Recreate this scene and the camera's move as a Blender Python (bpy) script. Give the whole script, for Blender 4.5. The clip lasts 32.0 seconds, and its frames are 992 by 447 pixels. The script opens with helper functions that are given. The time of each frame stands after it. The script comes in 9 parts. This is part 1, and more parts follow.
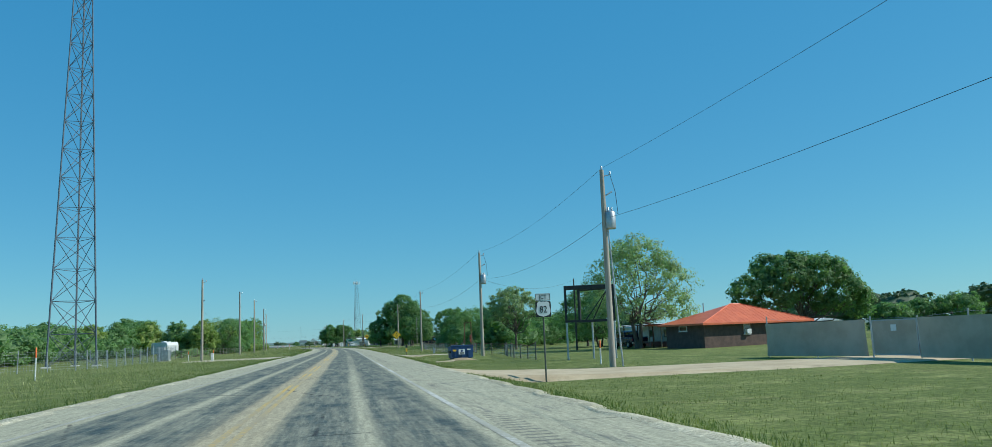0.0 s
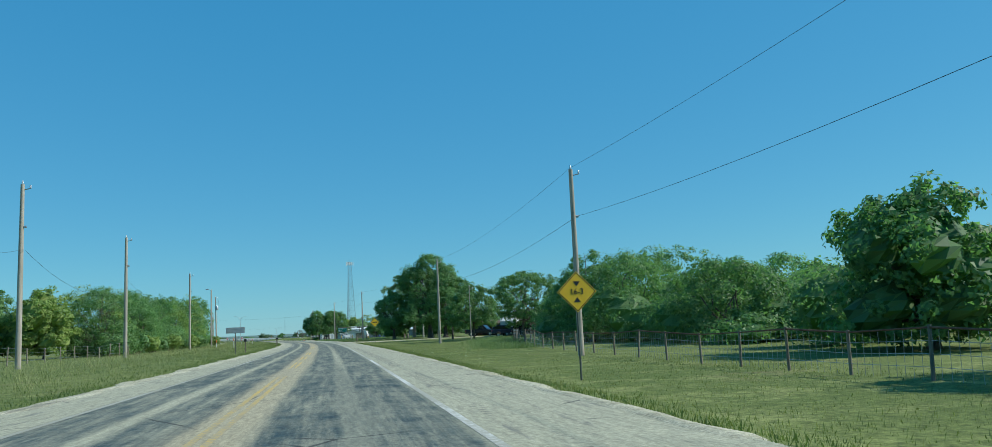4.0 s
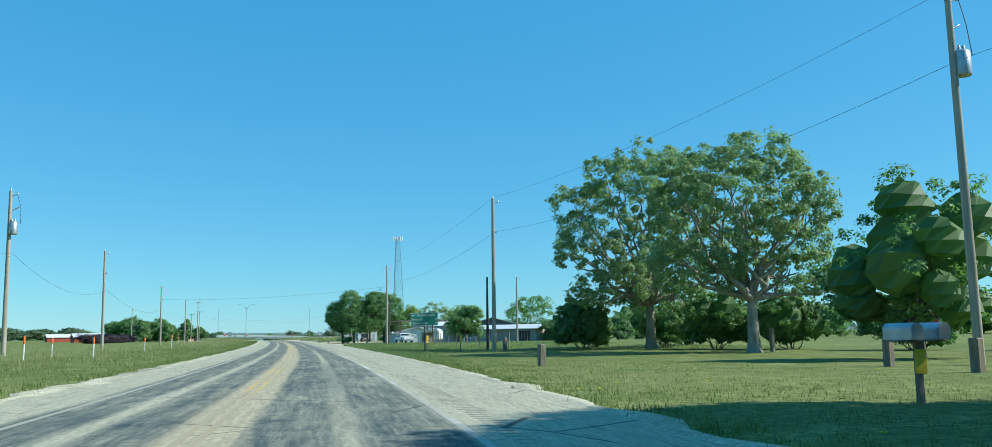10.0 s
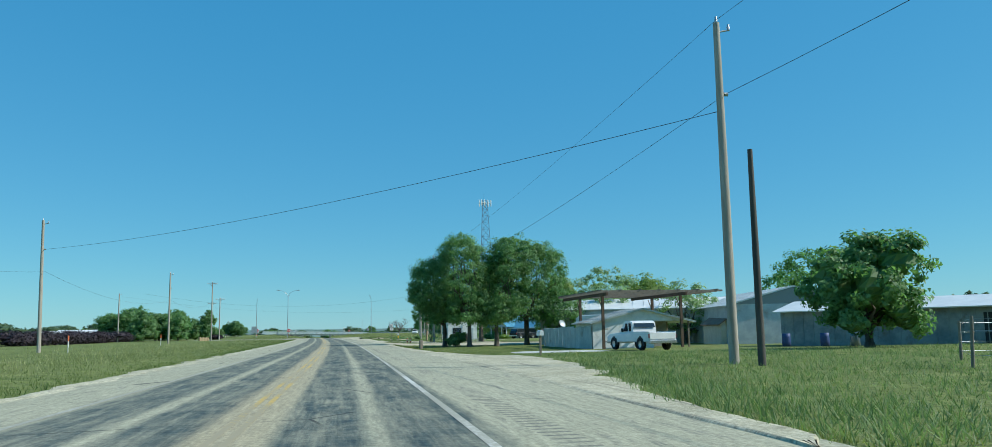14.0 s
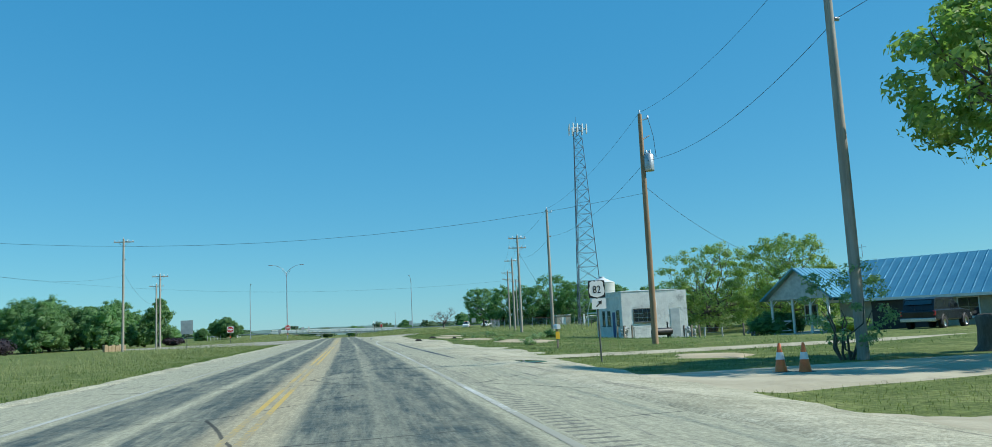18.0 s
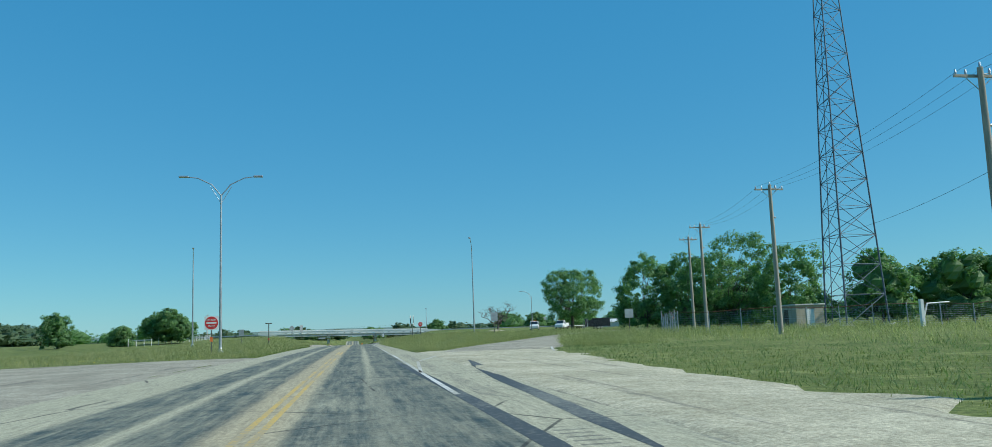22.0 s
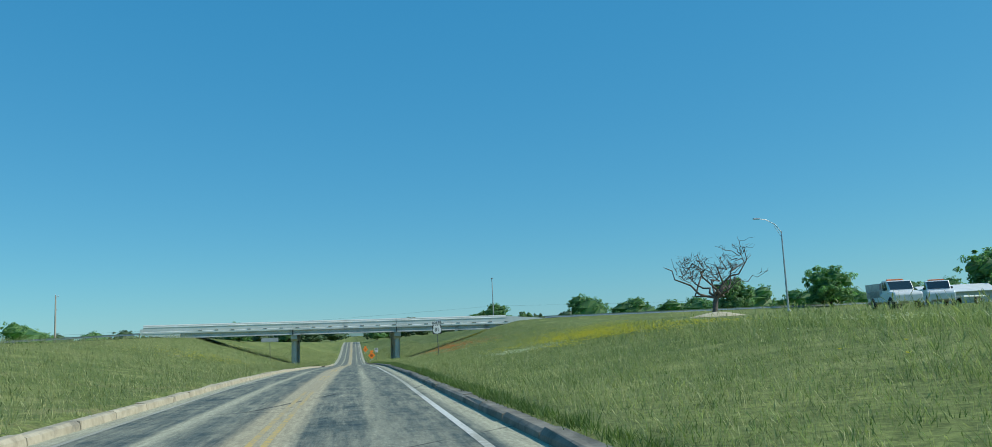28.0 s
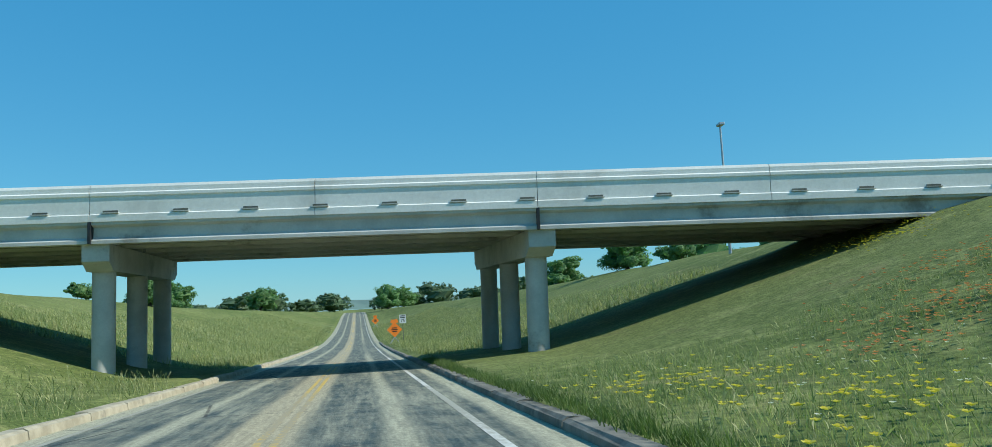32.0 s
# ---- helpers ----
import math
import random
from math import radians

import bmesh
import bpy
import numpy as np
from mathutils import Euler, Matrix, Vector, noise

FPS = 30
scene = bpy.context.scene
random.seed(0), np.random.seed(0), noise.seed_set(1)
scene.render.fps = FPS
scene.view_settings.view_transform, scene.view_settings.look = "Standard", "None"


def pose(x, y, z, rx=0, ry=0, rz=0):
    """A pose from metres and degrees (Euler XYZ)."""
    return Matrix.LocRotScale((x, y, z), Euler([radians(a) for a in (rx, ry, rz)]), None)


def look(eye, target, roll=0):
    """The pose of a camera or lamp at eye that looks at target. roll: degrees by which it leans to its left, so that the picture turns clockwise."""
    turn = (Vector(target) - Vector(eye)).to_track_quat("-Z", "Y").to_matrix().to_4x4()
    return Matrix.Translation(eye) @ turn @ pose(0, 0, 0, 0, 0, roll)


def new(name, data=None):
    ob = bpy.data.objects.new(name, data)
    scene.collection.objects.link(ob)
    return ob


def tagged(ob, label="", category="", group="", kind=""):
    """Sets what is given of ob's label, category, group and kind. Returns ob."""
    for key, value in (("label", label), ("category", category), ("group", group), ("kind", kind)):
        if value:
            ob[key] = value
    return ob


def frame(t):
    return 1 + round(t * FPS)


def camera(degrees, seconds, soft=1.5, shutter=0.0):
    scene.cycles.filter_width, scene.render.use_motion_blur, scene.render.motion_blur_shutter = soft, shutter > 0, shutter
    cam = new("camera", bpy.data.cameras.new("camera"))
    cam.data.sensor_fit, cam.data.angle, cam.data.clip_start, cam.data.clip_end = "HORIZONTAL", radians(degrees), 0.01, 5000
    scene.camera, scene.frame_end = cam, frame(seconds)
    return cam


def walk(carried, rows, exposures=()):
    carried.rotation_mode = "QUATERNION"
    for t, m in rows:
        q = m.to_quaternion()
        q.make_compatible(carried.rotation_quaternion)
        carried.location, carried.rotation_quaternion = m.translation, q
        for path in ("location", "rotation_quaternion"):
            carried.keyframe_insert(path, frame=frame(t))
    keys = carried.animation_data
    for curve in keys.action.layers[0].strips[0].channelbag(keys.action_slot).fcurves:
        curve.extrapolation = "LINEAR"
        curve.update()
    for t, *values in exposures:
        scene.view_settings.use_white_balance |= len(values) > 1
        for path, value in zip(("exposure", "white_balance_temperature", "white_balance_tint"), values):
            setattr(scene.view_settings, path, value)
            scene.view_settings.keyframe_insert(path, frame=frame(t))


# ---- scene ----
cam = camera(62.33, 32.0, .8)
PATH = [
    (0.0, -0.000, 0.000, 1.227, 97.94, 2.32, -10.26),
    (0.5, -0.011, 12.713, 1.228, 97.92, 2.16, -10.33),
    (1.0, 0.000, 25.384, 1.230, 97.88, 2.14, -10.47),
    (1.5, 0.026, 37.931, 1.232, 97.85, 2.26, -10.58),
    (2.0, 0.064, 50.324, 1.233, 97.79, 2.34, -10.61),
    (2.5, 0.076, 62.669, 1.232, 97.70, 2.41, -10.63),
    (3.0, 0.074, 74.984, 1.231, 97.59, 2.49, -10.71),
    (3.5, 0.044, 87.263, 1.229, 97.41, 2.60, -10.80),
    (4.0, 0.013, 99.511, 1.229, 97.27, 2.70, -10.82),
    (4.5, -0.029, 111.740, 1.230, 97.18, 2.76, -10.79),
    (5.0, -0.091, 123.966, 1.230, 97.13, 2.72, -10.70),
    (5.5, -0.179, 136.200, 1.230, 97.12, 2.57, -10.58),
    (6.0, -0.304, 148.457, 1.229, 97.15, 2.25, -10.44),
    (6.5, -0.480, 160.741, 1.228, 97.23, 1.86, -10.29),
    (7.0, -0.696, 173.009, 1.228, 97.32, 1.48, -10.10),
    (7.5, -0.924, 185.260, 1.230, 97.46, 1.11, -9.91),
    (8.0, -1.194, 197.536, 1.231, 97.53, 0.78, -9.64),
    (8.5, -1.544, 209.889, 1.231, 97.57, 0.69, -9.37),
    (9.0, -1.980, 222.338, 1.230, 97.60, 0.69, -9.09),
    (9.5, -2.497, 234.893, 1.229, 97.63, 0.68, -8.79),
    (10.0, -3.092, 247.434, 1.230, 97.71, 0.69, -8.47),
    (10.5, -3.773, 259.877, 1.230, 97.72, 0.71, -8.04),
    (11.0, -4.549, 272.295, 1.230, 97.73, 0.75, -7.58),
    (11.5, -5.437, 284.787, 1.230, 97.72, 0.76, -7.08),
    (12.0, -6.418, 297.328, 1.229, 97.73, 0.75, -6.56),
    (12.5, -7.518, 309.910, 1.230, 97.76, 0.61, -5.98),
    (13.0, -8.673, 322.430, 1.230, 97.70, 0.59, -5.44),
    (13.5, -9.864, 334.836, 1.229, 97.58, 0.71, -4.87),
    (14.0, -11.097, 347.293, 1.229, 97.46, 0.99, -4.43),
    (14.5, -12.373, 359.787, 1.230, 97.35, 1.35, -4.07),
    (15.0, -13.693, 372.304, 1.230, 97.25, 1.73, -3.75),
    (15.5, -15.059, 384.829, 1.230, 97.17, 2.06, -3.43),
    (16.0, -16.471, 397.348, 1.230, 97.11, 2.28, -3.07),
    (16.5, -17.904, 409.893, 1.230, 97.13, 2.46, -2.85),
    (17.0, -19.361, 422.460, 1.231, 97.16, 2.62, -2.76),
    (17.5, -20.850, 435.053, 1.231, 97.11, 2.72, -2.70),
    (18.0, -22.374, 447.620, 1.229, 96.99, 2.71, -2.57),
    (18.5, -23.976, 460.321, 1.229, 97.01, 2.64, -2.44),
    (19.0, -25.631, 473.030, 1.230, 97.07, 2.52, -2.25),
    (19.5, -27.283, 485.664, 1.230, 97.10, 2.56, -2.16),
    (20.0, -28.932, 498.262, 1.230, 97.18, 2.68, -2.18),
    (20.5, -30.600, 510.847, 1.230, 97.21, 2.63, -2.16),
    (21.0, -32.304, 523.380, 1.230, 97.23, 2.47, -2.00),
    (21.5, -34.040, 535.821, 1.230, 97.26, 2.29, -1.76),
    (22.0, -35.802, 548.205, 1.230, 97.27, 2.11, -1.53),
    (22.5, -37.584, 560.570, 1.230, 97.28, 1.94, -1.34),
    (23.0, -39.358, 572.968, 1.230, 97.28, 1.87, -1.23),
    (23.5, -41.099, 585.452, 1.230, 97.33, 1.94, -1.19),
    (24.0, -42.829, 597.993, 1.226, 97.37, 2.05, -1.19),
    (24.5, -44.557, 610.557, 1.195, 97.36, 2.12, -1.24),
    (25.0, -46.287, 623.133, 1.144, 97.30, 2.20, -1.29),
    (25.5, -47.999, 635.684, 1.084, 97.29, 2.31, -1.41),
    (26.0, -49.707, 648.203, 1.008, 97.28, 2.46, -1.52),
    (26.5, -51.412, 660.654, 0.908, 97.28, 2.58, -1.61),
    (27.0, -53.152, 673.064, 0.783, 97.25, 2.69, -1.62),
    (27.5, -54.919, 685.419, 0.635, 97.20, 2.78, -1.58),
    (28.0, -56.706, 697.703, 0.464, 97.12, 2.84, -1.48),
    (28.5, -58.504, 709.903, 0.273, 96.99, 2.87, -1.34),
    (29.0, -60.307, 722.002, 0.062, 96.80, 2.87, -1.17),
    (29.5, -62.081, 734.099, -0.177, 96.55, 2.91, -1.13),
    (30.0, -63.832, 746.277, -0.451, 96.24, 3.08, -1.16),
    (30.5, -65.540, 758.391, -0.767, 95.94, 3.22, -1.25),
    (31.0, -67.266, 770.398, -1.155, 95.73, 3.28, -1.32),
    (31.5, -69.015, 782.404, -1.593, 95.49, 3.26, -1.31),
    (32.0, -70.771, 794.406, -2.051, 95.29, 3.19, -1.26),
]
walk(cam, [(t, pose(*row)) for t, *row in PATH], [(0.0, .0), (5.5, .05), (7.0, .12), (9.0, .30), (10.0, .41), (11.0, .2), (12.0, .1), (13.0, .05), (15.5, .25), (16.0, .28), (17.0, .26), (18.0, .12), (19.0, .06), (25.0, -.05), (28.5, -.03), (30.0, -.02), (31.0, .03), (32.0, .14)])

# ---------------- plan: s runs along the road, l to the right of the driver's line ----------------
BEND = [(-100, 0), (80, 0), (125, .35), (150, .7), (175, 1.04), (200, 1.45), (225, 2.2), (250, 2.95), (275, 3.85), (300, 4.74),
        (325, 5.38), (350, 5.75), (375, 6.12), (400, 6.5), (425, 6.7), (450, 7.05), (475, 7.43), (500, 7.55), (525, 7.85),
        (550, 8.15), (575, 8.05), (600, 7.84), (625, 7.8), (650, 7.8), (675, 8.05), (700, 8.33), (720, 8.4), (750, 8.15), (1000, 8.3), (3000, 8.3)]
S_LINE = np.arange(-100.0, 3001.0, 1.0)
_h = np.radians(np.interp(S_LINE, [a for a, _ in BEND], [b for _, b in BEND]))
X_LINE = np.concatenate([[0], np.cumsum(-np.sin((_h[1:] + _h[:-1]) / 2))])
Y_LINE = np.concatenate([[0], np.cumsum(np.cos((_h[1:] + _h[:-1]) / 2))])
X_LINE -= np.interp(0, S_LINE, X_LINE)
Y_LINE -= np.interp(0, S_LINE, Y_LINE)

ROAD_Z = [(-200, 0), (590, 0), (624, -.09), (649, -.21), (661, -.32), (686, -.6), (711, -.96), (736, -1.41), (760, -2.0), (772, -2.39), (799, -3.28),
          (832, -4.5), (860, -5.5), (890, -6.4), (920, -6.95), (960, -7.0), (1000, -6.3), (1060, -4.6), (1110, -4.0), (1160, -4.4), (1300, -6.0), (3000, -8)]
RIGHT_Z = [(-100, -.5), (130, -.5), (160, -.35), (215, -.32), (235, -.05), (262, .08), (292, -.2), (320, 0), (385, .0), (412, -.32), (437, -.35), (455, -.3), (480, -.25), (520, -.1),
           (560, 0), (640, 0), (680, .02), (720, .0), (760, .15), (790, .35), (812, .8), (900, .8), (1000, -1.5), (1100, -3.5), (3000, -8)]
LEFT_Z = [(-100, -.2), (100, -.2), (150, .15), (300, .15), (420, .05), (500, 0), (640, 0), (680, .05), (720, .5), (760, .9), (800, 1.0),
          (900, .8), (1000, -1.5), (1100, -3.5), (3000, -8)]
EDGE_R = [(-100, 4.2), (200, 4.2), (235, 4.4), (280, 4.7), (340, 4.8), (360, 5.0), (400, 4.9), (430, 4.9), (560, 5), (600, 3.2), (640, 2.6), (690, 2.6), (720, 2.35), (3000, 2.35)]
EDGE_L = [(-100, 6.6), (200, 6.3), (320, 6.6), (450, 7.4), (550, 7.4), (600, 6.2), (700, 6.2), (720, 5.45), (3000, 5.45)]


HOLLOWS = [(521, 31, 22, 11, -.62)]


def table(rows, s):
    return np.interp(s, [a for a, _ in rows], [b for _, b in rows])


def heading(s):
    return float(table(BEND, s))


def W(s, l):
    """Plan place of a point; past 60 m to the side the sheet runs square to the first heading, so that it never folds."""
    s, l = np.asarray(s, float), np.asarray(l, float)
    h = np.radians(table(BEND, s))
    near = np.clip(l, -60, 60)
    return np.interp(s, S_LINE, X_LINE) + near * np.cos(h) + (l - near), np.interp(s, S_LINE, Y_LINE) + near * np.sin(h)


def ground_z(s, l):
    s, l = np.asarray(s, float), np.asarray(l, float)
    zr = table(ROAD_Z, s)
    nat = np.where(l > 0, table(RIGHT_Z, s), table(LEFT_Z, s))
    q = np.abs(l) - np.where(l > 0, np.maximum(table(EDGE_R, s), 2.35), table(EDGE_L, s))
    flat = zr + (nat - zr) * np.clip(q / 2.6, 0, 1)
    shelf = np.where(l > 0, 4.6, 3.0)
    steep = np.where(l > 0, np.interp(s, [700, 770, 790, 815, 900], [.12, .14, .18, .28, .28]), np.interp(s, [700, 770, 820, 900], [.16, .2, .33, .3]))
    cut = np.minimum(nat, zr + .16 + np.clip(q, 0, shelf) * .06 + np.maximum(q - shelf, 0) * steep)
    z = np.where(s < 655, flat, np.where(nat > zr + .16, cut, flat))
    # the side road climbs gently from the junction
    level = zr + (nat - zr) * np.clip(q / 25, 0, 1)
    z = np.where((l > 0) & (q > 0), z + (level - z) * np.clip(np.minimum((s - 650) / 5, (684 - s) / 6), 0, 1), z)
    z = np.where(q <= 0, zr, z)
    for hs, hl, rs, rl, dz in HOLLOWS:
        z = z + dz * np.clip(1.4 - np.hypot((s - hs) / rs, (l - hl) / rl), 0, 1)
    # bank that carries the crossing highway
    x, y = W(s, l)
    over = np.clip(np.minimum((y - 816.0) / 6.0, (846.0 - y) / 6.0), 0, 1)
    away = np.clip(np.where(x > -70, x + 56.0, -96.5 - x) / 9.0, 0, 1)
    rise = 1.25 - .005 * np.maximum(np.abs(x + 76) - 40, 0)
    z = np.where((s > 780) & (s < 880), z + np.maximum(rise - z, 0) * over * away, z)
    return z


def spot(s, l, up=0.0, turn=0.0):
    """Pose on the ground at (s, l); local y looks along the road, local x to its right."""
    x, y = W(s, l)
    return pose(float(x), float(y), float(ground_z(s, l)) + up, 0, 0, heading(s) + turn)


# ---------------- mesh helpers ----------------
class Shape:
    def __init__(self):
        self.v, self.f, self.smooth = [], [], []

    def add(self, verts, faces, smooth=False):
        n = len(self.v)
        self.v += [tuple(p) for p in verts]
        self.f += [tuple(n + i for i in face) for face in faces]
        self.smooth += [smooth] * len(faces)
        return self

    def box(self, x0, y0, z0, x1, y1, z1, bevel=0.0, turn=None):
        b = bevel
        if b <= 0:
            p = [(x, y, z) for x in (x0, x1) for y in (y0, y1) for z in (z0, z1)]
            fs = [(0, 1, 3, 2), (4, 6, 7, 5), (0, 4, 5, 1), (2, 3, 7, 6), (0, 2, 6, 4), (1, 5, 7, 3)]
        else:
            cx, cy, cz = (x0 + x1) / 2, (y0 + y1) / 2, (z0 + z1) / 2
            hx, hy, hz = (x1 - x0) / 2, (y1 - y0) / 2, (z1 - z0) / 2
            b = min(b, hx * .9, hy * .9, hz * .9)
            p, idx = [], {}
            for i, sx in enumerate((-1, 1)):
                for j, sy in enumerate((-1, 1)):
                    for k, sz in enumerate((-1, 1)):
                        for a in range(3):
                            idx[i, j, k, a] = len(p)
                            p.append((cx + sx * (hx - (0 if a == 0 else b)), cy + sy * (hy - (0 if a == 1 else b)), cz + sz * (hz - (0 if a == 2 else b))))
            fs = []
            for i in (0, 1):
                q = [idx[i, 0, 0, 0], idx[i, 1, 0, 0], idx[i, 1, 1, 0], idx[i, 0, 1, 0]]
                fs.append(q if i else q[::-1])
                q = [idx[0, i, 0, 1], idx[0, i, 1, 1], idx[1, i, 1, 1], idx[1, i, 0, 1]]
                fs.append(q if i else q[::-1])
                q = [idx[0, 0, i, 2], idx[1, 0, i, 2], idx[1, 1, i, 2], idx[0, 1, i, 2]]
                fs.append(q if i else q[::-1])
            for i in (0, 1):
                for j in (0, 1):
                    q = [idx[i, j, 0, 0], idx[i, j, 1, 0], idx[i, j, 1, 1], idx[i, j, 0, 1]]
                    fs.append(q if i ^ j else q[::-1])
                    q = [idx[i, 0, j, 0], idx[i, 0, j, 2], idx[i, 1, j, 2], idx[i, 1, j, 0]]
                    fs.append(q if i ^ j else q[::-1])
                    q = [idx[0, i, j, 1], idx[1, i, j, 1], idx[1, i, j, 2], idx[0, i, j, 2]]
                    fs.append(q if i ^ j else q[::-1])
            for i in (0, 1):
                for j in (0, 1):
                    for k in (0, 1):
                        q = [idx[i, j, k, 0], idx[i, j, k, 1], idx[i, j, k, 2]]
                        fs.append(q if (i + j + k) % 2 else q[::-1])
        if turn is not None:
            p = [tuple(turn @ Vector(q)) for q in p]
        return self.add(p, fs)

    def tube(self, pts, radii, n=8, caps=True, smooth=True):
        pts = [Vector(p) for p in pts]
        if not isinstance(radii, (list, tuple)):
            radii = [radii] * len(pts)
        rings, side = [], None
        for i, p in enumerate(pts):
            d = (pts[min(i + 1, len(pts) - 1)] - pts[max(i - 1, 0)]).normalized()
            if side is None:
                side = d.orthogonal().normalized()
            side = (side - d * side.dot(d)).normalized()
            other = d.cross(side)
            rings.append([p + (side * math.cos(2 * math.pi * k / n) + other * math.sin(2 * math.pi * k / n)) * radii[i] for k in range(n)])
        v = [q for r in rings for q in r]
        f = [(i * n + k, i * n + (k + 1) % n, (i + 1) * n + (k + 1) % n, (i + 1) * n + k) for i in range(len(pts) - 1) for k in range(n)]
        self.add(v, f, smooth)
        if caps:
            self.add(rings[0], [tuple(range(n))[::-1]])
            self.add(rings[-1], [tuple(range(n))])
        return self

    def prism(self, poly, a0, a1, axis="y"):
        """Outline poly of (u, w) pushed along an axis: y: (x, z) outline, x: (y, z) outline, z: (x, y) outline."""
        n = len(poly)
        put = {"y": lambda u, w, a: (u, a, w), "x": lambda u, w, a: (a, u, w), "z": lambda u, w, a: (u, w, a)}[axis]
        v = [put(u, w, a0) for u, w in poly] + [put(u, w, a1) for u, w in poly]
        f = [tuple(range(n)), tuple(range(2 * n - 1, n - 1, -1))] + [(i, n + i, n + (i + 1) % n, (i + 1) % n) for i in range(n)]
        return self.add(v, f)

    def lathe(self, profile, n=16, at=(0, 0, 0)):
        v = [(at[0] + r * math.cos(2 * math.pi * k / n), at[1] + r * math.sin(2 * math.pi * k / n), at[2] + z) for r, z in profile for k in range(n)]
        f = [(i * n + k, i * n + (k + 1) % n, (i + 1) * n + (k + 1) % n, (i + 1) * n + k) for i in range(len(profile) - 1) for k in range(n)]
        return self.add(v, f, True)

    def mesh(self, name, *mats):
        me = bpy.data.meshes.new(name)
        me.from_pydata(self.v, [], self.f)
        me.polygons.foreach_set("use_smooth", self.smooth)
        bm = bmesh.new()
        bm.from_mesh(me)
        bmesh.ops.recalc_face_normals(bm, faces=bm.faces)
        bm.to_mesh(me)
        bm.free()
        for m in mats:
            me.materials.append(m)
        return me


def part(name, shape, material, parent, label="", at=None):
    """One mesh object under a thing or under a part."""
    me = shape if isinstance(shape, bpy.types.Mesh) else shape.mesh(name, material)
    ob = new(name, me)
    if parent is not None:
        ob.parent = parent
    if at is not None:
        ob.matrix_basis = at
    return tagged(ob, label)


def thing(name, m, label, category, group="", kind=""):
    ob = new(name)
    ob.matrix_basis = m
    return tagged(ob, label, category, group, kind)


def solid(name, shape, material, m, label, category, group="", kind=""):
    """A thing of one mesh."""
    ob = new(name, shape if isinstance(shape, bpy.types.Mesh) else shape.mesh(name, material))
    ob.matrix_basis = m
    return tagged(ob, label, category, group, kind)


def sheet(name, verts, faces, material, uv=None):
    me = bpy.data.meshes.new(name)
    verts, faces = np.asarray(verts, np.float32), np.asarray(faces, np.int32)
    k = faces.shape[1]
    me.vertices.add(len(verts))
    me.vertices.foreach_set("co", verts.ravel())
    me.loops.add(faces.size)
    me.loops.foreach_set("vertex_index", faces.ravel())
    me.polygons.add(len(faces))
    me.polygons.foreach_set("loop_start", np.arange(0, faces.size, k, dtype=np.int32))
    if uv is not None:
        layer = me.uv_layers.new(name="plan")
        layer.data.foreach_set("uv", np.asarray(uv, np.float32)[faces.ravel()].ravel())
    me.update()
    me.validate()
    me.materials.append(material)
    return me


def strip(s0, s1, edges, step=4.0, lift=0.0, flat=False, cols=2):
    """Sheet along the road between two side lines; edges(s) gives both."""
    n = max(2, int((s1 - s0) / step) + 1)
    ss = np.linspace(s0, s1, n)
    v, uv = [], []
    for s in ss:
        a, b = edges(s)
        for c in range(cols):
            l = a + (b - a) * c / (cols - 1)
            x, y = W(s, l)
            z = (table(ROAD_Z, s) if flat else ground_z(s, l)) + lift
            v.append((float(x), float(y), float(z)))
            uv.append((l, s))
    f = [(i * cols + c, i * cols + c + 1, (i + 1) * cols + c + 1, (i + 1) * cols + c) for i in range(n - 1) for c in range(cols - 1)]
    return v, f, uv

# ---------------- daylight ----------------
SUN_TO = Vector((1.15, -.22, 1.0)).normalized()
world = bpy.data.worlds.new("sky")
scene.world = world
world.use_nodes = True
_n = world.node_tree
_sky = _n.nodes.new("ShaderNodeTexSky")
_sky.sky_type = 'NISHITA'
_sky.sun_disc = False
_sky.sun_elevation = math.asin(SUN_TO.z)
_sky.sun_rotation = math.atan2(SUN_TO.x, SUN_TO.y)
_sky.air_density, _sky.dust_density, _sky.ozone_density = 1.0, 0.0, 4.0
_tint = _n.nodes.new("ShaderNodeMix")
_tint.data_type, _tint.blend_type = 'RGBA', 'MULTIPLY'
_tint.inputs[0].default_value = 1.0
_tint.inputs[7].default_value = (.46, .655, .50, 1)
_n.links.new(_sky.outputs[0], _tint.inputs[6])
_veil = _n.nodes.new("ShaderNodeMix")
_veil.data_type, _veil.blend_type = 'RGBA', 'ADD'
_veil.inputs[0].default_value = 1.0
_veil.inputs[7].default_value = (.0, 1.9, 4.5, 1)
_n.links.new(_tint.outputs[2], _veil.inputs[6])
_n.links.new(_veil.outputs[2], _n.nodes["Background"].inputs[0])
_n.nodes["Background"].inputs[1].default_value = 0.085
sun = new("sun", bpy.data.lights.new("sun", 'SUN'))
sun.data.energy, sun.data.angle, sun.data.color = 4.6, radians(.5), (.955, .965, .875)
sun.matrix_world = look(SUN_TO * 400, (0, 0, 0))

# ---------------- materials ----------------
def nodes_of(name):
    m = bpy.data.materials.new(name)
    m.use_nodes = True
    t = m.node_tree
    return m, t, t.nodes["Principled BSDF"]


def node(t, kind, **inputs):
    n = t.nodes.new(kind)
    for k, v in inputs.items():
        n.inputs[k.replace("_", " ")].default_value = v
    return n


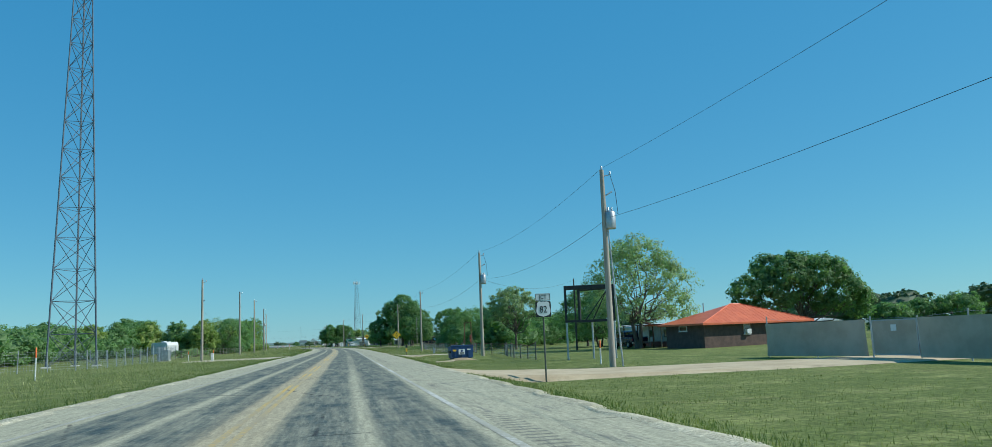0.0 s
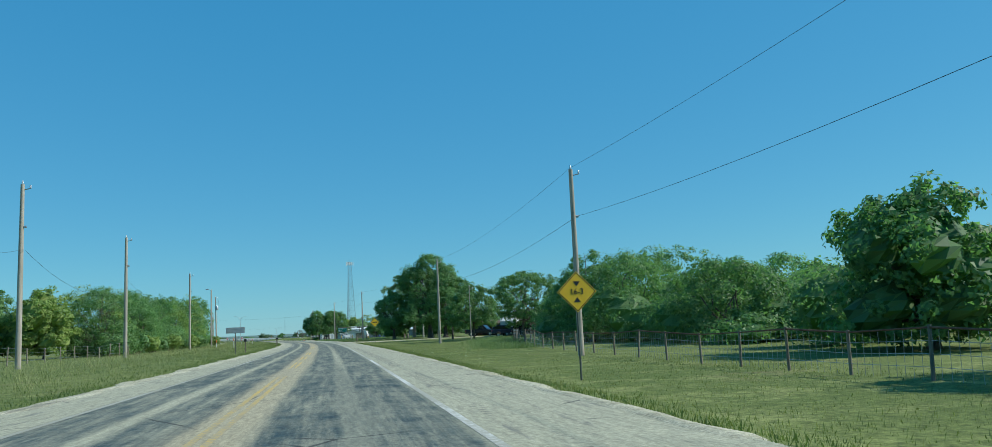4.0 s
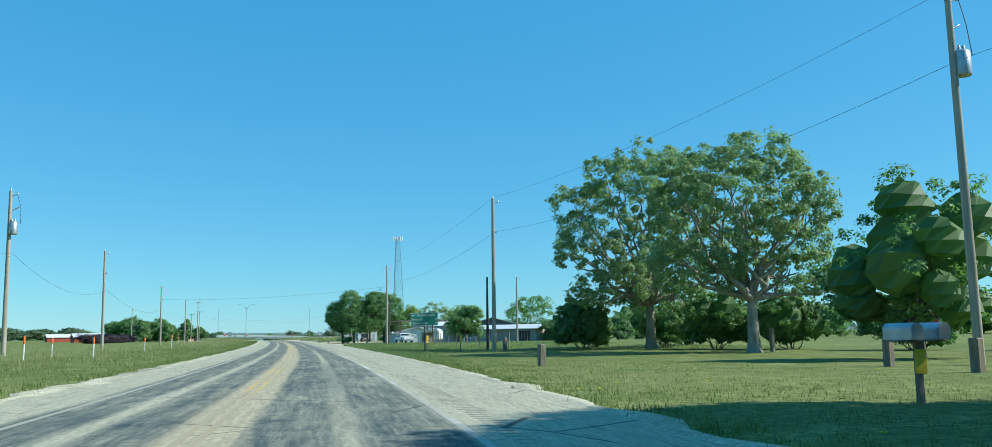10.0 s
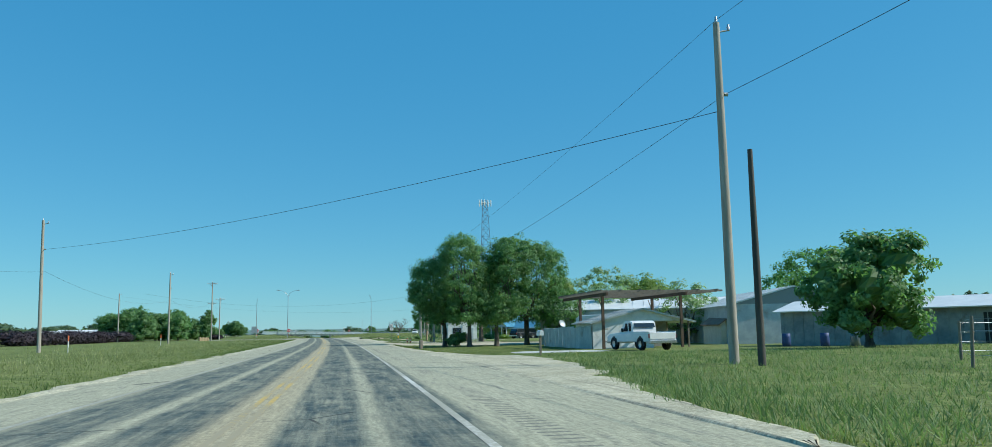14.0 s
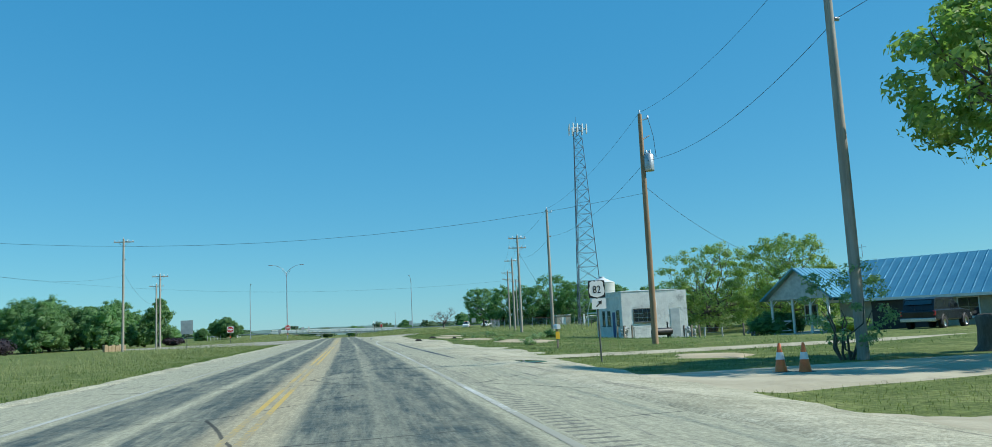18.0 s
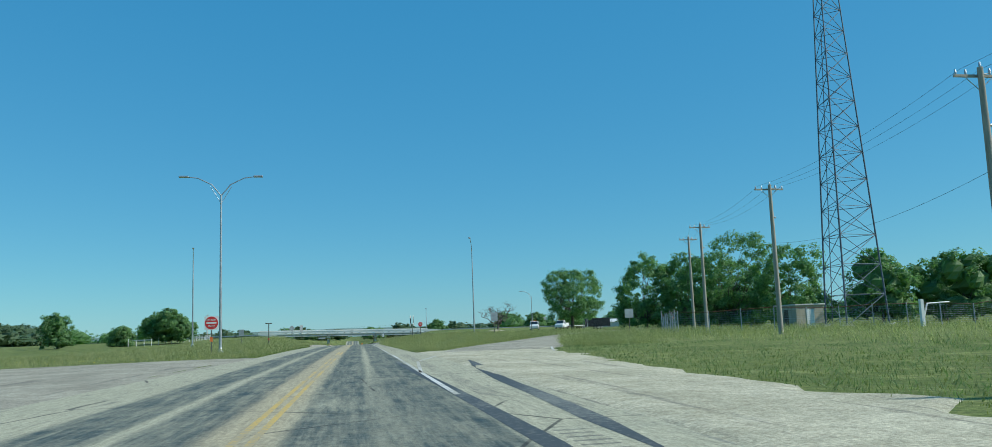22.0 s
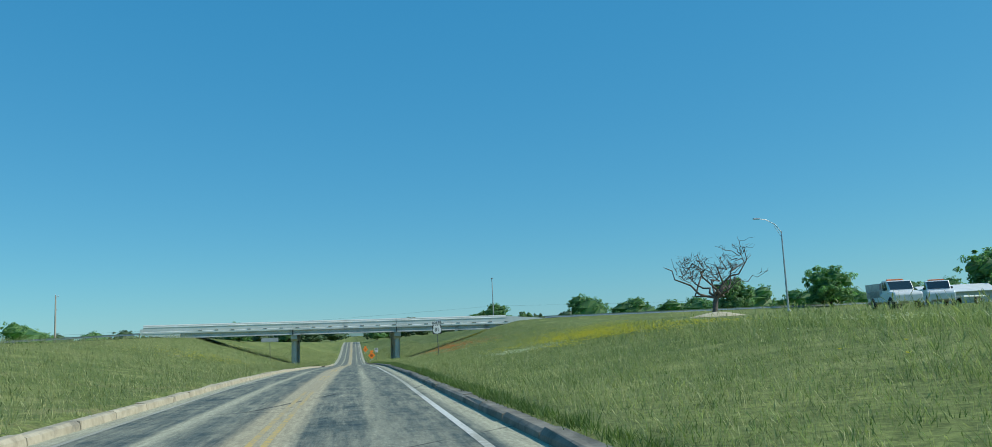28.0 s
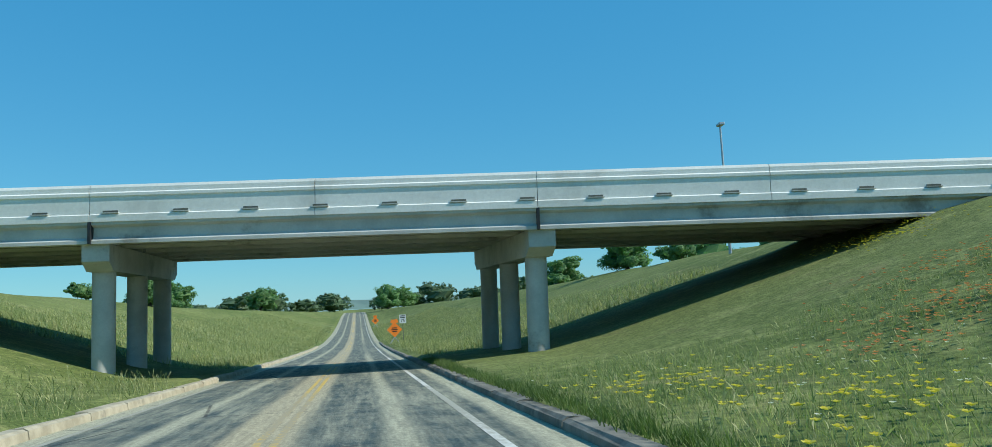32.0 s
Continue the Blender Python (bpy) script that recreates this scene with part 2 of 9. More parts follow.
def ramp(t, fac, stops):
    n = t.nodes.new("ShaderNodeValToRGB")
    e = n.color_ramp.elements
    e[0].position, e[0].color = stops[0][0], (*stops[0][1], 1)
    e[1].position, e[1].color = stops[-1][0], (*stops[-1][1], 1)
    for p, c in stops[1:-1]:
        q = e.new(p)
        q.color = (*c, 1)
    t.links.new(fac, n.inputs[0])
    return n.outputs[0]


def mixed(t, fac, a, b, mode='MIX'):
    n = t.nodes.new("ShaderNodeMix")
    n.data_type, n.blend_type = 'RGBA', mode
    for sock, v in ((n.inputs[0], fac), (n.inputs[6], a), (n.inputs[7], b)):
        if isinstance(v, bpy.types.NodeSocket):
            t.links.new(v, sock)
        elif isinstance(v, (int, float)):
            sock.default_value = v
        else:
            sock.default_value = (*v, 1)
    return n.outputs[2]


def calc(t, op, a, b=None, c=None):
    n = t.nodes.new("ShaderNodeMath")
    n.operation = op
    for i, v in enumerate((a, b, c)):
        if v is None:
            continue
        if isinstance(v, bpy.types.NodeSocket):
            t.links.new(v, n.inputs[i])
        else:
            n.inputs[i].default_value = v
    return n.outputs[0]


def noise_of(t, vec, scale, detail=4, rough=.6):
    n = node(t, "ShaderNodeTexNoise", Scale=scale, Detail=detail, Roughness=rough)
    if vec is not None:
        t.links.new(vec, n.inputs["Vector"])
    return n.outputs[0]


def place(t, scale=(1, 1, 1), kind="world"):
    if kind == "world":
        src = t.nodes.new("ShaderNodeNewGeometry").outputs["Position"]
    else:
        src = t.nodes.new("ShaderNodeTexCoord").outputs["Object"]
    n = t.nodes.new("ShaderNodeMapping")
    n.inputs["Scale"].default_value = scale
    t.links.new(src, n.inputs[0])
    return n.outputs[0]


def bump(t, b, height, strength, dist):
    n = node(t, "ShaderNodeBump", Strength=strength, Distance=dist)
    t.links.new(height, n.inputs["Height"])
    t.links.new(n.outputs[0], b.inputs["Normal"])


def stuff(name, c1, c2, rough=.7, scale=3.0, fine=30.0, metal=0.0, relief=.2, stretch=(1, 1, 1), stain=None, kind="world", island=0.0, spec=.5):
    """Plain surface: two tones in broad patches, fine grain, a stain and fine relief."""
    m, t, b = nodes_of(name)
    v = place(t, stretch, kind)
    broad, grain = noise_of(t, v, scale, 5), noise_of(t, v, fine, 3)
    col = mixed(t, ramp_f(t, broad, .32, .68), c1, c2)
    col = mixed(t, .35, col, mixed(t, grain, (.55, .55, .55), (1.3, 1.3, 1.3)), 'MULTIPLY')
    if stain:
        col = mixed(t, ramp_f(t, noise_of(t, v, scale * .45, 6, .7), .56, .72), col, stain)
    if island:
        r = t.nodes.new("ShaderNodeObjectInfo").outputs["Random"]
        col = mixed(t, island, col, mixed(t, r, (.6, .6, .6), (1.35, 1.32, 1.25)), 'MULTIPLY')
    t.links.new(col, b.inputs["Base Color"])
    b.inputs["Metallic"].default_value = metal
    b.inputs["Specular IOR Level"].default_value = spec
    t.links.new(calc(t, 'MULTIPLY_ADD', grain, .25, rough - .12), b.inputs["Roughness"])
    if relief:
        bump(t, b, grain, relief, .02)
    return m


def ramp_f(t, fac, lo, hi):
    n = t.nodes.new("ShaderNodeMapRange")
    n.interpolation_type = 'SMOOTHSTEP'
    t.links.new(fac, n.inputs[0])
    n.inputs[1].default_value, n.inputs[2].default_value = lo, hi
    return n.outputs[0]


def band(t, x, mid, half, soft):
    """1 within half of mid, falling to 0 over soft."""
    d = calc(t, 'ABSOLUTE', calc(t, 'SUBTRACT', x, mid))
    return calc(t, 'SUBTRACT', 1.0, ramp_f(t, d, half, half + soft))


def road_surface():
    m, t, b = nodes_of("worn_chip_seal")
    uv = t.nodes.new("ShaderNodeUVMap")
    uv.uv_map = "plan"
    sep = t.nodes.new("ShaderNodeSeparateXYZ")
    t.links.new(uv.outputs[0], sep.inputs[0])
    l, s = sep.outputs[0], sep.outputs[1]
    long_ = node(t, "ShaderNodeMapping", Scale=(1.6, .05, 1))
    t.links.new(uv.outputs[0], long_.inputs[0])
    blot = node(t, "ShaderNodeMapping", Scale=(.5, .16, 1))
    t.links.new(uv.outputs[0], blot.inputs[0])
    drag = node(t, "ShaderNodeMapping", Scale=(5, .45, 1))
    t.links.new(uv.outputs[0], drag.inputs[0])
    n_long, n_blot, n_drag = noise_of(t, long_.outputs[0], 1, 4), noise_of(t, blot.outputs[0], 1, 5, .65), noise_of(t, drag.outputs[0], 1, 5, .7)
    grain = noise_of(t, uv.outputs[0], 11, 6, .85)
    wob = calc(t, 'ADD', l, calc(t, 'MULTIPLY', calc(t, 'SUBTRACT', n_long, .5), .35))
    fine = node(t, "ShaderNodeMapping", Scale=(3.2, .22, 1))
    t.links.new(uv.outputs[0], fine.inputs[0])
    n_fine = noise_of(t, fine.outputs[0], 1, 6, .75)
    patchy = ramp_f(t, noise_of(t, uv.outputs[0], .9, 6, .75), .40, .64)
    tracks = None
    for mid, half in ((-.45, .42), (1.05, .50), (-2.55, .38), (-4.05, .50)):
        k = band(t, wob, mid, half, .30)
        tracks = k if tracks is None else calc(t, 'MAXIMUM', tracks, k)
    worn = ramp_f(t, calc(t, 'ADD', calc(t, 'MULTIPLY', n_blot, .5), calc(t, 'MULTIPLY', n_drag, .5)), .50, .66)
    dark = calc(t, 'MULTIPLY', tracks, calc(t, 'SUBTRACT', 1.0, calc(t, 'MULTIPLY', worn, .55)))
    dark = calc(t, 'MULTIPLY', dark, calc(t, 'ADD', .55, calc(t, 'MULTIPLY', ramp_f(t, n_fine, .36, .60), .45)))
    dark = calc(t, 'MULTIPLY', dark, calc(t, 'ADD', .72, calc(t, 'MULTIPLY', patchy, .28)))
    inside = band(t, l, -1.55, 3.25, .15)
    stretch = ramp_f(t, noise_of(t, long_.outputs[0], .28, 1), .44, .58)
    middle = calc(t, 'MULTIPLY', band(t, l, .35, 1.15, .25), calc(t, 'MULTIPLY', calc(t, 'SUBTRACT', 1.0, calc(t, 'MULTIPLY', worn, .5)), .62))
    middle = calc(t, 'MULTIPLY', middle, calc(t, 'ADD', calc(t, 'MULTIPLY', stretch, .75), calc(t, 'MULTIPLY', ramp_f(t, n_drag, .48, .62), .4)))
    dark = calc(t, 'MAXIMUM', calc(t, 'MULTIPLY', dark, inside), middle)
    pale = mixed(t, n_blot, (.32, .305, .215), (.46, .435, .315))
    tan = mixed(t, calc(t, 'MULTIPLY', band(t, l, -1.6, .35, .5), .55), pale, (.40, .32, .20))
    col = mixed(t, dark, tan, (.034, .060, .066))
    edge = calc(t, 'MULTIPLY', ramp_f(t, n_drag, .55, .68), calc(t, 'SUBTRACT', 1.0, inside))
    col = mixed(t, calc(t, 'MULTIPLY', edge, .55), col, (.12, .12, .12))
    rumble = calc(t, 'MULTIPLY', band(t, l, 2.35, .2, .03), ramp_f(t, calc(t, 'PINGPONG', s, .16), .09, .12))
    rumble = calc(t, 'MULTIPLY', rumble, ramp_f(t, noise_of(t, blot.outputs[0], .6, 2), .42, .5))
    col = mixed(t, calc(t, 'MULTIPLY', rumble, .6), col, (.09, .09, .09))
    crack = node(t, "ShaderNodeTexVoronoi", Scale=.16)
    crack.feature = 'DISTANCE_TO_EDGE'
    warp = mixed(t, .09, uv.outputs[0], node_color(t, uv.outputs[0]))
    t.links.new(warp, crack.inputs["Vector"])
    lines = calc(t, 'SUBTRACT', 1.0, ramp_f(t, crack.outputs[0], .002, .006))
    lines = calc(t, 'MULTIPLY', lines, ramp_f(t, n_blot, .45, .55))
    col = mixed(t, calc(t, 'MULTIPLY', lines, .8), col, (.03, .03, .03))
    col = mixed(t, .8, col, mixed(t, ramp_f(t, grain, .25, .75), (.45, .45, .45), (1.5, 1.5, 1.5)), 'MULTIPLY')
    col = mixed(t, .75, col, mixed(t, ramp_f(t, noise_of(t, drag.outputs[0], 2.2, 6, .8), .3, .7), (.68, .69, .71), (1.28, 1.27, 1.25)), 'MULTIPLY')
    t.links.new(col, b.inputs["Base Color"])
    b.inputs["Roughness"].default_value = .85
    b.inputs["Specular IOR Level"].default_value = .3
    bump(t, b, grain, .5, .012)
    return m


def apron(name, c1, c2):
    """Packed gravel with tyre streaks along the road."""
    m, t, b = nodes_of(name)
    uv = t.nodes.new("ShaderNodeUVMap")
    uv.uv_map = "plan"
    drag = node(t, "ShaderNodeMapping", Scale=(1.9, .07, 1))
    t.links.new(uv.outputs[0], drag.inputs[0])
    n_drag = noise_of(t, drag.outputs[0], 1, 5, .7)
    broad, grain = noise_of(t, uv.outputs[0], .35, 5, .65), noise_of(t, uv.outputs[0], 16, 4, .75)
    col = mixed(t, ramp_f(t, broad, .35, .65), c1, c2)
    col = mixed(t, calc(t, 'MULTIPLY', ramp_f(t, n_drag, .56, .66), .6), col, (.15, .145, .13))
    col = mixed(t, calc(t, 'MULTIPLY', ramp_f(t, noise_of(t, uv.outputs[0], 1.1, 6, .8), .60, .68), .5), col, (.20, .19, .14))
    col = mixed(t, .8, col, mixed(t, ramp_f(t, grain, .25, .75), (.45, .45, .45), (1.45, 1.45, 1.45)), 'MULTIPLY')
    col = mixed(t, .8, col, mixed(t, ramp_f(t, noise_of(t, uv.outputs[0], 3.0, 6, .8), .3, .7), (.7, .69, .67), (1.25, 1.25, 1.25)), 'MULTIPLY')
    t.links.new(col, b.inputs["Base Color"])
    b.inputs["Roughness"].default_value = .92
    b.inputs["Specular IOR Level"].default_value = .2
    bump(t, b, grain, .7, .03)
    return m


def node_color(t, vec):
    n = node(t, "ShaderNodeTexNoise", Scale=.7, Detail=3)
    t.links.new(vec, n.inputs["Vector"])
    return n.outputs[1]


def line_paint(name, c, under, gap):
    m, t, b = nodes_of(name)
    v = place(t)
    wear = ramp_f(t, calc(t, 'ADD', calc(t, 'MULTIPLY', noise_of(t, v, .12, 3), .6), calc(t, 'MULTIPLY', noise_of(t, v, 9, 5, .75), .5)), gap - .07, gap + .07)
    col = mixed(t, wear, c, under)
    t.links.new(col, b.inputs["Base Color"])
    b.inputs["Roughness"].default_value = .7
    return m


def grass_ground():
    m, t, b = nodes_of("grassy_ground")
    v = place(t)
    big, mid, fine = noise_of(t, v, .035, 5), noise_of(t, v, .5, 6, .7), noise_of(t, v, 7, 5, .75)
    col = mixed(t, ramp_f(t, big, .38, .62), (.112, .150, .046), (.158, .190, .066))
    col = mixed(t, ramp_f(t, mid, .48, .66), col, (.22, .245, .095))
    col = mixed(t, calc(t, 'MULTIPLY', ramp_f(t, noise_of(t, v, .16, 6, .75), .56, .72), .6), col, (.27, .225, .125))
    col = mixed(t, .85, col, mixed(t, ramp_f(t, fine, .25, .75), (.36, .40, .38), (1.6, 1.52, 1.4)), 'MULTIPLY')
    col = mixed(t, .7, col, mixed(t, ramp_f(t, noise_of(t, v, 2.2, 5, .75), .3, .7), (.72, .75, .72), (1.25, 1.22, 1.2)), 'MULTIPLY')
    t.links.new(col, b.inputs["Base Color"])
    b.inputs["Roughness"].default_value = .95
    b.inputs["Specular IOR Level"].default_value = .15
    bump(t, b, fine, .6, .06)
    return m


def leaf(name, c1, c2, light=.35, drift=0.0):
    m, t, b = nodes_of(name)
    r = t.nodes.new("ShaderNodeNewGeometry").outputs["Random Per Island"]
    o = t.nodes.new("ShaderNodeObjectInfo").outputs["Random"]
    col = mixed(t, r, c1, c2)
    col = mixed(t, .5, col, mixed(t, o, (.75, .8, .75), (1.25, 1.2, 1.2)), 'MULTIPLY')
    if drift:
        col = mixed(t, drift, col, mixed(t, ramp_f(t, noise_of(t, place(t), .45, 5, .7), .34, .66), (.62, .70, .62), (1.35, 1.22, 1.15)), 'MULTIPLY')
    t.links.new(col, b.inputs["Base Color"])
    b.inputs["Roughness"].default_value = .55
    b.inputs["Specular IOR Level"].default_value = .35
    tr = t.nodes.new("ShaderNodeBsdfTranslucent")
    t.links.new(mixed(t, 1.0, col, (1.0, 1.3, .7), 'MULTIPLY'), tr.inputs[0])
    mix = t.nodes.new("ShaderNodeMixShader")
    mix.inputs[0].default_value = light
    t.links.new(b.outputs[0], mix.inputs[1])
    t.links.new(tr.outputs[0], mix.inputs[2])
    t.links.new(mix.outputs[0], t.nodes["Material Output"].inputs[0])
    return m


def glass(name, tint):
    m, t, b = nodes_of(name)
    b.inputs["Base Color"].default_value = (*tint, 1)
    b.inputs["Roughness"].default_value = .06
    b.inputs["Specular IOR Level"].default_value = .8
    b.inputs["Coat Weight"].default_value = .6
    return m


ROAD = road_surface()
GRASS = grass_ground()
APRON = apron("packed_gravel_apron", (.40, .37, .265), (.54, .50, .37))
PAVING = apron("worn_pale_paving", (.29, .27, .215), (.40, .37, .295))
GRAVEL = stuff("pale_caliche_gravel", (.40, .34, .235), (.53, .465, .33), .95, .6, 7, relief=1.0, stain=(.26, .22, .16))
TAN_GRAVEL = stuff("tan_dirt_gravel", (.42, .33, .21), (.54, .44, .29), .95, .6, 7, relief=1.0, stain=(.27, .21, .13))
DIRT = stuff("bare_dirt", (.30, .22, .13), (.40, .31, .19), .95, 1.2, 12, relief=.8)
CONCRETE = stuff("weathered_concrete", (.46, .46, .43), (.58, .57, .53), .85, .8, 14, relief=.25, stain=(.25, .24, .21))
CONCRETE_WHITE = stuff("pale_bridge_concrete", (.76, .76, .72), (.84, .84, .80), .8, .5, 10, relief=.15, stain=(.62, .61, .57))
# dirt, plus the shade on the road-facing side put into the dark tone
KERB_DIRT_SHADE = stuff("dirty_shaded_kerb_concrete", (.125, .115, .092), (.27, .245, .20), .95, 1.4, 14, relief=.8, stain=(.07, .062, .05))
KERB = stuff("chipped_kerb_concrete", (.33, .285, .20), (.47, .41, .30), .9, 2.2, 18, relief=.6, stain=(.2, .18, .14))
WHITE_LINE = line_paint("worn_white_line", (.62, .61, .56), (.36, .34, .27), .52)
FAINT_LINE = line_paint("dirty_white_line", (.50, .49, .43), (.34, .32, .25), .47)
YELLOW_LINE = line_paint("worn_yellow_line", (.60, .40, .09), (.36, .30, .19), .52)
POLE_WOOD = stuff("weathered_pole_wood", (.29, .26, .215), (.42, .385, .33), .9, 2.0, 26, relief=.5, stretch=(3, 3, .25))
POLE_BROWN = stuff("red_brown_pole_wood", (.27, .175, .105), (.40, .27, .17), .9, 2.0, 26, relief=.5, stretch=(3, 3, .25))
POLE_DARK = stuff("tarred_pole_wood", (.055, .05, .045), (.10, .09, .078), .85, 2.0, 26, relief=.5, stretch=(3, 3, .25))
FENCE_WOOD = stuff("grey_fence_wood", (.16, .13, .10), (.28, .24, .19), .9, 3, 30, relief=.5, stretch=(3, 3, .4))
BROWN_WOOD = stuff("brown_timber", (.09, .055, .035), (.15, .095, .06), .85, 3, 30, relief=.4)
STEEL = stuff("galvanised_steel", (.36, .39, .42), (.50, .53, .55), .45, 3, 40, metal=.7, relief=.08)
TOWER_STEEL = stuff("dull_tower_steel", (.08, .11, .15), (.14, .18, .22), .6, 3, 40, metal=.3, relief=.08)
SIGN_POST = stuff("dark_sign_post_steel", (.09, .10, .085), (.16, .17, .14), .7, 4, 40, metal=.4, relief=.1)
RUST = stuff("rusty_pipe", (.13, .055, .035), (.22, .11, .07), .8, 6, 40, metal=.2, relief=.3)
BLACK = stuff("black_paint", (.012, .013, .015), (.03, .03, .032), .5, 4, 40, relief=.1)
RUBBER = stuff("tyre_rubber", (.012, .012, .012), (.03, .03, .03), .85, 5, 50, relief=.3)
CABLE = stuff("black_cable", (.015, .016, .018), (.03, .03, .03), .6, 4, 40, relief=0)
SIGN_WHITE = stuff("white_sign_sheeting", (.68, .70, .70), (.78, .79, .78), .4, 2, 60, relief=.03)
SIGN_BLACK = stuff("black_sign_film", (.015, .015, .017), (.03, .03, .03), .4, 4, 60, relief=.02)
SIGN_YELLOW = stuff("yellow_sign_sheeting", (.80, .46, .02), (.88, .52, .03), .4, 2, 60, relief=.03)
SIGN_GREEN = stuff("green_sign_sheeting", (.01, .20, .14), (.015, .25, .17), .4, 2, 60, relief=.03)
SIGN_RED = stuff("red_sign_sheeting", (.55, .03, .03), (.64, .045, .04), .4, 2, 60, relief=.03)
SIGN_ORANGE = stuff("orange_sign_sheeting", (.95, .22, .02), (1.0, .27, .03), .5, 2, 60, relief=.03)
SIGN_BACK = stuff("bare_aluminium_sign_back", (.38, .40, .42), (.48, .50, .51), .5, 3, 40, metal=.6, relief=.05)
ORANGE = stuff("orange_plastic", (.75, .14, .03), (.85, .2, .05), .5, 4, 40, relief=.03)
YELLOW = stuff("yellow_plastic", (.78, .45, .03), (.85, .52, .05), .5, 4, 40, relief=.03)
WHITE = stuff("white_paint", (.66, .67, .66), (.78, .78, .76), .55, 2, 30, relief=.06, stain=(.55, .55, .52))
WHITE_BLOCK = stuff("whitewashed_block", (.66, .66, .64), (.80, .80, .77), .8, 1.4, 20, relief=.25, stain=(.38, .38, .36))
TIN = stuff("weathered_tin_sheet", (.42, .46, .48), (.56, .60, .60), .5, 1.2, 24, metal=.35, relief=.1, stain=(.33, .28, .24))
TIN_DULL = stuff("dull_tin_sheet", (.22, .24, .24), (.36, .37, .35), .65, 1.2, 24, metal=.25, relief=.15, stain=(.20, .13, .09))
ROOF_ORANGE = stuff("orange_metal_roof", (.62, .13, .055), (.72, .18, .08), .5, 1, 24, metal=.1, relief=.05)
ROOF_BROWN = stuff("brown_shingle_roof", (.19, .125, .095), (.27, .19, .15), .9, 1.5, 16, relief=.4)
ROOF_BLUE = stuff("blue_metal_roof", (.085, .29, .42), (.12, .35, .48), .4, 1, 24, metal=.2, relief=.05)
ROOF_WHITE = stuff("white_metal_roof", (.66, .68, .68), (.76, .77, .76), .45, 1, 24, metal=.1, relief=.05)
BRICK_BROWN = stuff("dark_brown_brick", (.085, .058, .05), (.13, .085, .07), .9, 2, 14, relief=.4)
BRICK_TAN = stuff("tan_brick_wall", (.34, .30, .22), (.44, .38, .29), .9, 2, 14, relief=.3)
WOOD_SIDING = stuff("weathered_board_siding", (.17, .15, .125), (.27, .24, .20), .9, 2, 20, relief=.4, stretch=(3, 3, .3))
CREAM = stuff("cream_paint", (.58, .52, .40), (.66, .60, .48), .7, 2, 24, relief=.1)
RED_BARN = stuff("red_barn_paint", (.34, .06, .035), (.42, .09, .05), .8, 2, 24, relief=.2)
SCREEN = stuff("grey_fence_screen_fabric", (.42, .345, .265), (.52, .44, .35), .9, .8, 60, relief=.2)
DUMP_BLUE = stuff("navy_dumpster_paint", (.014, .055, .16), (.024, .08, .21), .45, 2, 30, relief=.1, stain=(.05, .055, .07))
CAR_DARK = stuff("dark_car_paint", (.012, .015, .02), (.022, .026, .032), .25, 2, 30, metal=.2, relief=0)
CAR_BLUE = stuff("dark_blue_car_paint", (.012, .022, .055), (.02, .034, .075), .25, 2, 30, metal=.2, relief=0)
CAR_GREY = stuff("grey_car_paint", (.10, .105, .11), (.14, .145, .15), .3, 2, 30, metal=.4, relief=0)
CAR_WHITE = stuff("white_car_paint", (.70, .71, .71), (.78, .78, .77), .3, 2, 30, relief=0)
CHROME = stuff("dull_chrome", (.5, .5, .5), (.6, .6, .6), .3, 4, 40, metal=.9, relief=0)
GLASS = glass("dark_window_glass", (.02, .028, .034))
GLASS_PALE = glass("pale_window_glass", (.10, .13, .15))
STONE = stuff("grey_cast_stone", (.42, .42, .40), (.55, .55, .52), .9, 5, 30, relief=.4, stain=(.25, .25, .23))
PAINT_BLUE = stuff("flag_blue_paint", (.02, .05, .16), (.03, .07, .2), .6, 3, 30, relief=.05)
BRICK_RED = stuff("red_chimney_brick", (.28, .09, .06), (.36, .13, .09), .9, 5, 30, relief=.4)
WATER = glass("puddle_water", (.10, .085, .06))
BARK = stuff("grey_bark", (.085, .07, .055), (.16, .135, .11), .95, 3, 16, relief=.9, stretch=(2, 2, .5))
BARK_PALE = stuff("pale_sycamore_bark", (.24, .21, .17), (.38, .34, .28), .9, 2.5, 14, relief=.6, stretch=(2, 2, .5), stain=(.12, .10, .08))
BARK_DEAD = stuff("bleached_dead_wood", (.095, .082, .072), (.165, .145, .125), .95, 3, 16, relief=.7)
LEAF_DARK = leaf("dark_oak_leaves", (.080, .185, .080), (.235, .385, .155), 0.52)
LEAF_MID = leaf("green_leaves", (.100, .200, .082), (.215, .345, .140), 0.5)
LEAF_PALE = leaf("pale_grey_green_leaves", (.185, .265, .140), (.345, .430, .240), 0.5)
LEAF_LIME = leaf("yellow_green_leaves", (.180, .260, .075), (.340, .420, .140), 0.5)
LEAF_PURPLE = leaf("purple_leaf_hedge", (.022, .016, .021), (.048, .032, .042), .2)
# distance haze is mixed into the colours of these far leaves
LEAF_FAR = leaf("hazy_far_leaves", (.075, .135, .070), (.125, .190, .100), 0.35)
BLADE = leaf("grass_blades", (.12, .165, .052), (.23, .26, .105), .4, .9)
BLADE_LAWN = leaf("lawn_blades", (.115, .150, .048), (.225, .24, .095), .4, .9)
BLADE_TALL = leaf("tall_seeding_grass", (.145, .180, .068), (.47, .455, .250), .4, .6)
BLADE_FIELD = leaf("field_weeds", (.100, .165, .070), (.240, .310, .150), .4, .8)
BLADE_WEED = leaf("broad_weeds", (.085, .140, .042), (.175, .230, .075), .4, .7)
PETAL_YELLOW = leaf("yellow_petals", (.60, .46, .03), (.72, .58, .08), .3)
